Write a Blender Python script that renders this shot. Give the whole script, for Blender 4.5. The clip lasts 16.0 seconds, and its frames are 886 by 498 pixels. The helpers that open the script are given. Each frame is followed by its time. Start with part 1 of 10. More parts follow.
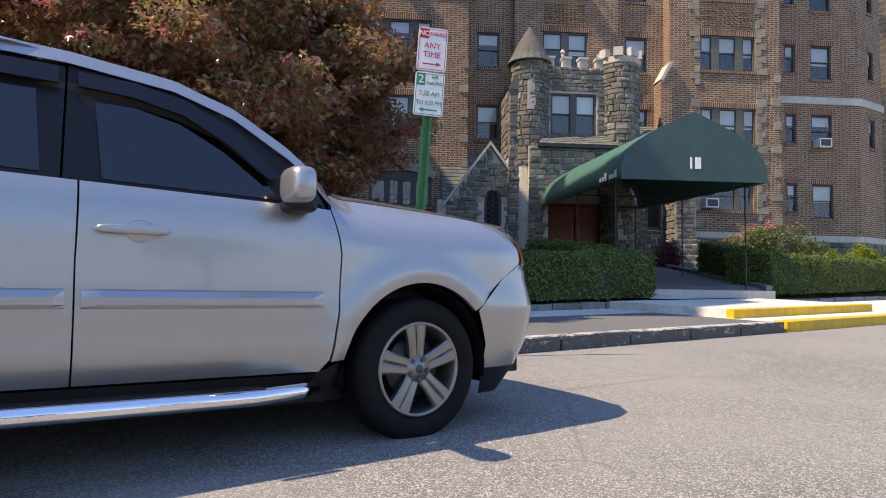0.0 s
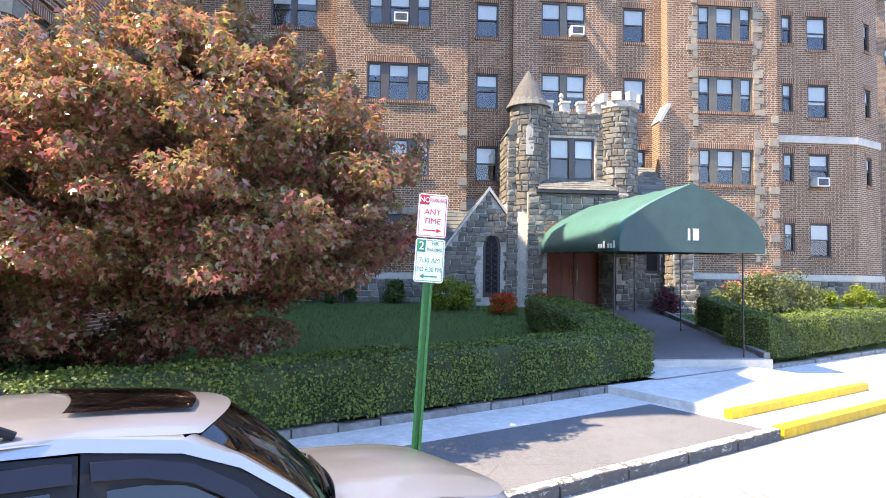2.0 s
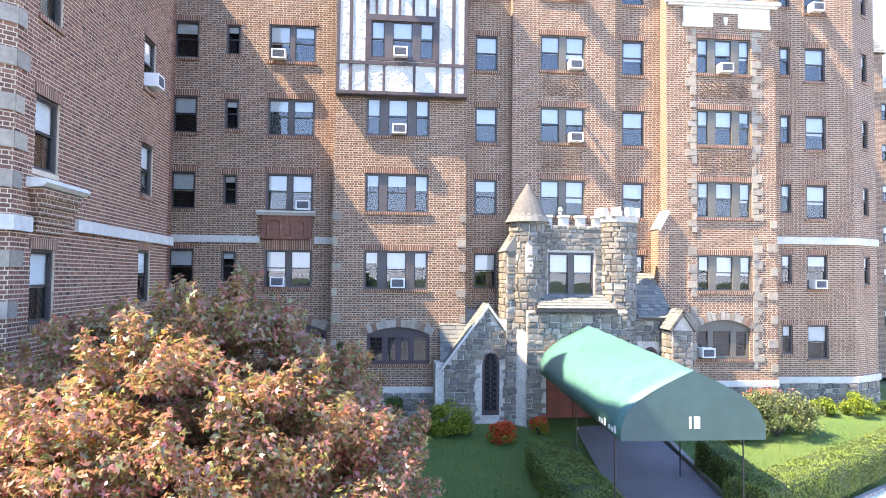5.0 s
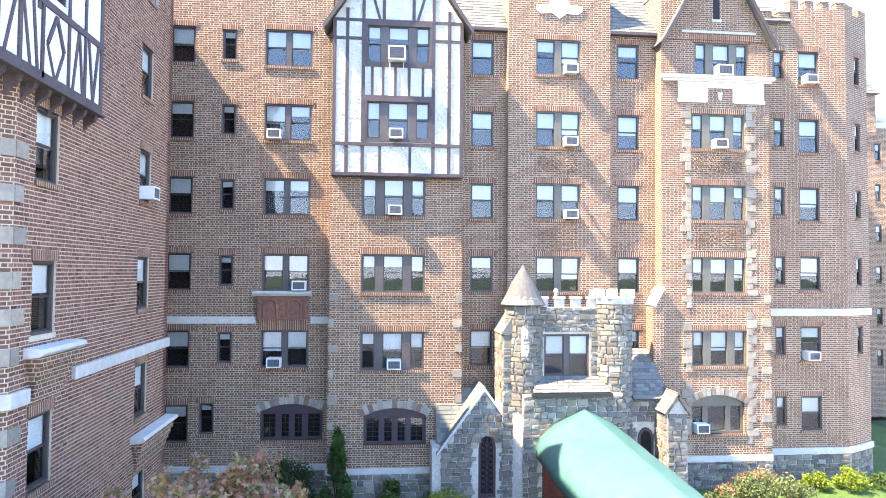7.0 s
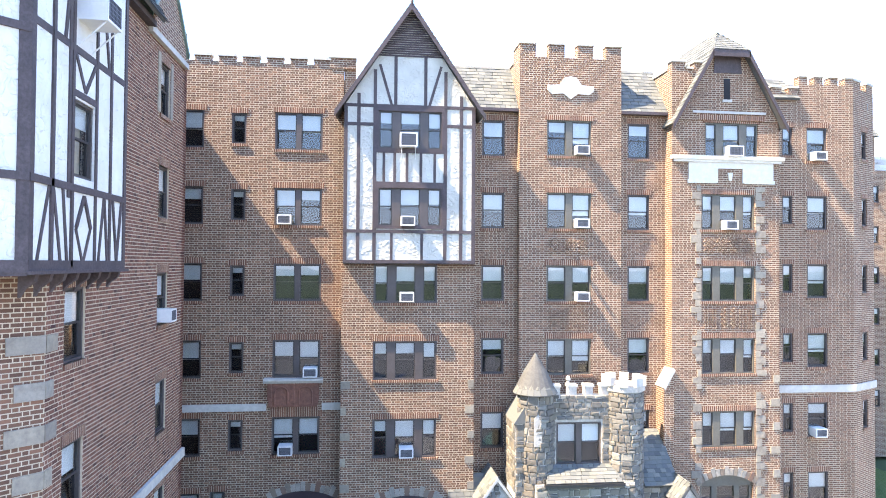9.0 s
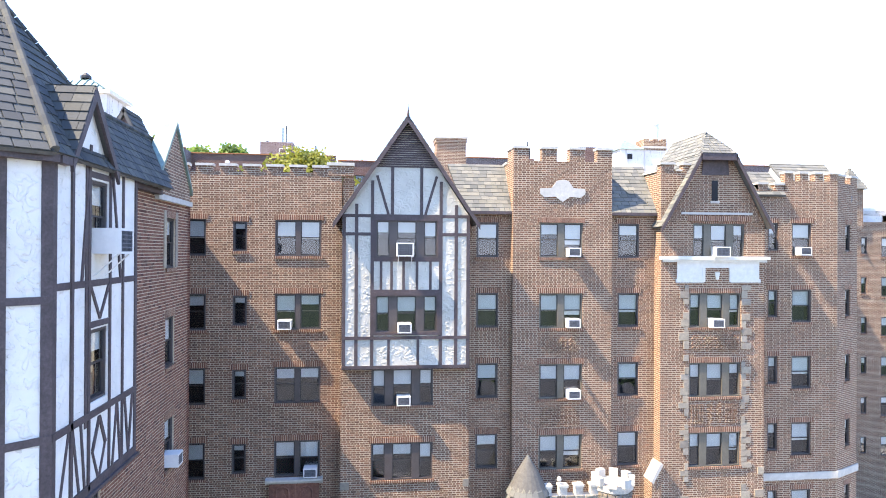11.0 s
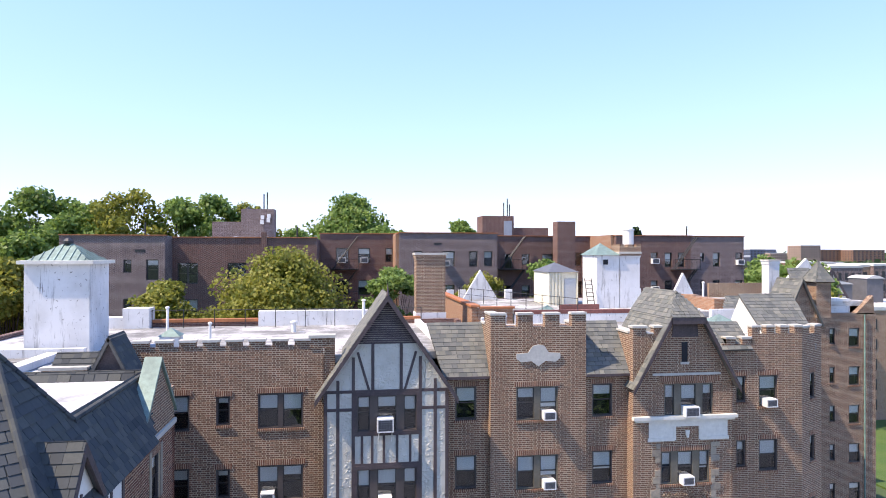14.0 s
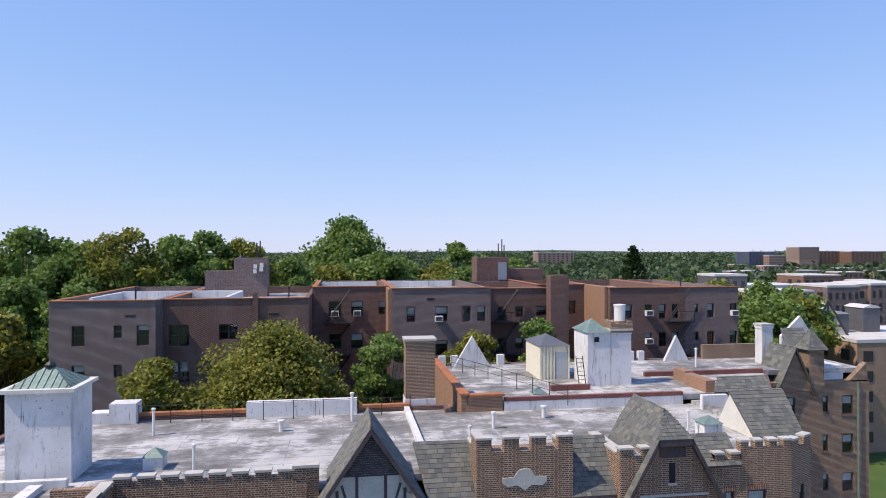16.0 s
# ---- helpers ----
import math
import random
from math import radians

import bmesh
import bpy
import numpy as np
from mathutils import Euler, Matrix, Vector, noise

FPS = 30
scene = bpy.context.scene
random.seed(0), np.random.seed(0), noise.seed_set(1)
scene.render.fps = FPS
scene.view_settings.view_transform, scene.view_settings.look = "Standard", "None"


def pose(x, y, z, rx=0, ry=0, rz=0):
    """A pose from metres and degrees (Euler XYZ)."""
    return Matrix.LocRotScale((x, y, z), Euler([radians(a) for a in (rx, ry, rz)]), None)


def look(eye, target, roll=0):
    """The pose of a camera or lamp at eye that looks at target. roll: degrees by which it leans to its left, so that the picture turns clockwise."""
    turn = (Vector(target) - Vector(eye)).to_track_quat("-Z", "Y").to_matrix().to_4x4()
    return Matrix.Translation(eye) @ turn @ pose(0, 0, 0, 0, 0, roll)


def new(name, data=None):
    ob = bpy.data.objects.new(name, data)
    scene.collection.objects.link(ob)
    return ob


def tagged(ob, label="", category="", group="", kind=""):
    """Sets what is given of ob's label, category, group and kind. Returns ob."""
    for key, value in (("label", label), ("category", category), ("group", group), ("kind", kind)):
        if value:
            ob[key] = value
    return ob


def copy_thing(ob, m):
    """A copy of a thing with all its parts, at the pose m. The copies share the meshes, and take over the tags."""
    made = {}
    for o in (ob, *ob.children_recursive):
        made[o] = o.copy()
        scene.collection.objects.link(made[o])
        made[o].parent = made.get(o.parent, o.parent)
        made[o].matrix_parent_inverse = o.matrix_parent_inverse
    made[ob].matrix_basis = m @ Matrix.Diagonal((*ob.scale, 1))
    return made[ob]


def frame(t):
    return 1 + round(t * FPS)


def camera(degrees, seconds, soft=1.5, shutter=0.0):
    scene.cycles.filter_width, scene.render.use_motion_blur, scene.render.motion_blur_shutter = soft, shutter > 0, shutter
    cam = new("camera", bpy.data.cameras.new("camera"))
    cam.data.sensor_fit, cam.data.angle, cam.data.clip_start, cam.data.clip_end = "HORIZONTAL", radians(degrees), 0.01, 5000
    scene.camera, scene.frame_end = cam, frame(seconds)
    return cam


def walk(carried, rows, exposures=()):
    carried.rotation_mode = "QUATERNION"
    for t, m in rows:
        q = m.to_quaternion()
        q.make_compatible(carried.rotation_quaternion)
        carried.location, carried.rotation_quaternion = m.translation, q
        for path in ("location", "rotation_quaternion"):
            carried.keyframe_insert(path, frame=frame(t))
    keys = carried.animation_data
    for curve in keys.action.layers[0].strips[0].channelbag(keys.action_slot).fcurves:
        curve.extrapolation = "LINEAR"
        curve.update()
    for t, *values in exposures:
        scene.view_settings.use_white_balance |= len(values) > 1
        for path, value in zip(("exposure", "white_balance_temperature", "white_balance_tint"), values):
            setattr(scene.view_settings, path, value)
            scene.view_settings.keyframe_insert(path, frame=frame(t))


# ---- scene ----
cam = camera(67.0, 16.0, 1.0)
PATH = [
    (0, (0.676, 0.896, 0.783), (0.841, 2.885, 0.904), 0.90),
    (0.5, (0.670, 0.852, 1.076), (0.838, 2.841, 1.194), 0.90),
    (1, (0.655, 0.803, 1.457), (0.824, 2.792, 1.573), 0.87),
    (1.5, (0.640, 0.755, 1.931), (0.809, 2.744, 2.045), 0.83),
    (2, (0.620, 0.719, 2.494), (0.789, 2.709, 2.608), 0.77),
    (2.5, (0.585, 0.706, 3.140), (0.755, 2.695, 3.252), 0.73),
    (3, (0.535, 0.706, 3.864), (0.708, 2.696, 3.972), 0.70),
    (3.5, (0.478, 0.710, 4.663), (0.654, 2.700, 4.762), 0.69),
    (4, (0.422, 0.707, 5.507), (0.602, 2.697, 5.597), 0.69),
    (6.5, (0.398, 0.371, 9.484), (0.590, 2.360, 9.560), 0.51),
    (7, (0.329, 0.414, 10.313), (0.528, 2.402, 10.382), 0.46),
    (7.5, (0.160, 0.483, 11.143), (0.368, 2.471, 11.206), 0.39),
    (8, (-0.072, 0.535, 12.008), (0.145, 2.522, 12.066), 0.35),
    (8.5, (-0.323, 0.549, 12.929), (-0.099, 2.536, 12.980), 0.36),
    (9, (-0.542, 0.510, 13.909), (-0.311, 2.496, 13.951), 0.40),
    (11.5, (-0.611, -0.552, 19.516), (-0.367, 1.433, 19.520), 0.28),
    (12, (-0.584, -0.717, 20.573), (-0.333, 1.267, 20.578), 0.20),
    (12.5, (-0.606, -0.812, 21.668), (-0.343, 1.171, 21.676), 0.16),
    (13, (-0.653, -0.874, 22.820), (-0.376, 1.107, 22.828), 0.14),
    (13.5, (-0.663, -0.959, 24.018), (-0.375, 1.020, 24.026), 0.12),
    (14, (-0.597, -1.078, 25.253), (-0.304, 0.901, 25.261), 0.08),
    (14.5, (-0.473, -1.178, 26.514), (-0.178, 0.800, 26.522), 0.03),
    (15, (-0.327, -1.194, 27.801), (-0.033, 0.784, 27.808), -0.03),
    (15.5, (-0.167, -1.108, 29.116), (0.128, 0.871, 29.122), -0.07),
    (16, (0.028, -0.937, 30.452), (0.323, 1.041, 30.456), -0.11),
]
EXPOSURE = [(0.0, 0.85, 8600, 15), (1.3, 0.95, 8600, 16), (2.0, 2.2, 8300, 17), (2.5, 2.7, 8100, 18), (3.0, 2.85, 8100, 18), (3.5, 2.8, 8100, 18), (4.0, 2.65, 8100, 18), (7.0, 2.96, 8150, 14), (9.0, 2.53, 8050, 14), (11.5, 2.05, 7900, 16), (12.5, 1.77, 7800, 17), (13.5, 1.3, 7600, 18), (14.5, 0.85, 7400, 19), (15.0, 0.63, 7300, 18), (16.0, 0.25, 7200, 17)]
walk(cam, [(t, look(eye, target, roll)) for t, eye, target, roll in PATH], EXPOSURE)

# ---- world and sun ----
SUN_TO = Vector((-0.91, -0.18, 1.27)).normalized()
world = bpy.data.worlds.new("sky")
scene.world = world
world.use_nodes = True
wn = world.node_tree.nodes
wn.clear()
w_out, w_bg, w_sky = wn.new("ShaderNodeOutputWorld"), wn.new("ShaderNodeBackground"), wn.new("ShaderNodeTexSky")
w_sky.sky_type = "NISHITA"
w_sky.sun_disc = False
w_sky.sun_elevation = math.asin(SUN_TO.z)
w_sky.sun_rotation = math.atan2(SUN_TO.x, SUN_TO.y)
w_sky.air_density, w_sky.dust_density, w_sky.ozone_density = 1.0, 0.0, 5.0
w_bg.inputs[1].default_value = 0.21
# thin haze: the sky's brightness levels off towards the horizon
w_up, w_sum, w_div = wn.new("ShaderNodeVectorMath"), wn.new("ShaderNodeVectorMath"), wn.new("ShaderNodeVectorMath")
w_up.operation, w_sum.operation, w_div.operation = "MULTIPLY", "ADD", "DIVIDE"
w_up.inputs[1].default_value = (4.0, 4.5, 5.6)
w_sum.inputs[1].default_value = (4.2, 3.4, 2.0)
for w_node in (w_up, w_sum):
    world.node_tree.links.new(w_sky.outputs[0], w_node.inputs[0])
world.node_tree.links.new(w_up.outputs[0], w_div.inputs[0])
world.node_tree.links.new(w_sum.outputs[0], w_div.inputs[1])
world.node_tree.links.new(w_div.outputs[0], w_bg.inputs[0])
world.node_tree.links.new(w_bg.outputs[0], w_out.inputs[0])
sun = new("sun", bpy.data.lights.new("sun", "SUN"))
sun.data.energy, sun.data.angle, sun.data.color = 3.9, radians(0.53), (1.0, 0.93, 0.82)
sun.matrix_world = look(SUN_TO * 80, (0, 0, 0))

# ---- helpers ----


class MB:
    """Gathers vertices and faces for one mesh."""

    def __init__(self):
        self.v, self.f = [], []

    def poly(self, pts):
        n = len(self.v)
        self.v.extend(tuple(p) for p in pts)
        self.f.append(tuple(range(n, n + len(pts))))

    def box(self, x0, x1, y0, y1, z0, z1, m=None):
        n = len(self.v)
        pts = [(x0, y0, z0), (x1, y0, z0), (x1, y1, z0), (x0, y1, z0), (x0, y0, z1), (x1, y0, z1), (x1, y1, z1), (x0, y1, z1)]
        if m is not None:
            pts = [tuple(m @ Vector(p)) for p in pts]
        self.v.extend(pts)
        for q in ((0, 3, 2, 1), (4, 5, 6, 7), (0, 1, 5, 4), (1, 2, 6, 5), (2, 3, 7, 6), (3, 0, 4, 7)):
            self.f.append(tuple(n + i for i in q))

    def extrude(self, pts, vec):
        """A closed prism: the polygon pts, pushed along vec."""
        n, k = len(self.v), len(pts)
        vec = Vector(vec)
        self.v.extend(tuple(p) for p in pts)
        self.v.extend(tuple(Vector(p) + vec) for p in pts)
        self.f.append(tuple(range(n + k - 1, n - 1, -1)))
        self.f.append(tuple(range(n + k, n + 2 * k)))
        for i in range(k):
            j = (i + 1) % k
            self.f.append((n + i, n + j, n + k + j, n + k + i))

    def ring(self, profile, c=(0, 0), n=16, a0=0.0, cap=True):
        """Turned on the z axis: profile is a list of (radius, z)."""
        b = len(self.v)
        for r, z in profile:
            for i in range(n):
                a = a0 + 2 * math.pi * i / n
                self.v.append((c[0] + r * math.cos(a), c[1] + r * math.sin(a), z))
        for k in range(len(profile) - 1):
            for i in range(n):
                j = (i + 1) % n
                self.f.append((b + k * n + i, b + k * n + j, b + (k + 1) * n + j, b + (k + 1) * n + i))
        if cap:
            self.f.append(tuple(b + i for i in range(n - 1, -1, -1)))
            self.f.append(tuple(b + (len(profile) - 1) * n + i for i in range(n)))

    def tube(self, path, r, n=8, r1=None):
        """A round bar along path; r1: its radius at the far end."""
        path = [Vector(p) for p in path]
        b = len(self.v)
        for k, p in enumerate(path):
            d = (path[min(k + 1, len(path) - 1)] - path[max(k - 1, 0)]).normalized()
            s = d.cross(Vector((0, 0, 1)) if abs(d.z) < 0.9 else Vector((1, 0, 0))).normalized()
            t = s.cross(d)
            rr = r if r1 is None else r + (r1 - r) * k / max(1, len(path) - 1)
            for i in range(n):
                a = 2 * math.pi * i / n
                self.v.append(tuple(p + s * (rr * math.cos(a)) + t * (rr * math.sin(a))))
        for k in range(len(path) - 1):
            for i in range(n):
                j = (i + 1) % n
                self.f.append((b + k * n + i, b + k * n + j, b + (k + 1) * n + j, b + (k + 1) * n + i))
        self.f.append(tuple(b + i for i in range(n - 1, -1, -1)))
        self.f.append(tuple(b + (len(path) - 1) * n + i for i in range(n)))

    def mesh(self, name, mat=None, uv=True, smooth=False, fix=True):
        me = bpy.data.meshes.new(name)
        me.from_pydata(self.v, [], self.f)
        if fix:
            bm = bmesh.new()
            bm.from_mesh(me)
            bmesh.ops.recalc_face_normals(bm, faces=bm.faces)
            bm.to_mesh(me)
            bm.free()
        if mat:
            me.materials.append(mat)
        if uv:
            lay = me.uv_layers.new(name="flat").data
            for p in me.polygons:
                nx, ny, nz = p.normal
                h = math.hypot(nx, ny)
                for li in p.loop_indices:
                    c = me.vertices[me.loops[li].vertex_index].co
                    lay[li].uv = (c.x, c.y) if h < 0.35 else ((-ny * c.x + nx * c.y) / h, c.z / max(h, 0.2))
        if smooth:
            me.polygons.foreach_set("use_smooth", [True] * len(me.polygons))
        return me


def weld(mb):
    """Joins vertices that lie on one another."""
    seen, to, v = {}, [], []
    for p in mb.v:
        k = tuple(round(c, 4) for c in p)
        if k not in seen:
            seen[k] = len(v)
            v.append(p)
        to.append(seen[k])
    mb.v = v
    mb.f = [g for g in (tuple(dict.fromkeys(to[i] for i in f)) for f in mb.f) if len(g) > 2]
    return mb


def part(name, mb, mat, parent, label="", smooth=False, uv=True, kind="", fix=True):
    me = mb.mesh(name, mat, uv, smooth, fix) if isinstance(mb, MB) else mb
    ob = new(name, me)
    ob.parent = parent
    return tagged(ob, label, "", "", kind)


def pieces(name, mb, mat, parent, label=""):
    """Each loose piece of a builder as a part of its own."""
    root = list(range(len(mb.v)))

    def top(i):
        while root[i] != i:
            root[i] = root[root[i]]
            i = root[i]
        return i
    for f in mb.f:
        for i in f[1:]:
            root[top(i)] = top(f[0])
    heap = {}
    for f in mb.f:
        heap.setdefault(top(f[0]), []).append(f)
    out = []
    for faces in heap.values():
        one, num = MB(), {}
        for f in faces:
            for i in f:
                if i not in num:
                    num[i] = len(one.v)
                    one.v.append(mb.v[i])
            one.f.append(tuple(num[i] for i in f))
        out.append(part(name, one, mat, parent, label))
    return out


def thing(name, label, category, group="", kind="", at=None):
    ob = new(name)
    ob.empty_display_size = 0.2
    if at is not None:
        ob.matrix_world = at
    return tagged(ob, label, category, group, kind)


def solid(name, mb, mat, label, category="", kind="", group="", smooth=False, uv=True, fix=True):
    return tagged(new(name, mb.mesh(name, mat, uv, smooth, fix)), label, category, group, kind)


R = random.Random(7)

# ---- materials ----


class NT:
    """A short hand for node trees."""

    def __init__(self, name):
        self.mat = bpy.data.materials.new(name)
        self.mat.use_nodes = True
        self.t = self.mat.node_tree
        self.bsdf = self.t.nodes["Principled BSDF"]

    def node(self, kind, **kw):
        n = self.t.nodes.new("ShaderNode" + kind)
        for k, v in kw.items():
            if k in n.inputs:
                n.inputs[k].default_value = v
        return n

    def link(self, a, b):
        self.t.links.new(a, b)

    def coord(self, which="Object", scale=(1, 1, 1)):
        tc, mp = self.node("TexCoord"), self.node("Mapping")
        mp.inputs["Scale"].default_value = scale
        self.link(tc.outputs[which], mp.inputs[0])
        return mp.outputs[0]

    def noise(self, vec, scale, detail=4.0, rough=0.6):
        n = self.node("TexNoise", Scale=scale, Detail=detail, Roughness=rough)
        if vec is not None:
            self.link(vec, n.inputs["Vector"])
        return n.outputs["Fac"]

    def ramp(self, fac, stops):
        r = self.node("ValToRGB")
        e = r.color_ramp.elements
        while len(e) < len(stops):
            e.new(0.5)
        for k, (p, c) in zip(e, stops):
            k.position, k.color = p, (*c, 1) if len(c) == 3 else c
        self.link(fac, r.inputs[0])
        return r.outputs[0]

    def mix(self, fac, a, b, how="MIX"):
        m = self.node("Mix")
        m.data_type, m.blend_type = "RGBA", how
        if isinstance(fac, (int, float)):
            m.inputs[0].default_value = fac
        else:
            self.link(fac, m.inputs[0])
        for s, x in ((6, a), (7, b)):
            if isinstance(x, tuple):
                m.inputs[s].default_value = (*x, 1)
            else:
                self.link(x, m.inputs[s])
        return m.outputs[2]

    def math(self, op, a, b=0.0):
        m = self.node("Math")
        m.operation = op
        for i, x in enumerate((a, b)):
            if isinstance(x, (int, float)):
                m.inputs[i].default_value = x
            else:
                self.link(x, m.inputs[i])
        return m.outputs[0]

    def color(self, c):
        if isinstance(c, tuple):
            self.bsdf.inputs["Base Color"].default_value = (*c, 1)
        else:
            self.link(c, self.bsdf.inputs["Base Color"])

    def rough(self, r):
        if isinstance(r, (int, float)):
            self.bsdf.inputs["Roughness"].default_value = r
        else:
            self.link(r, self.bsdf.inputs["Roughness"])

    def bump(self, h, strength=0.4, dist=0.01):
        b = self.node("Bump", Strength=strength, Distance=dist)
        self.link(h, b.inputs["Height"])
        self.link(b.outputs[0], self.bsdf.inputs["Normal"])

    def set(self, **kw):
        for k, v in kw.items():
            self.bsdf.inputs[k.replace("_", " ")].default_value = v
        return self.mat


def brick_material(name, low, high, mortar, soldier=False, row=0.084, width=0.33, stain=0.35, joint=0.021):
    """Bricks in their joints, a long and a short one by turns; soldier: standing bricks in a row."""
    n = NT(name)
    uv = n.coord("UV")
    sep = n.node("SeparateXYZ")
    n.link(uv, sep.inputs[0])
    u, v = sep.outputs[0], sep.outputs[1]
    if soldier:
        x = n.math("DIVIDE", u, 0.084)
        fx = n.math("FRACT", x)
        d = n.math("MULTIPLY", n.math("MINIMUM", fx, n.math("SUBTRACT", 1.0, fx)), 0.084)
        key_u, key_v = n.math("FLOOR", x), 0.0
    else:
        y = n.math("DIVIDE", v, row)
        r, fy = n.math("FLOOR", y), n.math("FRACT", y)
        odd = n.math("MULTIPLY", n.math("MODULO", n.math("ABSOLUTE", r), 2.0), 0.5)
        x = n.math("ADD", n.math("DIVIDE", u, width), odd)
        fx = n.math("FRACT", x)
        split = 0.66
        du = n.math("MINIMUM", n.math("MINIMUM", fx, n.math("SUBTRACT", 1.0, fx)), n.math("ABSOLUTE", n.math("SUBTRACT", fx, split)))
        d = n.math("MINIMUM", n.math("MULTIPLY", du, width), n.math("MULTIPLY", n.math("MINIMUM", fy, n.math("SUBTRACT", 1.0, fy)), row))
        key_u = n.math("ADD", n.math("MULTIPLY", n.math("FLOOR", x), 2.0), n.math("GREATER_THAN", fx, split))
        key_v = r
    fine = n.noise(uv, 38, 3, 0.7)
    edge = n.math("ADD", d, n.math("MULTIPLY", n.math("SUBTRACT", fine, 0.5), 0.006))
    mr = n.node("MapRange")
    mr.inputs[1].default_value, mr.inputs[2].default_value = joint / 2 - 0.0025, joint / 2 + 0.0025
    n.link(edge, mr.inputs[0])
    face = mr.outputs[0]
    cmb, wn_ = n.node("CombineXYZ"), n.node("TexWhiteNoise")
    n.link(key_u, cmb.inputs[0])
    if not isinstance(key_v, float):
        n.link(key_v, cmb.inputs[1])
    n.link(cmb.outputs[0], wn_.inputs[0])
    tone = n.ramp(wn_.outputs[0], [(0.0, low), (0.3, tuple(x * 0.75 + y * 0.25 for x, y in zip(low, high))), (0.75, tuple((x + y) / 2 for x, y in zip(low, high))), (1.0, high)])
    big = n.noise(n.coord("Object"), 0.45, 6, 0.7)
    soft = n.ramp(big, [(0.38, (0, 0, 0)), (0.68, (1, 1, 1))])
    tone = n.mix(n.math("MULTIPLY", soft, stain), tone, tuple(x * 0.55 for x in low))
    tone = n.mix(0.3, tone, n.mix(fine, tuple(x * 0.5 for x in low), tuple(min(1, x * 1.3) for x in high)), "MIX")
    mort = n.mix(n.ramp(n.noise(n.coord("Object"), 1.3, 5, 0.7), [(0.35, (0, 0, 0)), (0.65, (1, 1, 1))]), tuple(x * 0.7 for x in mortar), mortar)
    n.color(n.mix(face, mort, tone))
    n.rough(0.88)
    n.bump(n.math("ADD", n.math("MULTIPLY", face, 0.8), n.math("MULTIPLY", fine, 0.5)), 0.5, 0.008)
    return n.mat


def plain(name, base, rough=0.7, metal=0.0, grain=12.0, vary=0.25, bump=0.15, dist=0.004, spec=0.5, dirt=None, coord="Object"):
    n = NT(name)
    vec = n.coord(coord)
    a = n.noise(vec, grain, 5, 0.65)
    b = n.noise(vec, grain * 0.12, 4, 0.6)
    d = tuple(x * (1 - vary) for x in base)
    u = tuple(min(1.0, x * (1 + vary * 0.6)) for x in base)
    c = n.mix(n.ramp(a, [(0.3, (0, 0, 0)), (0.7, (1, 1, 1))]), d, u)
    c = n.mix(n.ramp(b, [(0.42, (0, 0, 0)), (0.75, (0.75, 0.75, 0.75))]), c, dirt or tuple(x * (1 - 1.5 * vary) if vary < 0.6 else x * 0.3 for x in base))
    n.color(c)
    n.rough(rough)
    n.bump(a, bump, dist)
    return n.set(Metallic=metal, Specular_IOR_Level=spec)


def pieces_material(name, tones, rough=0.8, grain=9.0, bump=0.5, dist=0.012, coord="Object", per="object", fleck=(0.12, 0.11, 0.1)):
    """For pieces, each with a tone of its own: per object, or per island of a joined mesh."""
    n = NT(name)
    if per == "object":
        rnd = n.node("ObjectInfo").outputs["Random"]
    else:
        rnd = n.node("NewGeometry").outputs["Random Per Island"]
    base = n.ramp(rnd, [(i / max(1, len(tones) - 1), c) for i, c in enumerate(tones)])
    vec = n.coord(coord)
    a = n.noise(vec, grain, 6, 0.7)
    c = n.mix(n.ramp(a, [(0.35, (0, 0, 0)), (0.75, (0.6, 0.6, 0.6))]), base, fleck)
    n.color(c)
    n.rough(rough)
    n.bump(a, bump, dist)
    return n.set(Specular_IOR_Level=0.25)


def leaf_material(name, tones, rough=0.55, trans=0.35, spot=None, gloss=0.35, lit_turning=None):
    """Leaves: a tone for each leaf, and a slower drift of tones through the crown."""
    n = NT(name)
    rnd = n.node("NewGeometry").outputs["Random Per Island"]
    drift = n.noise(n.coord("Object"), 0.45 if spot is None else spot, 3, 0.6)
    f = n.math("ADD", n.math("MULTIPLY", rnd, 0.5), n.math("MULTIPLY", n.ramp(drift, [(0.3, (0, 0, 0)), (0.7, (1, 1, 1))]), 0.5))
    if lit_turning:
        # tones climb between two heights: turned leaves, plus sunlit crown put into the colour
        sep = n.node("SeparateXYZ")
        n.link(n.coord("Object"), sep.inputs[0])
        up = n.math("DIVIDE", n.math("SUBTRACT", sep.outputs[2], lit_turning[0]), lit_turning[1] - lit_turning[0])
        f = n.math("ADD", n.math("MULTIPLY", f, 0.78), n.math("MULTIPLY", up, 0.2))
    base = n.ramp(f, [(0.08 + 0.84 * i / max(1, len(tones) - 1), c) for i, c in enumerate(tones)])
    n.color(base)
    n.rough(rough)
    tr = n.node("BsdfTranslucent")
    n.link(base, tr.inputs[0])
    ms = n.node("MixShader")
    ms.inputs[0].default_value = trans
    n.link(n.bsdf.outputs[0], ms.inputs[1])
    n.link(tr.outputs[0], ms.inputs[2])
    n.link(ms.outputs[0], n.t.nodes["Material Output"].inputs[0])
    n.set(Specular_IOR_Level=gloss)
    return n.mat


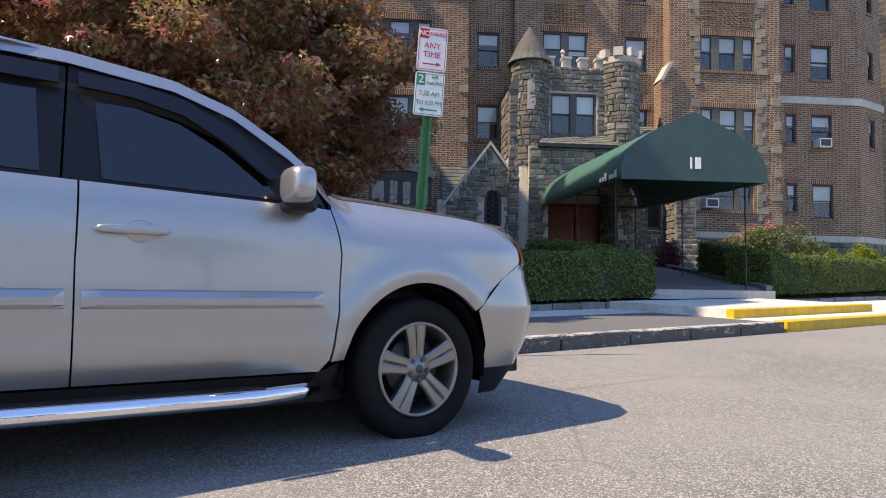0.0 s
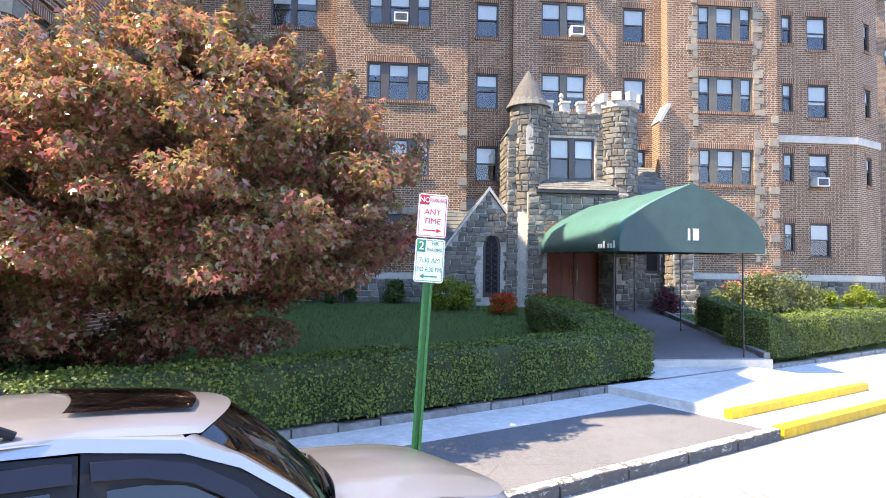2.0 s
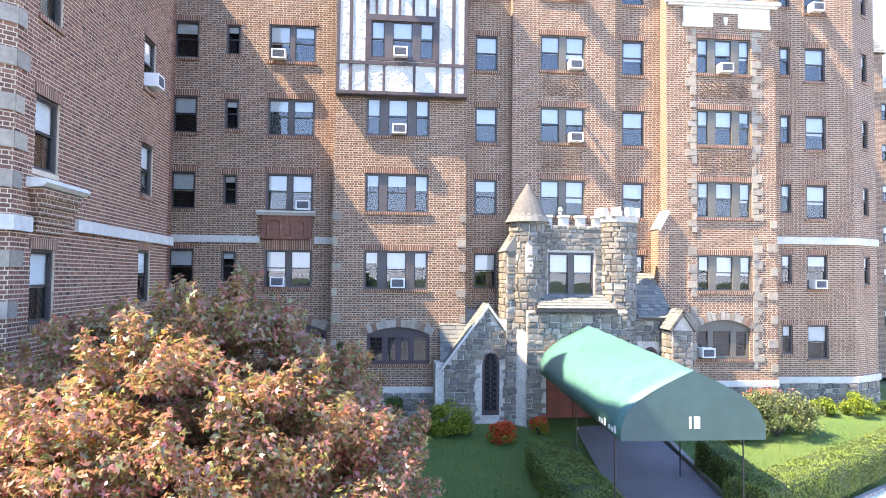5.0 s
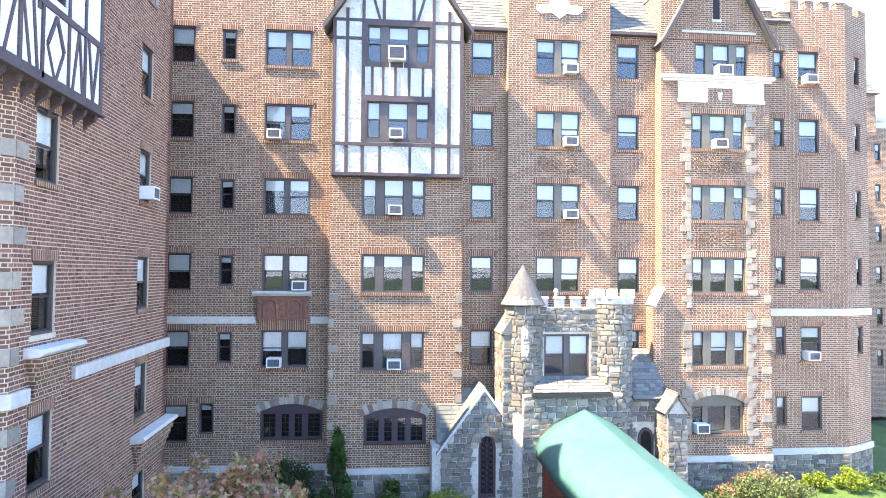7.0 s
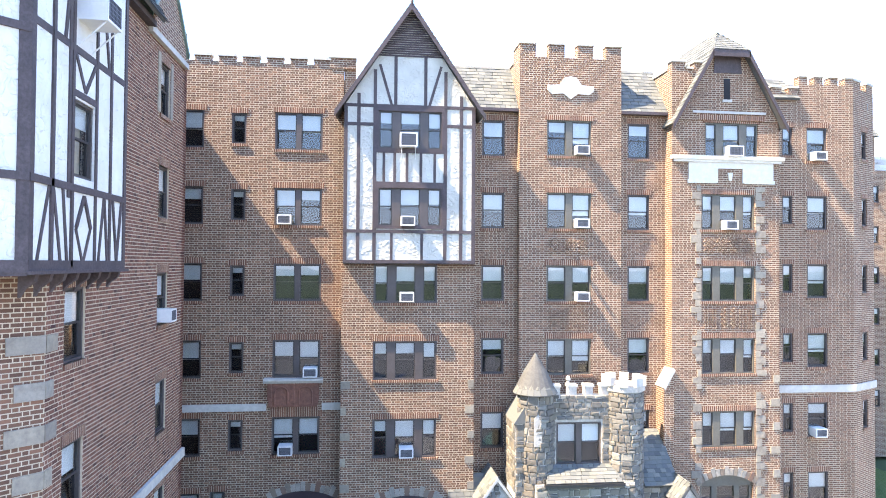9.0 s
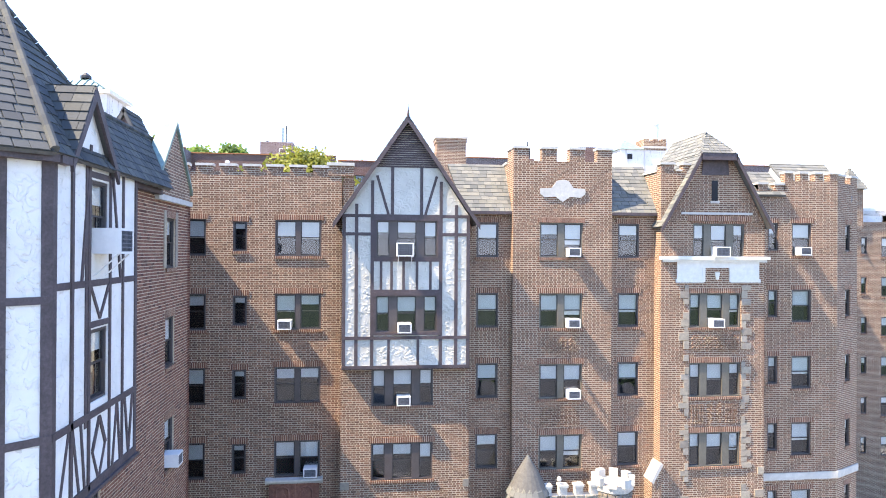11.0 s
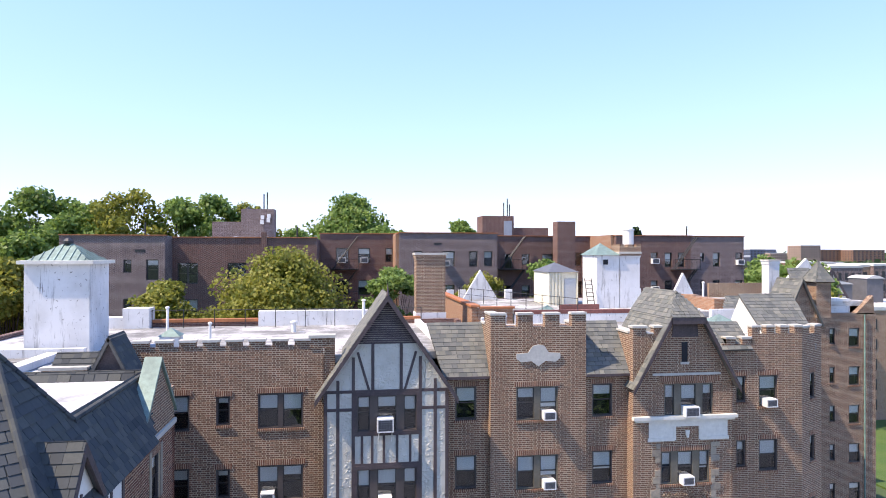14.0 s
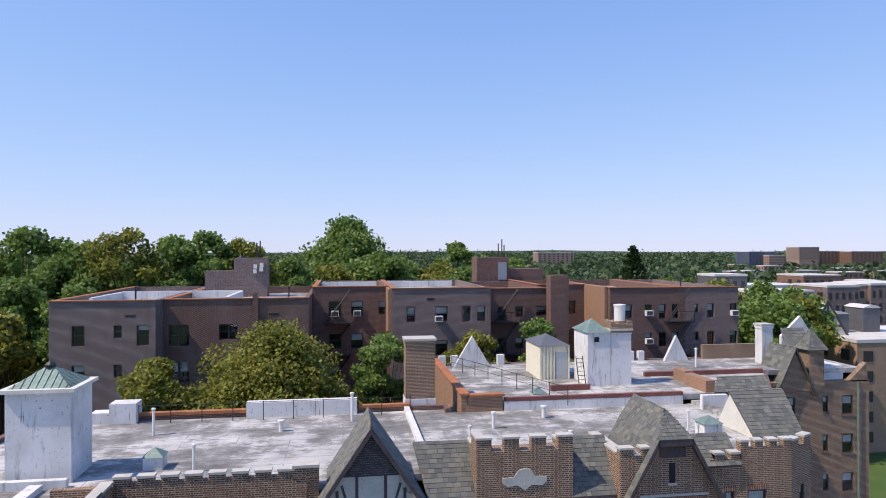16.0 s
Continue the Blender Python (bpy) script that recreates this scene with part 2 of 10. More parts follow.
BRICK = brick_material("brown_red_brick", (0.074, 0.036, 0.024), (0.285, 0.138, 0.083), (0.57, 0.465, 0.335), stain=0.5, joint=0.018)
SOLDIER = brick_material("soldier_course_brick", (0.09, 0.036, 0.024), (0.28, 0.12, 0.07), (0.55, 0.44, 0.32), soldier=True, joint=0.018)
BRICK_FAR = brick_material("dark_red_brick", (0.06, 0.026, 0.022), (0.20, 0.085, 0.062), (0.29, 0.21, 0.185), stain=0.6)
BRICK_GREY = brick_material("weathered_grey_red_brick", (0.055, 0.034, 0.034), (0.20, 0.125, 0.115), (0.40, 0.33, 0.31), stain=0.6)
BRICK_ORANGE = brick_material("orange_brick", (0.20, 0.085, 0.045), (0.40, 0.19, 0.10), (0.42, 0.33, 0.25))
MORTAR = plain("cream_lime_mortar", (0.56, 0.45, 0.33), 0.95, grain=30, vary=0.2)
WING_TONES = [(0.09, 0.042, 0.034), (0.25, 0.11, 0.075), (0.18, 0.08, 0.056), (0.31, 0.145, 0.095), (0.14, 0.062, 0.046)]
BRICK_PIECE = pieces_material("loose_tone_brick", WING_TONES, 0.88, 25, 0.5, 0.004, per="island", fleck=(0.07, 0.03, 0.025))
STONE_TONES = [(0.09, 0.09, 0.083), (0.20, 0.19, 0.165), (0.17, 0.145, 0.11), (0.31, 0.295, 0.25), (0.13, 0.133, 0.13), (0.24, 0.20, 0.145), (0.18, 0.175, 0.155), (0.11, 0.10, 0.088), (0.34, 0.32, 0.265)]
STONE = pieces_material("grey_fieldstone", STONE_TONES, 0.9, 7, 0.8, 0.03)
STONE_J = pieces_material("grey_fieldstone_joined", STONE_TONES, 0.9, 7, 0.8, 0.03, per="island")
STONE_BED = plain("stone_bedding_mortar", (0.52, 0.48, 0.42), 0.95, grain=14, vary=0.3, bump=0.5, dist=0.01)
LIMESTONE = plain("pale_limestone", (0.52, 0.50, 0.45), 0.85, grain=6, vary=0.18, bump=0.3, dist=0.006)
SLATE_TONES = [(0.085, 0.092, 0.09), (0.155, 0.16, 0.148), (0.118, 0.122, 0.12), (0.21, 0.207, 0.18), (0.143, 0.143, 0.122)]
SLATE = pieces_material("grey_green_slate", SLATE_TONES, 0.88, 14, 0.35, 0.004, fleck=(0.10, 0.11, 0.10))
SLATE_J = pieces_material("grey_green_slate_joined", SLATE_TONES, 0.88, 14, 0.35, 0.004, per="island", fleck=(0.10, 0.11, 0.10))
# wing slates: darker slate, with the slope's shade put into the tones
SHADED_TONES = [(0.038, 0.044, 0.05), (0.075, 0.082, 0.082), (0.055, 0.062, 0.068), (0.10, 0.104, 0.095), (0.068, 0.072, 0.066)]
SLATE_SHADED = pieces_material("shaded_grey_slate", SHADED_TONES, 0.88, 14, 0.35, 0.004, fleck=(0.05, 0.055, 0.055))
SLATE_SHADED_J = pieces_material("shaded_grey_slate_joined", SHADED_TONES, 0.88, 14, 0.35, 0.004, per="island", fleck=(0.05, 0.055, 0.055))
TIMBER = plain("dark_brown_timber", (0.088, 0.066, 0.068), 0.7, grain=20, vary=0.4, bump=0.4)
FRAME = plain("brown_grey_window_paint", (0.085, 0.070, 0.066), 0.5, grain=16, vary=0.2)
FRAME_OLIVE = plain("olive_grey_window_paint", (0.13, 0.12, 0.095), 0.5, grain=16, vary=0.2)
SASH = plain("dark_sash_paint", (0.035, 0.033, 0.035), 0.4, grain=16, vary=0.2)
BLIND = plain("white_roller_blind", (0.82, 0.82, 0.80), 0.8, grain=3, vary=0.08, bump=0.05)
CURTAIN = plain("grey_curtain", (0.36, 0.36, 0.38), 0.9, grain=9, vary=0.3)
# near-black colour stands in for the shade inside unlit rooms
DARK = plain("room_shade_paint", (0.020, 0.020, 0.024), 0.9, grain=2, vary=0.5)
WHITE_METAL = plain("white_enamel", (0.74, 0.74, 0.72), 0.45, grain=8, vary=0.08, bump=0.05)
GRILLE = plain("grey_grille", (0.12, 0.13, 0.15), 0.6, grain=60, vary=0.3)
WHITE_PAINT = plain("white_painted_trim", (0.70, 0.68, 0.61), 0.7, grain=5, vary=0.12)
CREAM = plain("cream_paint", (0.74, 0.70, 0.56), 0.7, grain=5, vary=0.12)
COPPER = plain("green_copper", (0.20, 0.29, 0.255), 0.55, grain=5, vary=0.35, metal=0.2)
GREEN_PIPE = plain("verdigris_pipe", (0.16, 0.30, 0.26), 0.5, grain=9, vary=0.3)
ORANGE_TILE = plain("orange_clay_coping", (0.43, 0.16, 0.065), 0.75, grain=6, vary=0.3)
RED_TILE = plain("dull_red_clay_coping", (0.23, 0.085, 0.07), 0.75, grain=6, vary=0.3)
IRON = plain("black_iron", (0.022, 0.022, 0.024), 0.5, grain=20, vary=0.3)


def glass_material():
    n = NT("window_glass")
    gl, tr, fr, ms = n.node("BsdfGlossy"), n.node("BsdfTransparent"), n.node("Fresnel", IOR=1.5), n.node("MixShader")
    gl.inputs["Roughness"].default_value = 0.02
    gl.inputs["Color"].default_value = (0.92, 0.96, 1.0, 1)
    tr.inputs[0].default_value = (0.80, 0.84, 0.85, 1)
    wob = n.noise(n.coord("Object"), 1.7, 1, 0.4)
    b = n.node("Bump", Strength=0.03, Distance=0.05)
    n.link(wob, b.inputs["Height"])
    n.link(b.outputs[0], gl.inputs["Normal"])
    f = n.math("ADD", n.math("MULTIPLY", fr.outputs[0], 0.85), 0.065)
    n.link(f, ms.inputs[0])
    n.link(tr.outputs[0], ms.inputs[1])
    n.link(gl.outputs[0], ms.inputs[2])
    n.link(ms.outputs[0], n.t.nodes["Material Output"].inputs[0])
    return n.mat


GLASS = glass_material()


def stucco_material(name, low, high):
    n = NT(name)
    vec = n.coord("Object")
    w = n.noise(vec, 1.2, 3)
    v = n.node("TexNoise", Scale=5.5, Detail=2.0, Roughness=0.4, Distortion=1.2)
    n.link(vec, v.inputs["Vector"])
    lump = n.ramp(v.outputs["Fac"], [(0.52, (0, 0, 0)), (0.64, (1, 1, 1))])
    c = n.mix(n.ramp(w, [(0.35, (0, 0, 0)), (0.7, (1, 1, 1))]), low, high)
    n.color(c)
    n.rough(0.9)
    n.bump(n.math("ADD", lump, n.math("MULTIPLY", n.noise(vec, 40, 3), 0.2)), 0.8, 0.022)
    return n.mat


STUCCO = stucco_material("rough_cream_stucco", (0.50, 0.485, 0.42), (0.61, 0.595, 0.525))
# the wing's stucco, set paler than the front's
STUCCO_WHITE = stucco_material("paler_wing_stucco", (0.68, 0.66, 0.61), (0.78, 0.765, 0.72))

# ---- the lie of the land ----
TURN_ST = radians(30.5)
CU, SU = math.cos(TURN_ST), math.sin(TURN_ST)
KERB0 = (2.13, 8.0)


def st(u, v):
    """A place by the street: u along the kerb, v from the kerb towards the house."""
    return KERB0[0] + u * CU - v * SU, KERB0[1] + u * SU + v * CU


def to_st(x, y):
    dx, dy = x - KERB0[0], y - KERB0[1]
    return dx * CU + dy * SU, -dx * SU + dy * CU


def road_z(x, y):
    return 0.035 * (max(-30.0, min(60.0, y)) - 4.77)


def land_z(x, y):
    """Height of the ground: road, pavement, and the lawn that climbs to the house."""
    u, v = to_st(x, y)
    z = road_z(x, y)
    if v < 0:
        return z
    if v < 3.4:
        return z + 0.16
    xs = max(-20.0, min(24.0, x))
    yh = KERB0[1] + (3.4 + (xs - KERB0[0]) * SU) / CU
    zs = road_z(x, yh) + 0.22
    k = max(0.0, min(1.0, (y - yh) / max(2.0, 25.0 - yh)))
    return zs + (1.9 - zs) * k


# ---- the apartment house ----
HOUSE = thing("apartment_building", "brown brick apartment house with half-timbered gables and battlements", "building")
ROWS_Z = [19.6, 16.72, 13.85, 10.97, 8.07, 5.2]   # tops of the windows, storey by storey
WIN_H = 1.42


def frame_at(x, y, turn):
    """A wall's frame: u runs to the right along the wall as seen from outside, d goes into it."""
    a = radians(turn)
    return Matrix(((math.cos(a), -math.sin(a), 0, x), (math.sin(a), math.cos(a), 0, y), (0, 0, 1, 0), (0, 0, 0, 1)))


def wall(mb, m, u0, u1, z0, z1, holes=(), thick=0.3, d0=0.0):
    """A wall with openings through it, in the frame m."""
    us = sorted({u0, u1, *[min(max(h[i], u0), u1) for h in holes for i in (0, 1)]})
    zs = sorted({z0, z1, *[min(max(h[i], z0), z1) for h in holes for i in (2, 3)]})

    def open_at(a, b):
        return any(h[0] < a < h[1] and h[2] < b < h[3] for h in holes)

    def q(pts):
        mb.poly([m @ Vector(p) for p in pts])
    d1 = d0 + thick
    for i in range(len(us) - 1):
        for k in range(len(zs) - 1):
            a, b, c, e = us[i], us[i + 1], zs[k], zs[k + 1]
            if open_at((a + b) / 2, (c + e) / 2):
                continue
            q([(a, d0, c), (b, d0, c), (b, d0, e), (a, d0, e)])
            q([(a, d1, c), (a, d1, e), (b, d1, e), (b, d1, c)])
    for h in holes:
        a, b, c, e = h[:4]
        q([(a, d0, c), (a, d0, e), (a, d1, e), (a, d1, c)])
        q([(b, d0, c), (b, d1, c), (b, d1, e), (b, d0, e)])
        q([(a, d0, e), (b, d0, e), (b, d1, e), (a, d1, e)])
        q([(a, d0, c), (a, d1, c), (b, d1, c), (b, d0, c)])
    q([(u0, d0, z0), (u0, d0, z1), (u0, d1, z1), (u0, d1, z0)])
    q([(u1, d0, z0), (u1, d1, z0), (u1, d1, z1), (u1, d0, z1)])
    q([(u0, d0, z1), (u1, d0, z1), (u1, d1, z1), (u0, d1, z1)])


def make_window(w, h, lights, mullion=0.16, olive=False, shades=(0.4,), cloth=BLIND, deep=0.55):
    """A double-hung window of one or more lights, set in its opening: u from 0 to w, z from 0 to h.
    lights: widths of the lights, left to right; shades: how far each blind is drawn, 0 to 1."""
    fr = MB()
    e = 0.055
    gap = (w - 2 * e - sum(lights)) / max(1, len(lights) - 1)
    x = e
    spots = []
    for lw in lights:
        spots.append((x, x + lw))
        x += lw + gap
    wall(fr, Matrix.Identity(4), 0, w, 0, h, [(p, q, 0.05, h - e) for p, q in spots], 0.13, 0.09)
    weld(fr)
    win = part("window", fr, FRAME_OLIVE if olive else FRAME, HOUSE)
    z0, z1 = 0.05, h - e
    zm = (z0 + z1) / 2 + 0.02
    for i, (a, b) in enumerate(spots):
        s = 0.035
        for nm, c, d, y in (("upper_sash", zm - 0.02, z1, 0.12), ("lower_sash", z0, zm + 0.02, 0.155)):
            sb = MB()
            sb.box(a, a + s, y, y + 0.03, c, d)
            sb.box(b - s, b, y, y + 0.03, c, d)
            sb.box(a + s, b - s, y, y + 0.03, d - s, d)
            sb.box(a + s, b - s, y, y + 0.03, c, c + s * 1.2)
            part(nm, sb, SASH, win, uv=False)
            pb = MB()
            pb.poly([(a + s, y + 0.015, c + s), (b - s, y + 0.015, c + s), (b - s, y + 0.015, d - s), (a + s, y + 0.015, d - s)])
            pane = part("pane", pb, GLASS, win, uv=False)
            pane.visible_shadow = False
        sh = shades[i % len(shades)]
        if sh > 0:
            bb = MB()
            bb.box(a, b, 0.192, 0.198, z1 - sh * (z1 - z0), z1)
            bb.box(a, b, 0.189, 0.203, z1 - sh * (z1 - z0) - 0.02, z1 - sh * (z1 - z0))
            part("blind", bb, cloth, win, uv=False)
    # shallow box behind the lights; the room's darkness is in its colour
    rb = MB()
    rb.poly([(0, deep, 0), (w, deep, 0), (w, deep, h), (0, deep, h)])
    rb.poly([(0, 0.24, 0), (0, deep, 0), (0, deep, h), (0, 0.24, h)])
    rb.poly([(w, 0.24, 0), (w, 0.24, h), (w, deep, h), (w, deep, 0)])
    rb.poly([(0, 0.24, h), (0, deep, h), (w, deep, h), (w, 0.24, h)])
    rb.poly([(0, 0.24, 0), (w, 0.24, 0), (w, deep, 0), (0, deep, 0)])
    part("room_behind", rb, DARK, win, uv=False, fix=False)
    return win


WINDOWS = {}


def put_window(kind, m, u, z):
    """Window of a kind at u, z of the wall's frame m. The first of a kind is moved, the rest are copies."""
    w = m @ Matrix.Translation((u, -0.05, z))
    if kind not in WINDOWS:
        name, args = WINDOW_KINDS[kind]
        WINDOWS[kind] = make_window(**args)
        tagged(WINDOWS[kind], name)
        WINDOWS[kind].matrix_basis = w
        return WINDOWS[kind]
    return copy_thing(WINDOWS[kind], w)


WINDOW_KINDS = {}
for i_, sh in enumerate((0.3, 0.42, 0.5, 0.56)):
    WINDOW_KINDS["one%d" % i_] = ("single sash window, blind %s" % ("a little drawn" if sh < 0.4 else "half drawn"), dict(w=0.92, h=WIN_H, lights=(0.81,), shades=(sh,)))
    WINDOW_KINDS["two%d" % i_] = ("pair of dark sash windows", dict(w=1.78, h=WIN_H, lights=(0.74, 0.74), shades=(sh, 0.5 if i_ % 2 else 0.28)))
    WINDOW_KINDS["twoO%d" % i_] = ("pair of sash windows in olive frames", dict(w=1.82, h=WIN_H, lights=(0.72, 0.72), shades=(sh, 0.45 if i_ % 2 else 0.62), olive=True))
    WINDOW_KINDS["tri%d" % i_] = ("triple sash window", dict(w=2.4, h=WIN_H + 0.03, lights=(0.47, 0.74, 0.47), shades=(0.5 if i_ % 2 else 0.3, sh, 0.4)))
    WINDOW_KINDS["triO%d" % i_] = ("triple sash window in olive frames", dict(w=2.25, h=WIN_H, lights=(0.42, 0.68, 0.42), shades=(0.4, sh, 0.55 if i_ % 2 else 0.3), olive=True))
    WINDOW_KINDS["slim%d" % i_] = ("narrow dark sash window", dict(w=0.54, h=1.16, lights=(0.43,), shades=(0.2 if i_ < 2 else 0.4,)))
WINDOW_KINDS["porch"] = ("pair of wide sash windows", dict(w=1.72, h=1.56, lights=(0.70, 0.70), shades=(0.45, 0.45)))
WINDOW_KINDS["slit"] = ("slim sash window", dict(w=0.46, h=1.2, lights=(0.35,), shades=(0.35,)))


def lintel(m, u0, u1, z, mat=SOLDIER):
    """A soldier course over an opening and a brick sill under it."""
    mb = MB()
    mb.box(u0 - 0.08, u1 + 0.08, -0.022, 0.08, z, z + 0.21, m)
    part("lintel", mb, mat, HOUSE)


def sill(m, u0, u1, z, mat=SOLDIER, out=0.05, h=0.1):
    mb = MB()
    mb.box(u0 - 0.06, u1 + 0.06, -out, 0.12, z - h, z, m)
    part("window_sill", mb, mat, HOUSE)


def kinds(base, k):
    return base + str(k)


class Bay:
    """One upright stretch of a facade, with its columns of windows."""

    def __init__(self, name, m, u0, u1, z0, z1, mat=BRICK, thick=0.3):
        self.name, self.m, self.u0, self.u1, self.z0, self.z1, self.mat, self.thick, self.holes = name, m, u0, u1, z0, z1, mat, thick, []

    def win(self, kind, u, ztop, shade=None, w=None, h=None, lint=True, sl=True):
        k = kinds(kind, shade if shade is not None else R.randrange(4)) if kind + "0" in WINDOW_KINDS else kind
        a = WINDOW_KINDS[k][1]
        w, h = a["w"], a["h"]
        self.holes.append((u, u + w, ztop - h, ztop))
        put_window(k, self.m, u, ztop - h)
        if lint:
            lintel(self.m, u, u + w, ztop)
        if sl:
            sill(self.m, u, u + w, ztop - h)

    def build(self):
        mb = MB()
        wall(mb, self.m, self.u0, self.u1, self.z0, self.z1, self.holes, self.thick)
        return part(self.name, mb, self.mat, HOUSE)


def coping(mb, m, u0, u1, z, out=0.05, h=0.09, d=0.36):
    mb.box(u0, u1, -out, d, z, z + h, m)


def facing(y):
    return frame_at(0, y, 0)


# bay AB, at the back of the court
AB = facing(26.4)
bay = Bay("wall_court", AB, -11.0, -1.40, 0.6, 21.35)
for i, zt in enumerate(ROWS_Z):
    if i < 5:
        bay.win("two", -3.98, zt, (1, 2, 0, 1, 3)[i])
        bay.win("slim", -5.58, zt - 0.08, (0, 1, 0, 1, 0)[i])
        bay.win("one", -7.5, zt, (2, 0, 1, 2, 1)[i])
    else:
        bay.win("slim", -6.2, zt + 0.15, 1)
        bay.win("one", -7.5, zt + 0.1, 0)
ARCH_B = (-3.95, -1.62, 3.92, 5.28)
bay.holes.append((ARCH_B[0], ARCH_B[1], ARCH_B[2], ARCH_B[3]))
bay.build()

# bay C, under the half-timbered gable
C = facing(25.7)
bay = Bay("wall_gable_bay", C, -1.40, 3.60, 0.6, 13.9, thick=1.2)
for i, zt in enumerate(ROWS_Z[2:5]):
    bay.win("tri", -0.22, zt, (1, 0, 2)[i])
ARCH_C = (-0.06, 2.26, 3.86, 5.22)
bay.holes.append(ARCH_C)
bay.build()

D = facing(26.6)
bay = Bay("wall_recess", D, 3.60, 5.45, 0.6, 19.95)
for i, zt in enumerate(ROWS_Z[:5]):
    bay.win("one", 4.02, zt, (1, 2, 1, 0, 2)[i])
bay.build()

EE = facing(26.2)
bay = Bay("wall_battlement_bay", EE, 5.45, 9.60, 0.6, 22.1, thick=0.9)
for i, zt in enumerate(ROWS_Z[:4]):
    bay.win("twoO", 6.55, zt, (0, 2, 1, 2)[i])
bay.build()

F = facing(26.42)
bay = Bay("wall_recess_two", F, 9.60, 11.55, 0.6, 19.95)
for i, zt in enumerate(ROWS_Z[:5]):
    bay.win("one", 9.95, zt, (0, 3, 2, 1, 0)[i])
bay.build()

G = facing(25.85)
bay = Bay("wall_brick_gable_bay", G, 11.55, 16.10, 0.6, 19.72, thick=0.8)
for i, zt in enumerate(ROWS_Z[:5]):
    bay.win("triO", 12.95 if i == 0 else 12.80, zt + 0.02, (2, 1, 2, 1, 3)[i])
ARCH_G = (12.72, 14.95, 4.02, 5.55)
bay.holes.append(ARCH_G)
bay.build()

H = facing(26.65)
bay = Bay("wall_street_bay", H, 16.10, 20.02, 0.6, 21.15)
for i, zt in enumerate(ROWS_Z):
    bay.win("one", 17.88, zt + 0.12, (1, 2, 3, 3, 0, 2)[i])
    bay.win("slit", 16.78, zt + 0.12, None)
bay.build()

# the splayed corner
S_A = 28.0
SPL = frame_at(20.02, 26.65, S_A)
bay = Bay("wall_splay", SPL, 0.0, 1.85, 0.6, 21.15)
for i, zt in enumerate(ROWS_Z[:5]):
    bay.win("slit", 0.75, zt + 0.1, None)
bay.build()
mb = MB()
wall(mb, frame_at(20.02 + 1.85 * math.cos(radians(S_A)), 26.65 + 1.85 * math.sin(radians(S_A)), 90), 0, 6.5, 0.6, 21.15)
part("wall_flank", mb, BRICK, HOUSE)


def battlement(mb, cap, m, u0, u1, z, n, h=0.45, fill=0.55, d=0.34, ends=True):
    """Merlons on a parapet, each with a stone cap."""
    pitch = (u1 - u0) / (n - 1 + fill) if ends else (u1 - u0) / n
    for i in range(n):
        a = u0 + i * pitch
        b = min(a + pitch * fill, u1)
        mb.box(a, b, 0.0, d, z, z + h, m)
        cap.box(a - 0.03, b + 0.03, -0.04, d + 0.04, z + h, z + h + 0.09, m)


mb, cp = MB(), MB()
battlement(mb, cp, EE, 5.45, 9.60, 22.1, 4, 0.5)
mb.box(5.45, 5.75, 0.903, 1.9, 20.6, 22.1, EE)
mb.box(9.3, 9.6, 0.903, 1.9, 20.6, 22.1, EE)
mb.box(5.45, 5.8, 0.343, 1.1, 22.103, 22.6, EE)
cp.box(5.41, 5.84, 0.385, 1.14, 22.603, 22.69, EE)
cp.box(5.41, 5.79, 1.143, 1.94, 22.103, 22.19, EE)
cp.box(9.26, 9.64, 0.345, 1.94, 22.103, 22.19, EE)
pieces("merlon", mb, BRICK, HOUSE)
pieces("merlon_cap", cp, LIMESTONE, HOUSE)
mb, cp = MB(), MB()
mb.box(17.55, 20.02, 0.003, 0.3, 21.15, 21.55, H)
battlement(mb, cp, H, 17.55, 20.02, 21.55, 4, 0.32)
mb.box(16.3, 16.75, 0.003, 0.3, 21.15, 21.45, H)
battlement(mb, cp, H, 16.3, 17.5, 21.15, 2, 0.22)
mb.box(0, 1.85, 0.003, 0.3, 21.15, 21.5, SPL)
battlement(mb, cp, SPL, 0.05, 1.8, 21.5, 2, 0.3)
pieces("merlon", mb, BRICK, HOUSE)
pieces("merlon_cap", cp, LIMESTONE, HOUSE)
mb, cp = MB(), MB()
for i in range(8):
    a = -8.74 + i * 0.885
    mb.box(a, a + 0.6, 0.0, 0.3, 21.473, 21.66, AB)
    cp.box(a - 0.03, a + 0.64, -0.05, 0.36, 21.663, 21.76, AB)
mb.box(-8.75, -1.95, 0.0, 0.3, 21.353, 21.47, AB)
mb.box(-1.95, -0.95, -0.03, 0.4, 21.353, 21.76, AB)
mb.box(-1.38, -0.95, 0.05, 0.4, 19.9, 21.35, AB)
cp.box(-2.0, -0.93, -0.08, 0.44, 21.763, 21.88, AB)
pieces("parapet", mb, BRICK, HOUSE)
pieces("coping", cp, LIMESTONE, HOUSE)

# string courses and plinth bands
mb = MB()
mb.box(-11.0, -4.18, -0.07, 0.05, 8.31, 8.58, AB)
mb.box(-2.12, -1.40, -0.07, 0.05, 8.31, 8.58, AB)
mb.box(16.10, 20.02, -0.07, 0.05, 8.62, 8.92, H)
mb.box(-0.02, 1.9, -0.07, 0.05, 8.62, 8.92, SPL)
mb.box(-11.0, -1.40, -0.08, 0.05, 2.8, 3.0, AB)
mb.box(-1.46, 2.7, -0.08, 0.05, 2.8, 3.0, C)
mb.box(11.6, 16.1, -0.08, 0.05, 2.95, 3.17, G)
mb.box(16.1, 20.02, -0.09, 0.05, 2.95, 3.2, H)
mb.box(-0.02, 1.9, -0.09, 0.05, 2.95, 3.2, SPL)
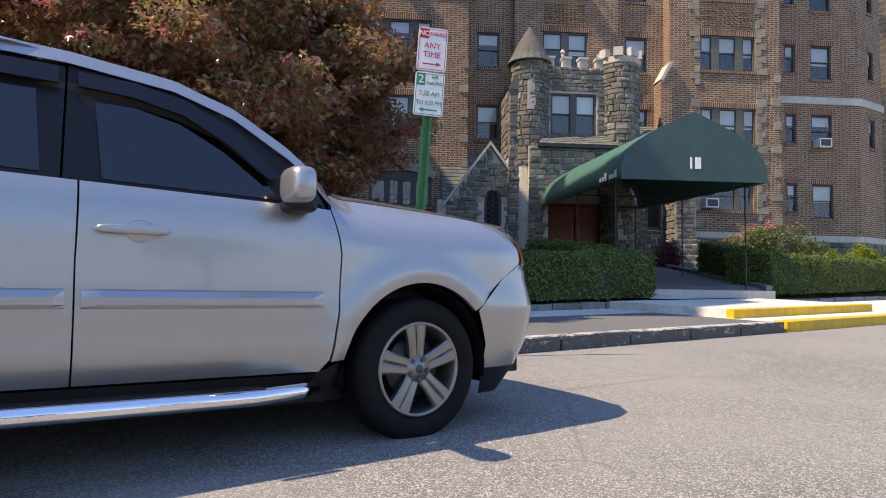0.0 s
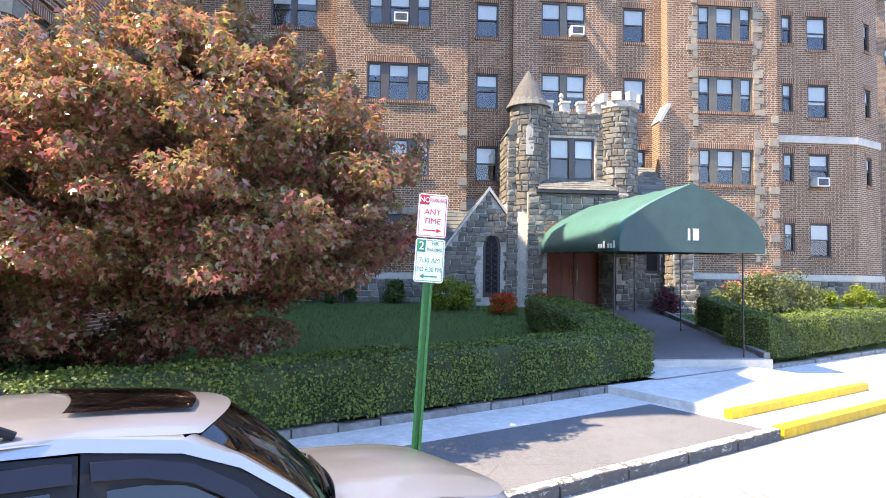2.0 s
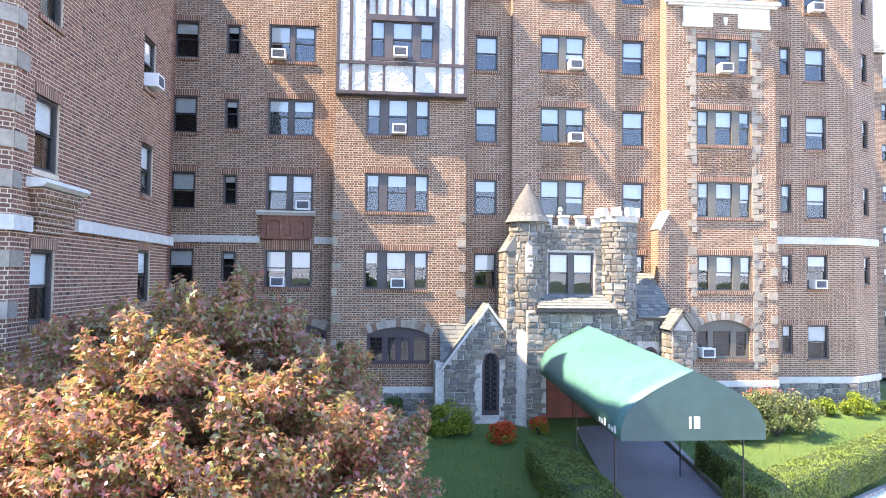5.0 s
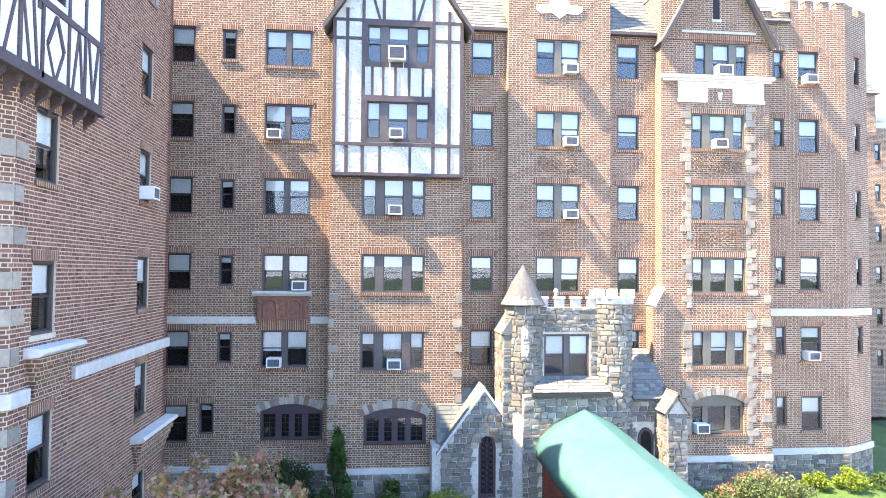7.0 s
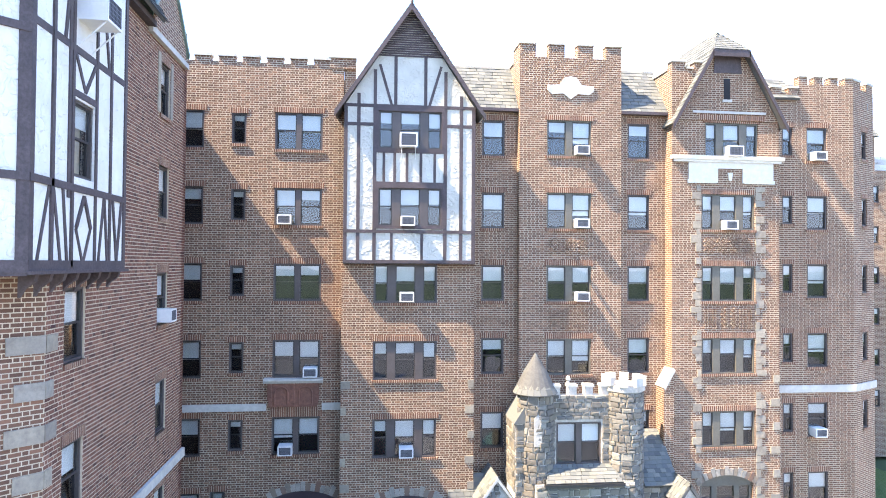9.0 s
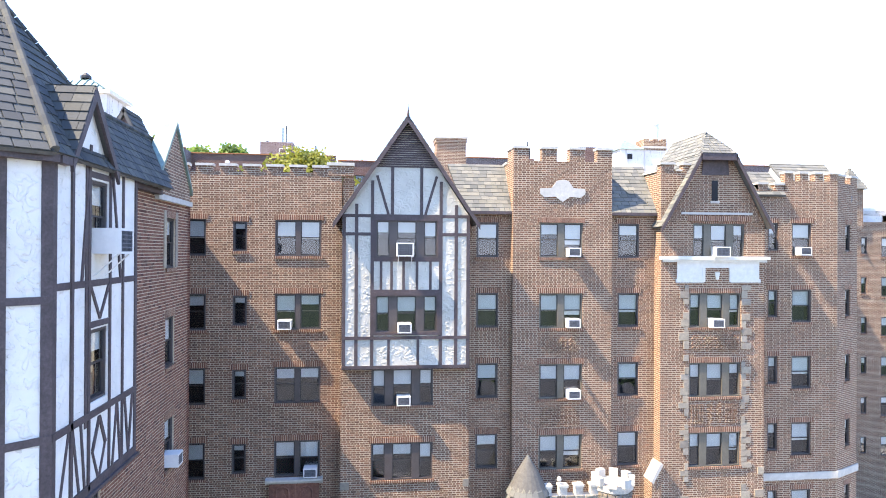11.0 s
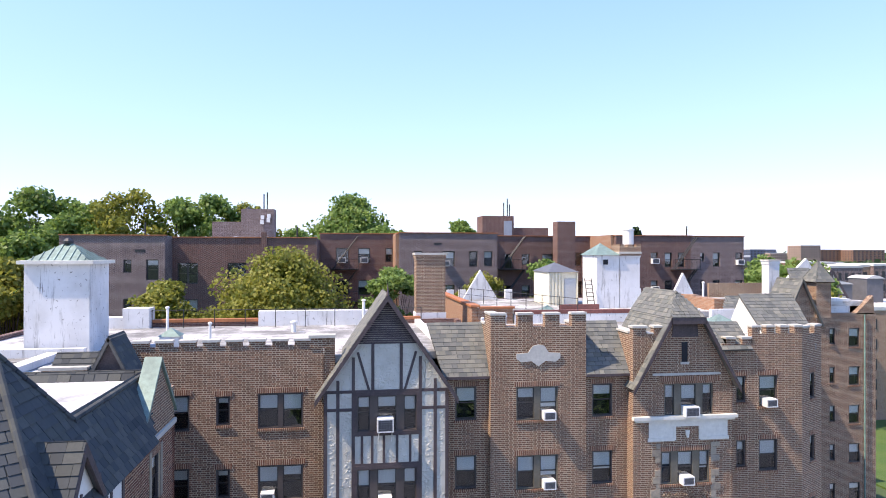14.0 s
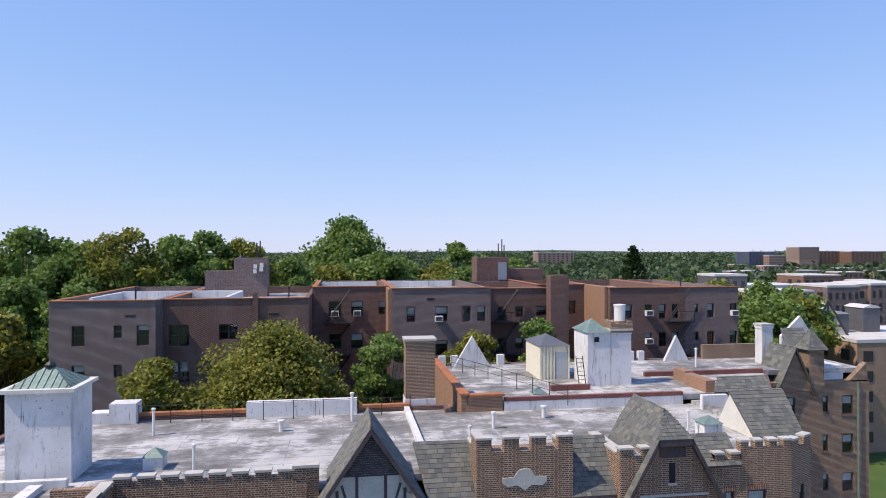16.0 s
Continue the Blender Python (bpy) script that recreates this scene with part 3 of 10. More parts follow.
pieces("string_course", mb, LIMESTONE, HOUSE, "pale limestone string course")

# ---- roofs ----


def slates(poly, expo, width, mat_parts, parent, name="slate", parts=0, thick=0.02, joined=None):
    """Slates in courses over a flat convex polygon; its first edge is the eave. The first `parts` slates are pieces of
    their own, the rest are joined into one mesh."""
    P = [Vector(p) for p in poly]
    ux = (P[1] - P[0]).normalized()
    nz = ux.cross((P[2] - P[0])).normalized()
    if nz.z < 0:
        nz = -nz
    vy = nz.cross(ux)
    if vy.dot(P[2] - P[0]) < 0:
        P = [P[1], P[0]] + P[:1:-1]
        ux, vy = -ux, -vy
    flat = [((p - P[0]).dot(ux), (p - P[0]).dot(vy)) for p in P]
    top = max(q[1] for q in flat)
    tilt = math.atan2(thick * 1.6, expo * 2)
    mb = MB()
    k, made = 0, 0
    shapes = {}
    v = 0.0
    while v < top - 0.02:
        vm = min(v + expo * 0.5, top - 0.01)
        xs = []
        for i in range(len(flat)):
            (x0, y0), (x1, y1) = flat[i], flat[(i + 1) % len(flat)]
            if (y0 - vm) * (y1 - vm) < 0:
                xs.append(x0 + (vm - y0) * (x1 - x0) / (y1 - y0))
        if len(xs) >= 2:
            a, b = min(xs), max(xs)
            u = a - (width * 0.5 if k % 2 else 0) - R.random() * width * 0.2
            while u < b - 0.02:
                w = width * R.choice((0.8, 1.0, 1.0, 1.25))
                s, e = max(u, a), min(u + w, b)
                if e - s > 0.03:
                    ln = min(expo * 1.25, top - v + 0.04)
                    lift = R.random() * 0.006
                    if made < parts:
                        key = (round((e - s) * 25), round(ln * 25))
                        if key not in shapes:
                            t = MB()
                            t.box(0.003, key[0] / 25 - 0.004, 0, key[1] / 25, 0, thick)
                            shapes[key] = t.mesh(name, mat_parts, uv=False)
                        ob = new(name, shapes[key])
                        ob.parent = parent
                        o = P[0] + ux * s + vy * v + nz * (0.012 + lift)
                        ob.matrix_basis = Matrix((( ux.x, vy.x, nz.x, o.x), (ux.y, vy.y, nz.y, o.y), (ux.z, vy.z, nz.z, o.z), (0, 0, 0, 1))) @ pose(0, 0, 0, -math.degrees(tilt) + R.uniform(-0.4, 0.4), 0, R.uniform(-0.5, 0.5))
                        made += 1
                    else:
                        o = P[0] + ux * (s + 0.003) + vy * v + nz * (0.012 + lift + thick * 1.3)
                        o2 = P[0] + ux * (e - 0.004) + vy * v + nz * (0.012 + lift + thick * 1.3)
                        up = vy * ln - nz * thick * 1.3
                        n0 = len(mb.v)
                        low = nz * -thick
                        mb.v.extend(tuple(p) for p in (o, o2, o2 + up, o + up, o + low, o2 + low, o2 + up + low, o + up + low))
                        for q in ((0, 1, 2, 3), (4, 5, 1, 0), (5, 6, 2, 1), (7, 4, 0, 3)):
                            mb.f.append(tuple(n0 + j for j in q))
                u += w
        v += expo
        k += 1
    if mb.f:
        part("slates", mb, joined or SLATE_J, parent, "courses of grey-green slates", uv=False, kind="stuff", fix=False)


def slab(name, poly, t, mat, parent=None, label=""):
    """A flat roof plane with thickness, below the polygon."""
    P = [Vector(p) for p in poly]
    n = (P[1] - P[0]).cross(P[2] - P[0]).normalized()
    if n.z < 0:
        n = -n
    mb = MB()
    mb.extrude(P, n * -t)
    return part(name, mb, mat, parent or HOUSE, label)


ROOF_UNDER = plain("dark_roof_boards", (0.10, 0.10, 0.095), 0.9)


# dark: slates in the tones with the wing's shade put in
def slate_roof(poly, expo=0.21, width=0.27, parts=110, t=0.08, label="grey-green slate roof", dark=False):
    rf = slab("roof", poly, t, ROOF_UNDER, HOUSE, "grey slate roof with shade put into its tones" if dark else label)
    slates(poly, expo, width, SLATE_SHADED if dark else SLATE, rf, parts=parts, joined=SLATE_SHADED_J if dark else SLATE_J)
    return rf


# mansard slopes over the recesses
slate_roof([(3.5, 26.38, 20.02), (5.45, 26.38, 20.02), (5.45, 28.0, 22.1), (3.0, 28.0, 22.1)])
slate_roof([(9.60, 26.2, 20.02), (11.62, 26.2, 20.02), (11.62, 27.8, 22.1), (9.60, 27.8, 22.1)])
slate_roof([(15.6, 26.5, 20.9), (17.5, 26.5, 20.9), (17.5, 27.7, 22.0), (15.6, 27.7, 22.0)])
mb = MB()
mb.box(3.55, 5.45, -0.26, 0.02, 19.93, 20.05, D)
mb.box(9.6, 11.55, -0.26, 0.02, 19.93, 20.05, F)
pieces("eaves_board", mb, TIMBER, HOUSE)

# half-timbered oriel and gable
OR = facing(25.42)
OX0, OX1, OZ0, OZ1 = -1.36, 3.56, 13.88, 19.72
APEX = (1.10, 23.45)
bay = Bay("oriel_wall", OR, OX0, OX1, OZ0, OZ1, STUCCO, thick=0.35)
for i, zt in enumerate(ROWS_Z[:2]):
    bay.win("tri", -0.10, zt, (0, 1)[i], lint=False, sl=False)
bay.build()
mb = MB()
mb.extrude([OR @ Vector(p) for p in ((OX0, 0, OZ1), (OX1, 0, OZ1), (APEX[0], 0, APEX[1]))], (0, 0.3, 0))
part("gable_panel", mb, STUCCO, HOUSE, "white stucco gable")
mb = MB()
mb.box(OX0, OX1, 0.0, 0.6, OZ0 - 0.02, OZ0 + 0.01, OR)
part("oriel_soffit", mb, TIMBER, HOUSE)


BAR_N = [0]


def bar(m, a, b, wid, out=0.04, name="timber"):
    """A timber on a wall from a to b, both (u, z)."""
    d = Vector((b[0] - a[0], 0, b[1] - a[1]))
    ln = d.length
    ang = math.atan2(d.z, d.x)
    w = m @ Matrix.Translation((a[0], 0, a[1])) @ Matrix.Rotation(-ang, 4, "Y")
    BAR_N[0] += 1
    t = MB()
    t.box(0, ln, -out * 0.42 - 0.0025 * (BAR_N[0] % 9), 0.02, -wid / 2, wid / 2, w)
    return part(name, t, TIMBER, HOUSE)


for u in (OX0 + 0.07, -0.82, -0.22, 2.42, 3.02, OX1 - 0.07):
    bar(OR, (u, OZ0), (u, OZ1), 0.13)
for z, a, b in ((OZ0 + 0.07, OX0, OX1), (15.07, OX0, OX1), (OZ1 + 0.03, OX0, OX1), (19.05, OX0, -0.22), (19.05, 2.42, OX1), (18.06, -0.22, 2.42), (16.86, -0.22, 2.42)):
    bar(OR, (a, z), (b, z), 0.12, 0.045)
for u in (0.12, 0.52, 0.98, 1.5, 2.02):
    bar(OR, (u, 16.9), (u, 18.0), 0.10, 0.035)
for u in (0.42, 1.55):
    bar(OR, (u, OZ0 + 0.1), (u, 15.0), 0.10, 0.035)
for u, zt in ((-0.82, 20.2), (-0.22, 21.1), (0.54, 21.62), (1.66, 21.62), (2.42, 21.1), (3.02, 20.2)):
    bar(OR, (u, OZ1), (u, zt), 0.12, 0.035)
bar(OR, (0.40, OZ1 + 0.05), (-0.05, 21.3), 0.10, 0.03)
bar(OR, (1.80, OZ1 + 0.05), (2.25, 21.3), 0.10, 0.03)
for zt in ROWS_Z[:2]:
    bar(OR, (-0.2, zt + 0.04), (2.4, zt + 0.04), 0.14, 0.05, "window_trim")
    bar(OR, (-0.2, zt - WIN_H - 0.07), (2.4, zt - WIN_H - 0.07), 0.12, 0.05, "window_trim")
    for u in (-0.13, 2.33):
        bar(OR, (u, zt - WIN_H - 0.1), (u, zt + 0.1), 0.10, 0.05, "window_trim")


def daubs(m, u0, u1, z0, z1, mat, size=0.085, per=26):
    """Trowelled lumps of plaster left proud of a stucco panel."""
    mb = MB()
    for k in range(int((u1 - u0) * (z1 - z0) * per)):
        u, z = R.uniform(u0, u1), R.uniform(z0, z1)
        a, b, h = size * R.uniform(0.5, 1.2), size * R.uniform(0.35, 0.8), R.uniform(0.006, 0.015)
        tw = R.uniform(-0.6, 0.9)
        rim, top = [], []
        for i in range(7):
            t = 2 * math.pi * i / 7
            q = R.uniform(0.75, 1.15)
            x, y = a * q * math.cos(t), b * q * math.sin(t)
            x, y = x * math.cos(tw) - y * math.sin(tw), x * math.sin(tw) + y * math.cos(tw)
            if not (u0 < u + x < u1 and z0 < z + y < z1):
                x, y = 0.0, 0.0
            rim.append(m @ Vector((u + x, -0.001, z + y)))
            top.append(m @ Vector((u + x * 0.5, -h, z + y * 0.5 + 0.01)))
        n0 = len(mb.v)
        mb.v.extend(tuple(p) for p in rim + top)
        for i in range(7):
            j = (i + 1) % 7
            mb.f.append((n0 + i, n0 + j, n0 + 7 + j, n0 + 7 + i))
        mb.f.append(tuple(n0 + 7 + i for i in range(7)))
    part("plaster_relief", mb, mat, HOUSE, "trowelled lumps of rough plaster", uv=False, kind="stuff", fix=False)


for u0, u1, z0, z1 in ((-1.22, -0.9, 15.15, 18.97), (-0.74, -0.3, 15.15, 18.97), (2.5, 2.94, 15.15, 18.97), (3.1, 3.42, 15.15, 18.97), (-1.22, -0.9, 14.03, 15.0), (-0.74, -0.3, 14.03, 15.0), (-0.14, 0.35, 14.03, 15.0), (0.48, 1.48, 14.03, 15.0), (1.62, 2.34, 14.03, 15.0), (2.5, 2.94, 14.03, 15.0), (3.1, 3.42, 14.03, 15.0)):
    daubs(OR, u0, u1, z0, z1, STUCCO)
mb = MB()
zl = 21.62
while zl < APEX[1] - 0.15:
    hw = (APEX[1] - zl) * 0.655
    mb.extrude([OR @ Vector(p) for p in ((APEX[0] - hw, 0.01, zl), (APEX[0] - hw, -0.035, zl), (APEX[0] - hw, 0.01, zl + 0.09))], (2 * hw, 0, 0))
    zl += 0.085
part("gable_louvre", mb, TIMBER, HOUSE, "dark clapboard in the gable top")


def gable_roof(y0, y1, apex, half, drop, over=0.28, t=0.1, parts=140):
    """Two slopes with a ridge along y; apex (x, z), eaves at half to each side and drop lower."""
    ax, az = apex
    for s in (-1, 1):
        e = (ax + s * half, az - drop)
        pts = [(e[0], y0, e[1]), (e[0], y1, e[1]), (ax, y1, az), (ax, y0, az)]
        if s > 0:
            pts = [pts[1], pts[0], pts[3], pts[2]]
        slate_roof(pts, parts=parts)
        brd = MB()
        brd.extrude([(ax, y0 - 0.04, az + 0.02), (e[0] + s * 0.03, y0 - 0.04, e[1] - 0.02), (e[0] + s * 0.03, y0 - 0.04, e[1] - 0.24), (ax, y0 - 0.04, az - 0.26)], (0, 0.037, 0))
        part("bargeboard", brd, TIMBER, HOUSE)


gable_roof(25.12, 28.6, (APEX[0], APEX[1] + 0.12), 2.78, 4.1)
mb = MB()
mb.ring([(0.05, 23.5), (0.06, 23.6), (0.03, 23.75), (0.005, 24.05)], (APEX[0], 25.1), 8)
part("finial", mb, TIMBER, HOUSE)

# brick gable with a clipped top
GG = facing(25.8)
GA, GB, GZ0, GZ1 = 11.62, 16.08, 19.7, 22.3
mb = MB()
mb.extrude([GG @ Vector(p) for p in ((GA, 0, GZ0), (GB, 0, GZ0), (14.62, 0, GZ1), (13.12, 0, GZ1))], (0, 0.3, 0))
part("gable_wall", mb, BRICK, HOUSE)
mb = MB()
mb.extrude([GG @ Vector(p) for p in ((13.28, -0.03, 21.62), (14.48, -0.03, 21.62), (14.42, -0.03, 22.3), (13.34, -0.03, 22.3))], (0, 0.05, 0))
part("clapboard", mb, TIMBER, HOUSE)
# near-black block stands for the shade inside the slit
mb = MB()
mb.box(13.72, 13.98, -0.03, 0.02, 20.55, 21.4, GG)
part("gable_slit", mb, DARK, HOUSE)
mb = MB()
mb.box(13.66, 14.04, -0.06, 0.02, 20.45, 20.55, GG)
mb.box(12.4, 15.5, -0.05, 0.02, 19.98, 20.08, GG)
part("gable_ledge", mb, LIMESTONE, HOUSE)
lintel(GG, 12.75, 15.35, 19.72)
for s, ex, tx in ((-1, 11.42, 13.12), (1, 16.28, 14.62)):
    pts = [(ex, 25.45, 19.45), (ex, 29.6, 19.45), (tx, 29.6, 22.45), (tx, 25.45, 22.45)]
    if s > 0:
        pts = [pts[1], pts[0], pts[3], pts[2]]
    slate_roof(pts)
    brd = MB()
    brd.extrude([(tx, 25.43, 22.47), (ex, 25.43, 19.45), (ex, 25.43, 19.22), (tx, 25.43, 22.2)], (0, 0.06, 0))
    part("bargeboard", brd, TIMBER, HOUSE)
brd = MB()
brd.box(13.08, 14.66, 25.43, 25.49, 22.2, 22.47)
part("bargeboard", brd, TIMBER, HOUSE)
slate_roof([(13.08, 25.43, 22.47), (14.66, 25.43, 22.47), (13.95, 26.6, 23.5), (13.8, 26.6, 23.5)], 0.18, 0.22)
slate_roof([(13.1, 29.6, 22.45), (13.1, 25.5, 22.45), (13.85, 26.6, 23.5), (13.85, 29.6, 23.5)])
slate_roof([(14.64, 25.5, 22.45), (14.64, 29.6, 22.45), (13.85, 29.6, 23.5), (13.85, 26.6, 23.5)])

mb, cp = MB(), MB()
mb.box(11.55, 12.95, 25.853, 26.75, 19.725, 21.75)
mb.box(11.55, 12.12, 25.853, 26.2, 21.753, 22.02)
mb.box(12.5, 12.95, 25.853, 26.2, 21.753, 22.02)
mb.box(11.55, 11.95, 26.75, 29.5, 20.6, 21.75)
pieces("brick_pier", mb, BRICK, HOUSE, "brick parapet pier beside the gable")
cp.box(11.5, 12.17, 25.8, 26.25, 22.023, 22.11)
cp.box(12.45, 12.99, 25.8, 26.25, 22.023, 22.11)
cp.box(12.17, 12.45, 25.8, 26.25, 21.753, 21.82)
cp.box(11.5, 12.0, 26.25, 29.5, 21.753, 21.84)
pieces("coping", cp, LIMESTONE, HOUSE)

# white ledge and panel over the second row of the brick gable bay
mb = MB()
mb.box(11.50, 16.25, -0.2, 0.02, 18.12, 18.26, G)
mb.box(11.6, 16.15, -0.12, 0.02, 18.02, 18.12, G)
part("ledge", mb, WHITE_PAINT, HOUSE, "white moulded stone ledge")
mb = MB()
mb.box(12.25, 13.35, -0.035, 0.02, 17.32, 18.02, G)
mb.box(14.65, 15.85, -0.035, 0.02, 17.32, 18.02, G)
mb.box(13.35, 14.65, -0.035, 0.02, 17.78, 18.02, G)
mb.box(13.35, 13.47, -0.05, 0.02, 17.2, 17.8, G)
mb.box(14.53, 14.65, -0.05, 0.02, 17.2, 17.8, G)
mb.box(12.2, 13.4, -0.06, 0.02, 17.18, 17.32, G)
mb.box(14.6, 15.9, -0.06, 0.02, 17.18, 17.32, G)
mb.extrude([G @ Vector(p) for p in ((13.9, -0.06, 17.6), (14.1, -0.06, 17.6), (14.05, -0.06, 17.3), (13.95, -0.06, 17.3))], (0, 0.08, 0))
part("frieze", mb, WHITE_PAINT, HOUSE, "white stone frieze with a small shield")
# plaque
mb = MB()
mb.extrude([EE @ Vector(p) for p in ((6.55, -0.04, 20.78), (6.75, -0.04, 20.62), (7.2, -0.04, 20.66), (7.5, -0.04, 20.44), (7.8, -0.04, 20.66), (8.25, -0.04, 20.62), (8.45, -0.04, 20.78), (8.45, -0.04, 20.98), (7.95, -0.04, 21.02), (7.75, -0.04, 21.3), (7.5, -0.04, 21.36), (7.25, -0.04, 21.3), (7.05, -0.04, 21.02), (6.55, -0.04, 20.98))], (0, 0.06, 0))
part("plaque", mb, LIMESTONE, HOUSE, "grey stone cartouche")


def lattice(m, u0, u1, z0, z1, style):
    """A panel of proud bricks: a weave of short bars."""
    mb = MB()
    if style == "weave":
        n = max(2, round((u1 - u0) / 0.5))
        w = (u1 - u0) / n
        for k in range(n):
            c = m @ Matrix.Translation((u0 + (k + 0.5) * w, 0, (z0 + z1) / 2)) @ Matrix.Rotation(radians(45), 4, "Y")
            for i in range(-4, 5):
                for j in range(-4, 5):
                    x, z = i * 0.13, j * 0.13
                    ang = radians(45)
                    du, dz = x * math.cos(ang) + z * math.sin(ang), -x * math.sin(ang) + z * math.cos(ang)
                    if abs(du) < w / 2 - 0.06 and abs(dz) < (z1 - z0) / 2 - 0.06:
                        if (i + j) % 2:
                            mb.box(x - 0.06, x + 0.06, -0.05, 0.02, z - 0.025, z + 0.025, c)
                        else:
                            mb.box(x - 0.025, x + 0.025, -0.05, 0.02, z - 0.06, z + 0.06, c)
    else:
        u = u0 + 0.06
        while u < u1 - 0.06:
            z = z0 + 0.05
            while z < z1 - 0.05:
                mb.box(u - 0.03, u + 0.03, -0.045, 0.02, z - 0.03, z + 0.03, m)
                z += 0.12
            u += 0.12
    part("brick_panel", mb, BRICK, HOUSE, "panel of patterned brickwork", kind="stuff")


PANELS = ((EE, 6.6, 8.33, 14.2, 15.05, "weave"), (EE, 6.6, 8.33, 11.3, 12.2, "grid"),
          (G, 12.85, 15.0, 14.25, 15.1, "weave"), (G, 12.85, 13.55, 11.35, 12.25, "grid"), (G, 13.55, 14.35, 11.35, 12.25, "weave"), (G, 14.35, 15.0, 11.35, 12.25, "grid"))
for p_ in PANELS:
    lattice(*p_)

# ---- the left wing ----
LW = frame_at(-6.05, 12.9, 90)      # u runs back from the splayed corner, d into the wing
WING_L = 8.9
bay = Bay("wing_wall", LW, 0.0, WING_L, 0.3, 19.9, MORTAR)
for i, zt in enumerate((19.3, 16.5, 13.6, 10.67, 7.75, 4.8)):
    bay.win("one", 6.25, zt, (0, 2, 1, 2, 1, 0)[i])
    if i > 1:
        bay.win("one", 0.72, zt - 0.2, (1, 1, 2, 1, 2, 0)[i], sl=(i != 3))
WING_HOLES = bay.holes
bay.build()
mb = MB()
wall(mb, frame_at(-6.05, 12.9, 45) @ Matrix.Translation((-3.4, 0, 0)), 0, 3.4, 0.3, 19.9)
wall(mb, frame_at(-6.05 - 3.4 * math.cos(radians(45)), 12.9 - 3.4 * math.sin(radians(45)), 0) @ Matrix.Translation((-9, 0, 0)), 0, 9, 0.3, 19.9)
wall(mb, frame_at(-6.05, 12.9 + WING_L, 180), 0, 6, 0.3, 20.9)
part("wing_wall", mb, BRICK, HOUSE)

# ---- ground, road, pavement ----


def asphalt_material(name, base, flecks=1.0):
    n = NT(name)
    vec = n.coord("Object")
    fine = n.noise(vec, 190, 4, 0.8)
    grit = n.node("TexVoronoi", Scale=130.0)
    n.link(vec, grit.inputs["Vector"])
    g = n.ramp(grit.outputs["Color"], [(0.30, tuple(x * 0.45 for x in base)), (0.62, base), (0.95, tuple(min(1, x * (1.5 + flecks)) for x in base))])
    big = n.noise(vec, 0.5, 6, 0.65)
    c = n.mix(n.ramp(big, [(0.35, (0, 0, 0)), (0.7, (0.8, 0.8, 0.8))]), g, tuple(x * 1.2 for x in base))
    spots = n.noise(vec, 3.1, 4, 0.7)
    c = n.mix(n.ramp(spots, [(0.62, (0, 0, 0)), (0.74, (0.55, 0.55, 0.55))]), c, tuple(x * 0.45 for x in base))
    cr = n.node("TexVoronoi", Scale=0.55)
    cr.feature = "DISTANCE_TO_EDGE"
    wob = n.mix(0.25, vec, n.node("TexNoise", Scale=2.0, Detail=5.0).outputs["Color"])
    n.link(wob, cr.inputs["Vector"])
    line = n.ramp(cr.outputs["Distance"], [(0.0, (0.35, 0.35, 0.35)), (0.007, (0, 0, 0))])
    c = n.mix(line, c, tuple(x * 0.35 for x in base))
    n.color(c)
    n.rough(0.9)
    n.bump(n.math("ADD", fine, n.math("MULTIPLY", grit.outputs["Distance"], 0.6)), 0.5, 0.004)
    return n.mat


ASPHALT = asphalt_material("worn_grey_asphalt", (0.205, 0.20, 0.192))
ASPHALT_WALK = asphalt_material("smooth_grey_asphalt", (0.115, 0.115, 0.117), 0.5)
CONCRETE = plain("pale_worn_concrete", (0.60, 0.585, 0.55), 0.9, grain=7, vary=0.22, bump=0.3, dist=0.004)
GRANITE = plain("grey_granite_kerb", (0.24, 0.235, 0.225), 0.85, grain=10, vary=0.4, bump=0.8, dist=0.02)
YELLOW = plain("yellow_kerb_paint", (0.72, 0.42, 0.012), 0.65, grain=7, vary=0.22, dirt=(0.42, 0.27, 0.05))


def kerb_material():
    n = NT("worn_dark_kerb")
    vec = n.coord("Object")
    a, w = n.noise(vec, 14, 5, 0.7), n.noise(n.coord("Object", (1, 1, 2.5)), 5.5, 7, 0.8)
    c = n.mix(a, (0.055, 0.052, 0.048), (0.15, 0.145, 0.135))
    # pale patches spread further on faces that point up
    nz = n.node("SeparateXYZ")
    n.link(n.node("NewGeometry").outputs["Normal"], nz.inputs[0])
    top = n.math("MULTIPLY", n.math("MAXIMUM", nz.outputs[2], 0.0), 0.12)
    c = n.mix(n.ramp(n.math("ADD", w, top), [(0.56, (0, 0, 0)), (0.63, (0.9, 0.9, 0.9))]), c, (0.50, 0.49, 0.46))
    n.color(c)
    n.rough(0.9)
    n.bump(n.math("ADD", a, w), 0.9, 0.03)
    return n.mat


KERB = kerb_material()
SOIL = plain("dark_soil", (0.055, 0.042, 0.032), 0.95, grain=16, vary=0.5, bump=0.8, dist=0.03)


def grass_material():
    n = NT("lawn_grass")
    vec = n.coord("Object")
    a = n.noise(vec, 60, 4, 0.8)
    b = n.noise(vec, 0.35, 4, 0.6)
    c = n.mix(a, (0.022, 0.058, 0.009), (0.075, 0.15, 0.022))
    c = n.mix(n.ramp(b, [(0.4, (0, 0, 0)), (0.7, (0.6, 0.6, 0.6))]), c, (0.09, 0.13, 0.024))
    n.color(c)
    n.rough(0.85)
    n.bump(a, 0.9, 0.04)
    return n.mat


GRASS = grass_material()


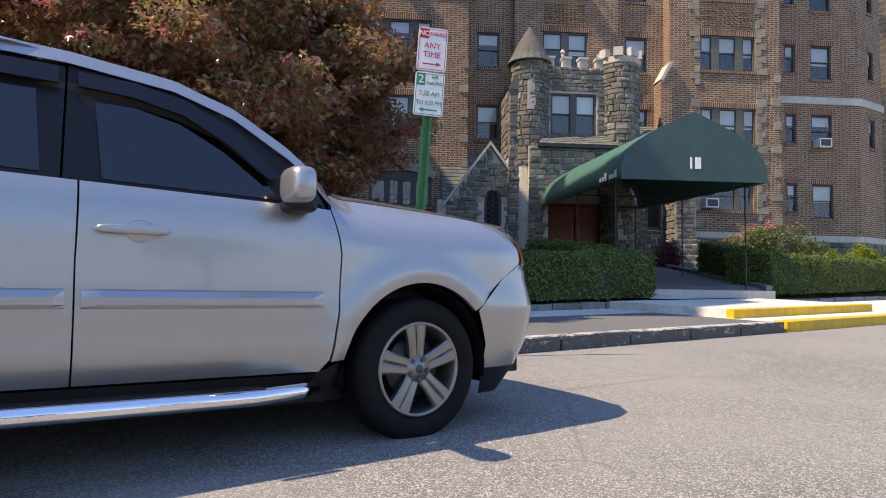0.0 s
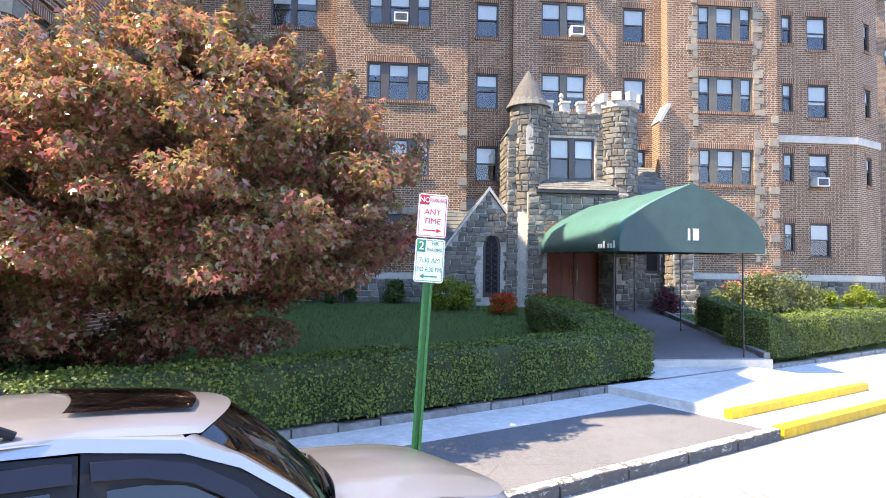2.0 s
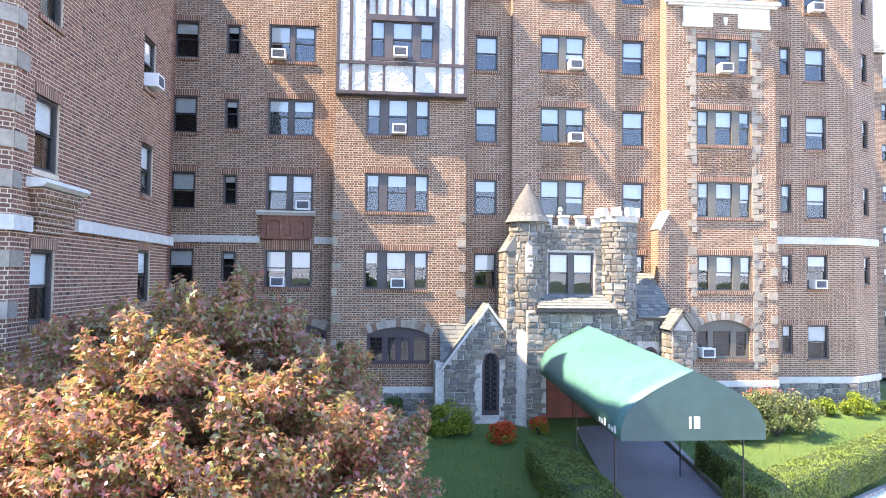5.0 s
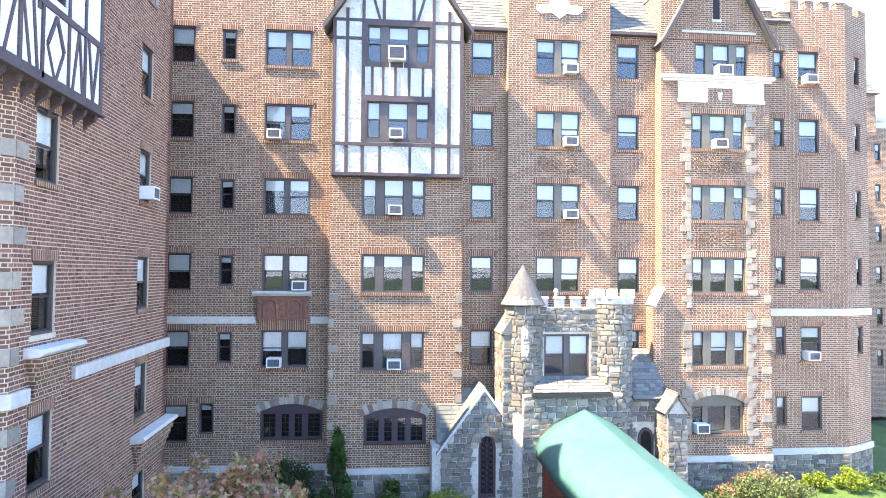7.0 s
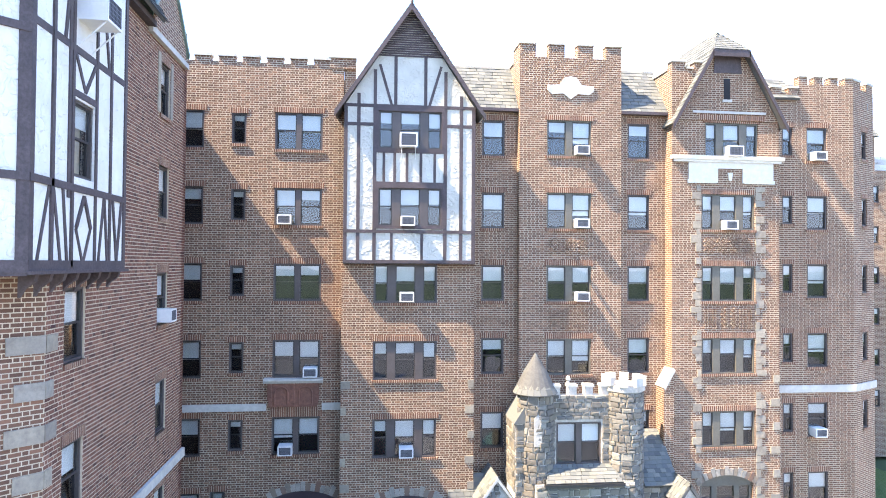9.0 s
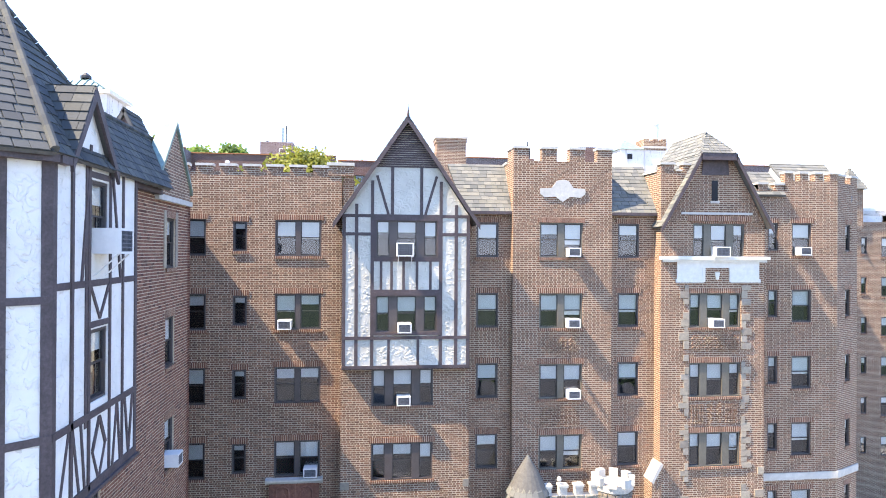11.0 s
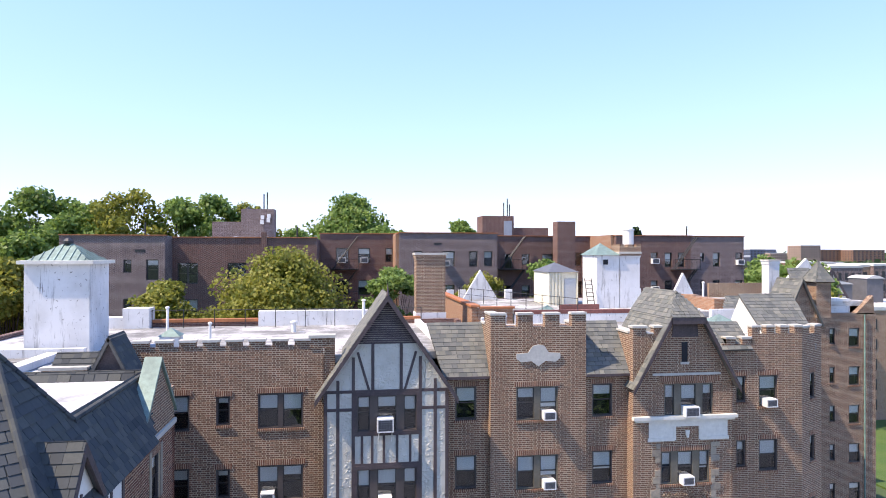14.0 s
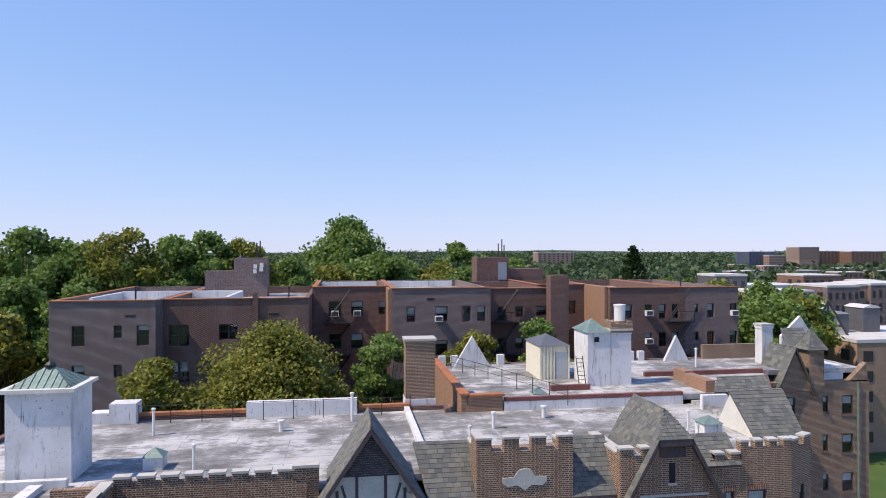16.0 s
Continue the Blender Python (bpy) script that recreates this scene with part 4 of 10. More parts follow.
def far_land_material():
    n = NT("wooded_land")
    vec = n.coord("Object")
    a = n.noise(vec, 0.09, 8, 0.75)
    b = n.noise(vec, 0.004, 5, 0.6)
    c = n.mix(n.ramp(a, [(0.3, (0, 0, 0)), (0.7, (1, 1, 1))]), (0.02, 0.042, 0.014), (0.06, 0.095, 0.03))
    c = n.mix(n.ramp(b, [(0.55, (0, 0, 0)), (0.75, (0.5, 0.5, 0.5))]), c, (0.12, 0.13, 0.09))
    n.color(c)
    n.rough(0.95)
    return n.mat


LAND = far_land_material()


def axis_steps(marks):
    out = []
    for a, b, s in marks:
        k = max(1, round((b - a) / s))
        out += [a + (b - a) * i / k for i in range(k)]
    return out + [marks[-1][1]]


# one sheet to the horizon: lawn near the house, wooded land far off
gx = axis_steps([(-4500, -800, 740), (-800, -60, 74), (-60, -24, 6), (-24, 34, 0.8), (34, 70, 6), (70, 800, 73), (800, 4500, 740)])
gy = axis_steps([(-1200, -100, 220), (-100, -20, 16), (-20, 4, 1.6), (4, 27, 0.8), (27, 60, 5.5), (60, 900, 70), (900, 4800, 390)])


def sheet_z(x, y):
    if -24 <= x <= 34 and -20 <= y <= 27:
        u, v = to_st(x, y)
        z = land_z(x, y)
        return z - (0.25 if v < 3.6 else 0.0) - (0.2 if v < 0 else 0)
    far = math.hypot(x, y)
    hill = 0.0
    if y > 900:
        hill = max(0.0, 16 + 22 * noise.noise(Vector((x * 0.0009, y * 0.0006, 3.0)))) * min(1.0, (y - 900) / 1500)
    return max(-0.6, min(1.9, land_z(max(-24, min(34, x)), max(-20, min(27, y))) - 0.3)) * max(0.0, 1 - far / 400) + hill - 0.3


mb = MB()
nx = len(gx)
for y in gy:
    for x in gx:
        mb.v.append((x, y, sheet_z(x, y)))
for j in range(len(gy) - 1):
    for i in range(nx - 1):
        mb.f.append((j * nx + i, j * nx + i + 1, (j + 1) * nx + i + 1, (j + 1) * nx + i))
land = solid("ground", mb, LAND, "green lawn near the house, wooded land to the horizon", "ground", "structure", uv=False, fix=False, smooth=True)
land.data.materials.append(GRASS)
# unseen ground across the road, greyed to keep green out of window reflections
land.data.materials.append(ASPHALT_WALK)
for p in land.data.polygons:
    c = p.center
    if -26 < c.x < 36 and -22 < c.y < 60 and to_st(c.x, c.y)[1] > -1.0:
        p.material_index = 1
    elif -90 < c.x < 90 and -90 < c.y < 40 and to_st(c.x, c.y)[1] <= -1.0:
        p.material_index = 2


def strip(u0, u1, v0, v1, dz, du=2.0, dv=1.0):
    """A sheet along the street, dz above the road's height."""
    mb = MB()
    us = axis_steps([(u0, u1, du)])
    vs = axis_steps([(v0, v1, dv)])
    for v in vs:
        for u in us:
            x, y = st(u, v)
            mb.v.append((x, y, road_z(x, y) + dz))
    n = len(us)
    for j in range(len(vs) - 1):
        for i in range(n - 1):
            mb.f.append((j * n + i, j * n + i + 1, (j + 1) * n + i + 1, (j + 1) * n + i))
    return mb


def strip_box(mb, u0, u1, v0, v1, z0, z1, du=1.2, jit=0.0):
    """A bar along the street, following the road's fall."""
    us = axis_steps([(u0, u1, du)])
    rows = []
    for u in us:
        a, b = st(u, v0 + R.uniform(-jit, jit)), st(u, v1)
        za, zb = road_z(*a), road_z(*b)
        j = R.uniform(-jit, jit) * 0.5
        rows.append([(a[0], a[1], za + z0), (a[0], a[1], za + z1 - 0.012 + j), (st(u, v0 + 0.015)[0], st(u, v0 + 0.015)[1], za + z1 + j), (b[0], b[1], zb + z1), (b[0], b[1], zb + z0)])
    n0 = len(mb.v)
    for r in rows:
        mb.v.extend(r)
    for i in range(len(us) - 1):
        for k in range(5):
            p, q = n0 + i * 5 + k, n0 + i * 5 + (k + 1) % 5
            mb.f.append((p, q, q + 5, p + 5))
    mb.f.append(tuple(n0 + k for k in range(5)))
    mb.f.append(tuple(n0 + (len(us) - 1) * 5 + k for k in range(4, -1, -1)))


solid("road", strip(-40, 60, -11, 0.06, 0.0), ASPHALT, "worn grey asphalt road with fine cracks", "road", "structure", uv=False, fix=False)
solid("pavement", strip(-40, 60, 0.14, 3.62, 0.152), CONCRETE, "pale concrete pavement beside the hedge", "pavement", "structure", uv=False, fix=False)
solid("pavement_asphalt", strip(-40, 5.2, 0.16, 2.3, 0.158), ASPHALT_WALK, "strip of grey asphalt along the kerb", "pavement", "structure", uv=False, fix=False)
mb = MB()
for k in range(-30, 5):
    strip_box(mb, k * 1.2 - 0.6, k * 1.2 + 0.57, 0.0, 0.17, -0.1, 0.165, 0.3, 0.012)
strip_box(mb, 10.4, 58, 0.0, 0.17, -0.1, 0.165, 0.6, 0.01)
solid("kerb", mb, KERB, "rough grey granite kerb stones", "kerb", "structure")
mb = MB()
strip_box(mb, 5.45, 10.5, 0.0, 0.2, -0.1, 0.17, 0.6, 0.004)
solid("kerb_painted", mb, YELLOW, "yellow painted kerb", "kerb", "structure")
lb = thing("pavement_step", "raised concrete pavement step with yellow painted edge", "step", kind="structure")
mb = MB()
strip_box(mb, 5.35, 10.35, 0.94, 3.42, 0.1, 0.30, 0.6)
part("slab", mb, CONCRETE, lb, "pale concrete slab")
mb = MB()
strip_box(mb, 5.33, 10.37, 0.80, 0.937, 0.1, 0.305, 0.6, 0.003)
part("edge", mb, YELLOW, lb, "yellow painted edge")

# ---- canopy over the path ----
# one canvas in two colours: sunlit top, end panel with its shade put in
CANVAS_LIT = plain("lit_green_canvas", (0.058, 0.165, 0.142), 0.42, grain=2.5, vary=0.22, bump=0.12, dist=0.01)
CANVAS_SHADED = plain("shaded_green_canvas", (0.036, 0.085, 0.080), 0.5, grain=2.5, vary=0.2, bump=0.1, dist=0.01)
LETTER = plain("white_lettering", (0.82, 0.82, 0.80), 0.6, vary=0.05)
canopy = thing("entrance_canopy", "dark green canvas canopy on thin black posts over the path", "canopy")
CY0, CY1 = 15.70, 24.15
CXM, CHW = 7.72, 1.75


def canopy_section(t, inner=0.0):
    """The canopy's outline at a share t of its length: points from one lower edge over the ridge to the other."""
    cx = CXM + 0.12 * t
    zb, zr = 3.38 + 0.38 * t, 5.0 + 0.45 * t
    pts = []
    for i in range(-12, 13):
        a = i / 12
        s = abs(a)
        h = 0.2 + 0.8 * (0.62 * (1 - s) + 0.38 * math.sqrt(max(0.0, 1 - s ** 4)))
        pts.append((cx + a * (CHW - inner), zb + (zr - zb - inner) * h))
    return [(pts[0][0], zb)] + pts + [(pts[-1][0], zb)]


mb = MB()
NT_ = 14
secs = [canopy_section(k / NT_) for k in range(NT_ + 1)]
m_ = len(secs[0])
for k, s in enumerate(secs):
    y = CY0 + (CY1 - CY0) * k / NT_
    sag = 0.012 * (1 if k % 2 else -1)
    for x, z in s:
        mb.v.append((x, y, z - (sag if 0 < k < NT_ else 0)))
for k in range(NT_):
    for i in range(m_ - 1):
        mb.f.append((k * m_ + i, k * m_ + i + 1, (k + 1) * m_ + i + 1, (k + 1) * m_ + i))
cv = part("canvas_top", mb, CANVAS_LIT, canopy, "curved green canvas top", smooth=True, fix=False)
md = cv.modifiers.new("thick", "SOLIDIFY")
md.thickness = 0.01
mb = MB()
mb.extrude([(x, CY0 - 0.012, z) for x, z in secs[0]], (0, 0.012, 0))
part("canvas_end", mb, CANVAS_SHADED, canopy, "flat canvas end panel")


def words(text, size, m, mat, parent, name="lettering", shear=0.0):
    cu = bpy.data.curves.new(name, "FONT")
    cu.body, cu.size, cu.align_x, cu.align_y, cu.extrude, cu.shear = text, size, "CENTER", "CENTER", 0.002, shear
    tmp = bpy.data.objects.new(name, cu)
    scene.collection.objects.link(tmp)
    me = bpy.data.meshes.new_from_object(tmp.evaluated_get(bpy.context.evaluated_depsgraph_get()))
    bpy.data.objects.remove(tmp)
    me.materials.clear()
    me.materials.append(mat)
    ob = new(name, me)
    ob.parent = parent
    ob.matrix_basis = m
    return ob


# the number on the end and the name on the side stay plain bars
mb = MB()
mb.box(7.60, 7.65, CY0 - 0.022, CY0 - 0.013, 3.66, 3.93)
mb.box(7.72, 7.86, CY0 - 0.022, CY0 - 0.013, 3.66, 3.93)
part("number_bars", mb, LETTER, canopy, "two white bars")
mb = MB()
for k in range(6):
    a = 16.0 + k * 0.2 + (0.12 if k > 2 else 0)
    zb = 3.38 + 0.38 * (a - CY0) / (CY1 - CY0)
    mb.box(CXM - CHW - 0.012, CXM - CHW - 0.004, a, a + 0.13, zb + 0.08, zb + 0.08 + (0.18 if k in (0, 3) else 0.11))
part("name_bars", mb, LETTER, canopy, "small white bars")
for px, py in ((CXM - 1.62, 16.45), (CXM + 1.62, 16.45), (CXM - 1.55, 19.9), (CXM + 1.6, 19.9), (CXM - 1.5, 23.6), (CXM + 1.6, 23.6)):
    t = (py - CY0) / (CY1 - CY0)
    mb = MB()
    mb.tube([(px, py, land_z(px, py)), (px, py, 3.45 + 0.38 * t)], 0.02, 8)
    part("post", mb, IRON, canopy)
mb = MB()
for sx in (-1.62, 1.62):
    mb.tube([(CXM + sx, 15.78, 3.41), (CXM + sx, 24.0, 3.78)], 0.02, 6)
for yy in (15.8, 19.9, 23.6):
    t = (yy - CY0) / (CY1 - CY0)
    mb.tube([(CXM - 1.62, yy, 3.41 + 0.38 * t), (CXM + 1.62, yy, 3.41 + 0.38 * t)], 0.02, 6)
part("rail_frame", mb, IRON, canopy)

# path under it
PATH_GREY = asphalt_material("purple_grey_path_asphalt", (0.165, 0.155, 0.16), 0.5)
mb = MB()
NP = 12
for k in range(NP + 1):
    t = k / NP
    y = 16.0 + 8.6 * t
    for x in (6.55 + 0.9 * t, 9.75 + 0.35 * t):
        yy = y + (0.35 * (x - 6.5) / 3.2 if k == 0 else 0)
        mb.v.append((x, yy, 0.86 + 0.98 * t))
for k in range(NP):
    mb.f.append((2 * k, 2 * k + 1, 2 * k + 3, 2 * k + 2))
solid("path", mb, PATH_GREY, "dark paved path rising to the entrance", "path", "structure", uv=False)
mb = MB()
mb.extrude([(6.45, 15.75, 0.5), (9.9, 16.15, 0.5), (9.9, 16.15, 0.87), (6.45, 15.75, 0.87)], (-0.05, 0.32, 0))
solid("path_step", mb, LIMESTONE, "pale stone step at the foot of the path", "step", "structure")
mb = MB()
for k in range(10):
    t0, t1 = k / 10, (k + 0.95) / 10
    mb.extrude([(9.82 + 0.35 * t0, 16.4 + 8 * t0, 0.7 + 0.93 * t0), (9.98 + 0.35 * t0, 16.4 + 8 * t0, 0.7 + 0.93 * t0), (9.98 + 0.35 * t0, 16.4 + 8 * t0, 1.0 + 0.93 * t0), (9.82 + 0.35 * t0, 16.4 + 8 * t0, 1.0 + 0.93 * t0)], (0.03, 0.78, 0.09))
solid("path_edging", mb, GRANITE, "low grey stone edging along the path", "edging", "structure")

# bricks of the left wing, laid one by one on its mortar bed
BW, BH, BJ = 0.33, 0.084, 0.021
BL, BS = 0.66 * BW, 0.34 * BW


def free_runs(a, b, z0, z1, holes):
    """What is left of a brick face beside, over and under the openings."""
    left = [(a, b, z0, z1)]
    for h in holes:
        out = []
        for p, q, c, d in left:
            if q <= h[0] or p >= h[1] or d <= h[2] or c >= h[3]:
                out.append((p, q, c, d))
                continue
            c2, d2 = max(c, h[2]), min(d, h[3])
            out += [(p, h[0] - 0.003, c2, d2), (h[1] + 0.003, q, c2, d2), (p, q, c, h[2] - 0.003), (p, q, h[3] + 0.003, d)]
        left = [r for r in out if r[1] - r[0] > 0.015 and r[3] - r[2] > 0.01]
    return left


WING_KEEP = WING_HOLES + [(h[0] - 0.085, h[1] + 0.085, h[3], h[3] + 0.213) for h in WING_HOLES] + [(h[0] - 0.07, h[1] + 0.07, h[2] - 0.1, h[2]) for h in WING_HOLES] + [(-0.1, 2.95, 13.7, 20.0)]
wing_bed = part("wing_bricks", MB(), MORTAR, HOUSE, "red-brown bricks with wide pale joints")
brick_shape = MB()
brick_shape.box(0, BL - BJ, -0.005, 0.01, 0, BH - BJ)
brick_shape = brick_shape.mesh("brick", pieces_material("wing_brick", WING_TONES, 0.88, 25, 0.5, 0.004, fleck=(0.07, 0.03, 0.025)), uv=False)
bv, bf = [], []
row, z = 0, 0.35
single = 0
while z < 19.85:
    u = -(BW / 2 if row % 2 else 0)
    turn = 0
    while u < WING_L:
        ln = BS if turn else BL
        for a, b, c, e in free_runs(max(u + BJ / 2, 0.004), min(u + ln - BJ / 2, WING_L - 0.004), z, z + BH - BJ, WING_KEEP):
            if b - a < 0.015:
                continue
            full = b - a > BL - BJ - 0.002 and e - c > BH - BJ - 0.002
            if full and single < 300 and 1.75 < u < 5.5 and 9.3 < z < 11.6:
                ob = new("brick", brick_shape)
                ob.parent = wing_bed
                ob.matrix_basis = LW @ Matrix.Translation((a, R.uniform(-0.002, 0.002), z))
                single += 1
            else:
                n0 = len(bv)
                d = -0.005 + R.uniform(-0.002, 0.002)
                for uu, dd, zz in ((a, d, c), (b, d, c), (b, d, e), (a, d, e), (a, 0.002, c), (b, 0.002, c), (b, 0.002, e), (a, 0.002, e)):
                    bv.append(tuple(LW @ Vector((uu, dd, zz))))
                for q in ((0, 1, 2, 3), (4, 5, 1, 0), (5, 6, 2, 1), (6, 7, 3, 2), (7, 4, 0, 3)):
                    bf.append(tuple(n0 + k for k in q))
        u += ln
        turn = 1 - turn
    row += 1
    z += BH
me = bpy.data.meshes.new("wing_bricks")
me.from_pydata(bv, [], bf)
me.materials.append(BRICK_PIECE)
wing_bed.data = me
tagged(wing_bed, kind="stuff")

# string course, shelves and quoins of the wing
mb = MB()
mb.box(2.45, WING_L + 0.05, -0.09, 0.05, 7.98, 8.24, LW)
mb.box(-0.02, 0.6, -0.09, 0.05, 7.85, 8.12, LW)
CH = frame_at(-6.05, 12.9, 45)
mb.box(-3.4, 0.03, -0.09, 0.05, 7.85, 8.12, CH)
pieces("string_course", mb, LIMESTONE, HOUSE, "pale limestone string course")


def shelf(u0, u1, z):
    mb = MB()
    mb.extrude([LW @ Vector(p) for p in ((u0, 0.05, z), (u0, -0.34, z - 0.02), (u0, -0.38, z - 0.10), (u0, -0.30, z - 0.17), (u0, 0.05, z - 0.2))], (0, u1 - u0, 0))
    part("stone_shelf", mb, LIMESTONE, HOUSE, "moulded stone window shelf")
    mb = MB()
    for k in range(5):
        mb.box(u0 + 0.12 + 0.05 * k, u1 - 0.12 - 0.05 * k, -0.26 + 0.05 * k, 0.02, z - 0.2 - 0.16 * (k + 1), z - 0.2 - 0.16 * k, LW)
    part("brick_corbel", mb, BRICK, HOUSE)


shelf(0.45, 2.3, 8.86)
shelf(6.0, WING_L + 0.1, 5.9)
QUOIN = pieces_material("buff_quoin_stone", [(0.33, 0.28, 0.215), (0.42, 0.36, 0.27), (0.26, 0.225, 0.18), (0.37, 0.33, 0.27)], 0.9, 8, 0.6, 0.02)


def quoin(m, u0, u1, z0, z1, out=0.03):
    mb = MB()
    mb.box(u0, u1, -out, 0.03, z0, z1, m)
    part("quoin", mb, QUOIN, HOUSE)


for k, zq in enumerate((5.2, 6.3, 7.2, 8.6, 9.3, 9.95, 10.75, 11.5, 12.3)):
    w = 0.28 if k % 2 else 0.42
    quoin(LW, 0.0, w, zq, zq + 0.30)
    quoin(CH, -w - 0.2, 0.0, zq, zq + 0.30)
# quoins on the main front
for k in range(13):
    zq = 3.5 + k * 0.95
    if zq < 9.6:
        quoin(C, 3.26 if k % 2 else 3.36, 3.605, zq, zq + 0.28)
        quoin(C, -1.405, -1.2 if k % 2 else -1.05, zq, zq + 0.28)
    if zq < 10:
        quoin(G, 15.7 if k % 2 else 15.82, 16.105, zq, zq + 0.3)
for side in (0, 1):
    zq, k = 3.4, side
    while zq < 17.0:
        hq = R.uniform(0.2, 0.34)
        wq = R.uniform(0.34, 0.46) if k % 2 else R.uniform(0.16, 0.27)
        if R.random() < 0.8:
            if side:
                quoin(G, 15.08, 15.08 + wq, zq, zq + hq, R.uniform(0.02, 0.045))
            else:
                quoin(G, 12.77 - wq, 12.77, zq, zq + hq, R.uniform(0.02, 0.045))
        zq += hq + 0.02
        k += 1
# buttress foot of the brick gable bay
mb = MB()
mb.extrude([(11.15, 25.7, 0.6), (11.56, 25.7, 0.6), (11.56, 25.7, 9.75), (11.5, 25.7, 9.75), (11.15, 25.7, 9.1)], (0, 0.72, 0))
part("buttress", mb, BRICK, HOUSE)
mb = MB()
mb.extrude([(11.11, 25.66, 9.08), (11.5, 25.66, 9.8), (11.6, 25.66, 9.8), (11.6, 25.66, 9.7), (11.2, 25.66, 9.0)], (0, 0.8, 0))
part("buttress_cap", mb, LIMESTONE, HOUSE)
# the little shelf balcony on the court front
mb = MB()
mb.extrude([AB @ Vector((-4.27, d, z)) for d, z in ((0.02, 9.36), (-0.24, 9.36), (-0.27, 9.41), (-0.33, 9.46), (-0.33, 9.53), (0.02, 9.55))], (AB @ Vector((-2.08, 0, 0))) - (AB @ Vector((-4.27, 0, 0))))
part("stone_shelf", mb, LIMESTONE, HOUSE)
RED_STONE = plain("carved_red_terracotta", (0.235, 0.10, 0.066), 0.85, grain=9, vary=0.4, bump=0.7, dist=0.02, dirt=(0.09, 0.045, 0.035))
mb = MB()
mb.extrude([AB @ Vector((u, -0.18, z)) for u, z in ((-3.98, 8.47), (-2.3, 8.47), (-2.22, 8.75), (-2.22, 9.36), (-4.13, 9.36), (-4.13, 8.75))], AB.to_3x3() @ Vector((0, 0.2, 0)))
shelf_panel = part("carved_panel", mb, RED_STONE, HOUSE, "carved red terracotta panel")
for u in (-3.62, -2.72):
    mb = MB()
    mb.tube([AB @ Vector((u + a, -0.2, z)) for a, z in [(-0.24, 8.58)] + [(-0.24 * math.cos(math.pi * i / 8), 9.0 + 0.22 * math.sin(math.pi * i / 8)) for i in range(9)] + [(0.24, 8.58)]], 0.035, 6)
    part("arch_moulding", mb, RED_STONE, shelf_panel, uv=False)
    mb = MB()
    mb.extrude([AB @ Vector((u + a, -0.20, z)) for a, z in ((-0.1, 8.55), (0.1, 8.55), (0.13, 8.85), (0.0, 9.1), (-0.13, 8.85))], AB.to_3x3() @ Vector((0, 0.03, 0)))
    part("shield", mb, RED_STONE, shelf_panel, uv=False)
for u in (-4.02, -3.17, -2.34):
    mb = MB()
    mb.box(u - 0.05, u + 0.05, -0.215, -0.16, 8.5, 9.33, AB)
    part("pilaster", mb, RED_STONE, shelf_panel, uv=False)
mb = MB()
mb.box(-4.05, -2.25, -0.06, 0.02, 8.26, 8.465, AB)
part("brick_corbel", mb, SOLDIER, HOUSE)

# half-timbered corner of the wing
OW = frame_at(-5.78, 12.9, 90)
TW0, TW1, TZ0, TZ1 = -1.28, 2.92, 13.72, 20.02
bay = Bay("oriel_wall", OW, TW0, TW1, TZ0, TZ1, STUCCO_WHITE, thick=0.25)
for zt in (19.75, 16.85):
    bay.win("one", 0.32, zt, 0, lint=False, sl=False)
bay.build()
OC = frame_at(*(OW @ Vector((TW0, 0, 0))).xy, 45)
mb = MB()
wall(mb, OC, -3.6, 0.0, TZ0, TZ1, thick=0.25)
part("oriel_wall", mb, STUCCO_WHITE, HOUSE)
OF = frame_at(*(OC @ Vector((-3.6, 0, 0))).xy, 0)
mb = MB()
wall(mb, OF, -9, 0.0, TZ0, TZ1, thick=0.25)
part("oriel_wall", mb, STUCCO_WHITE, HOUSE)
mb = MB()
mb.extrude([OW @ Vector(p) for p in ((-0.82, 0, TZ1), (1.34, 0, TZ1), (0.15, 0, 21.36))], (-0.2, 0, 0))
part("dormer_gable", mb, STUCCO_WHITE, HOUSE)
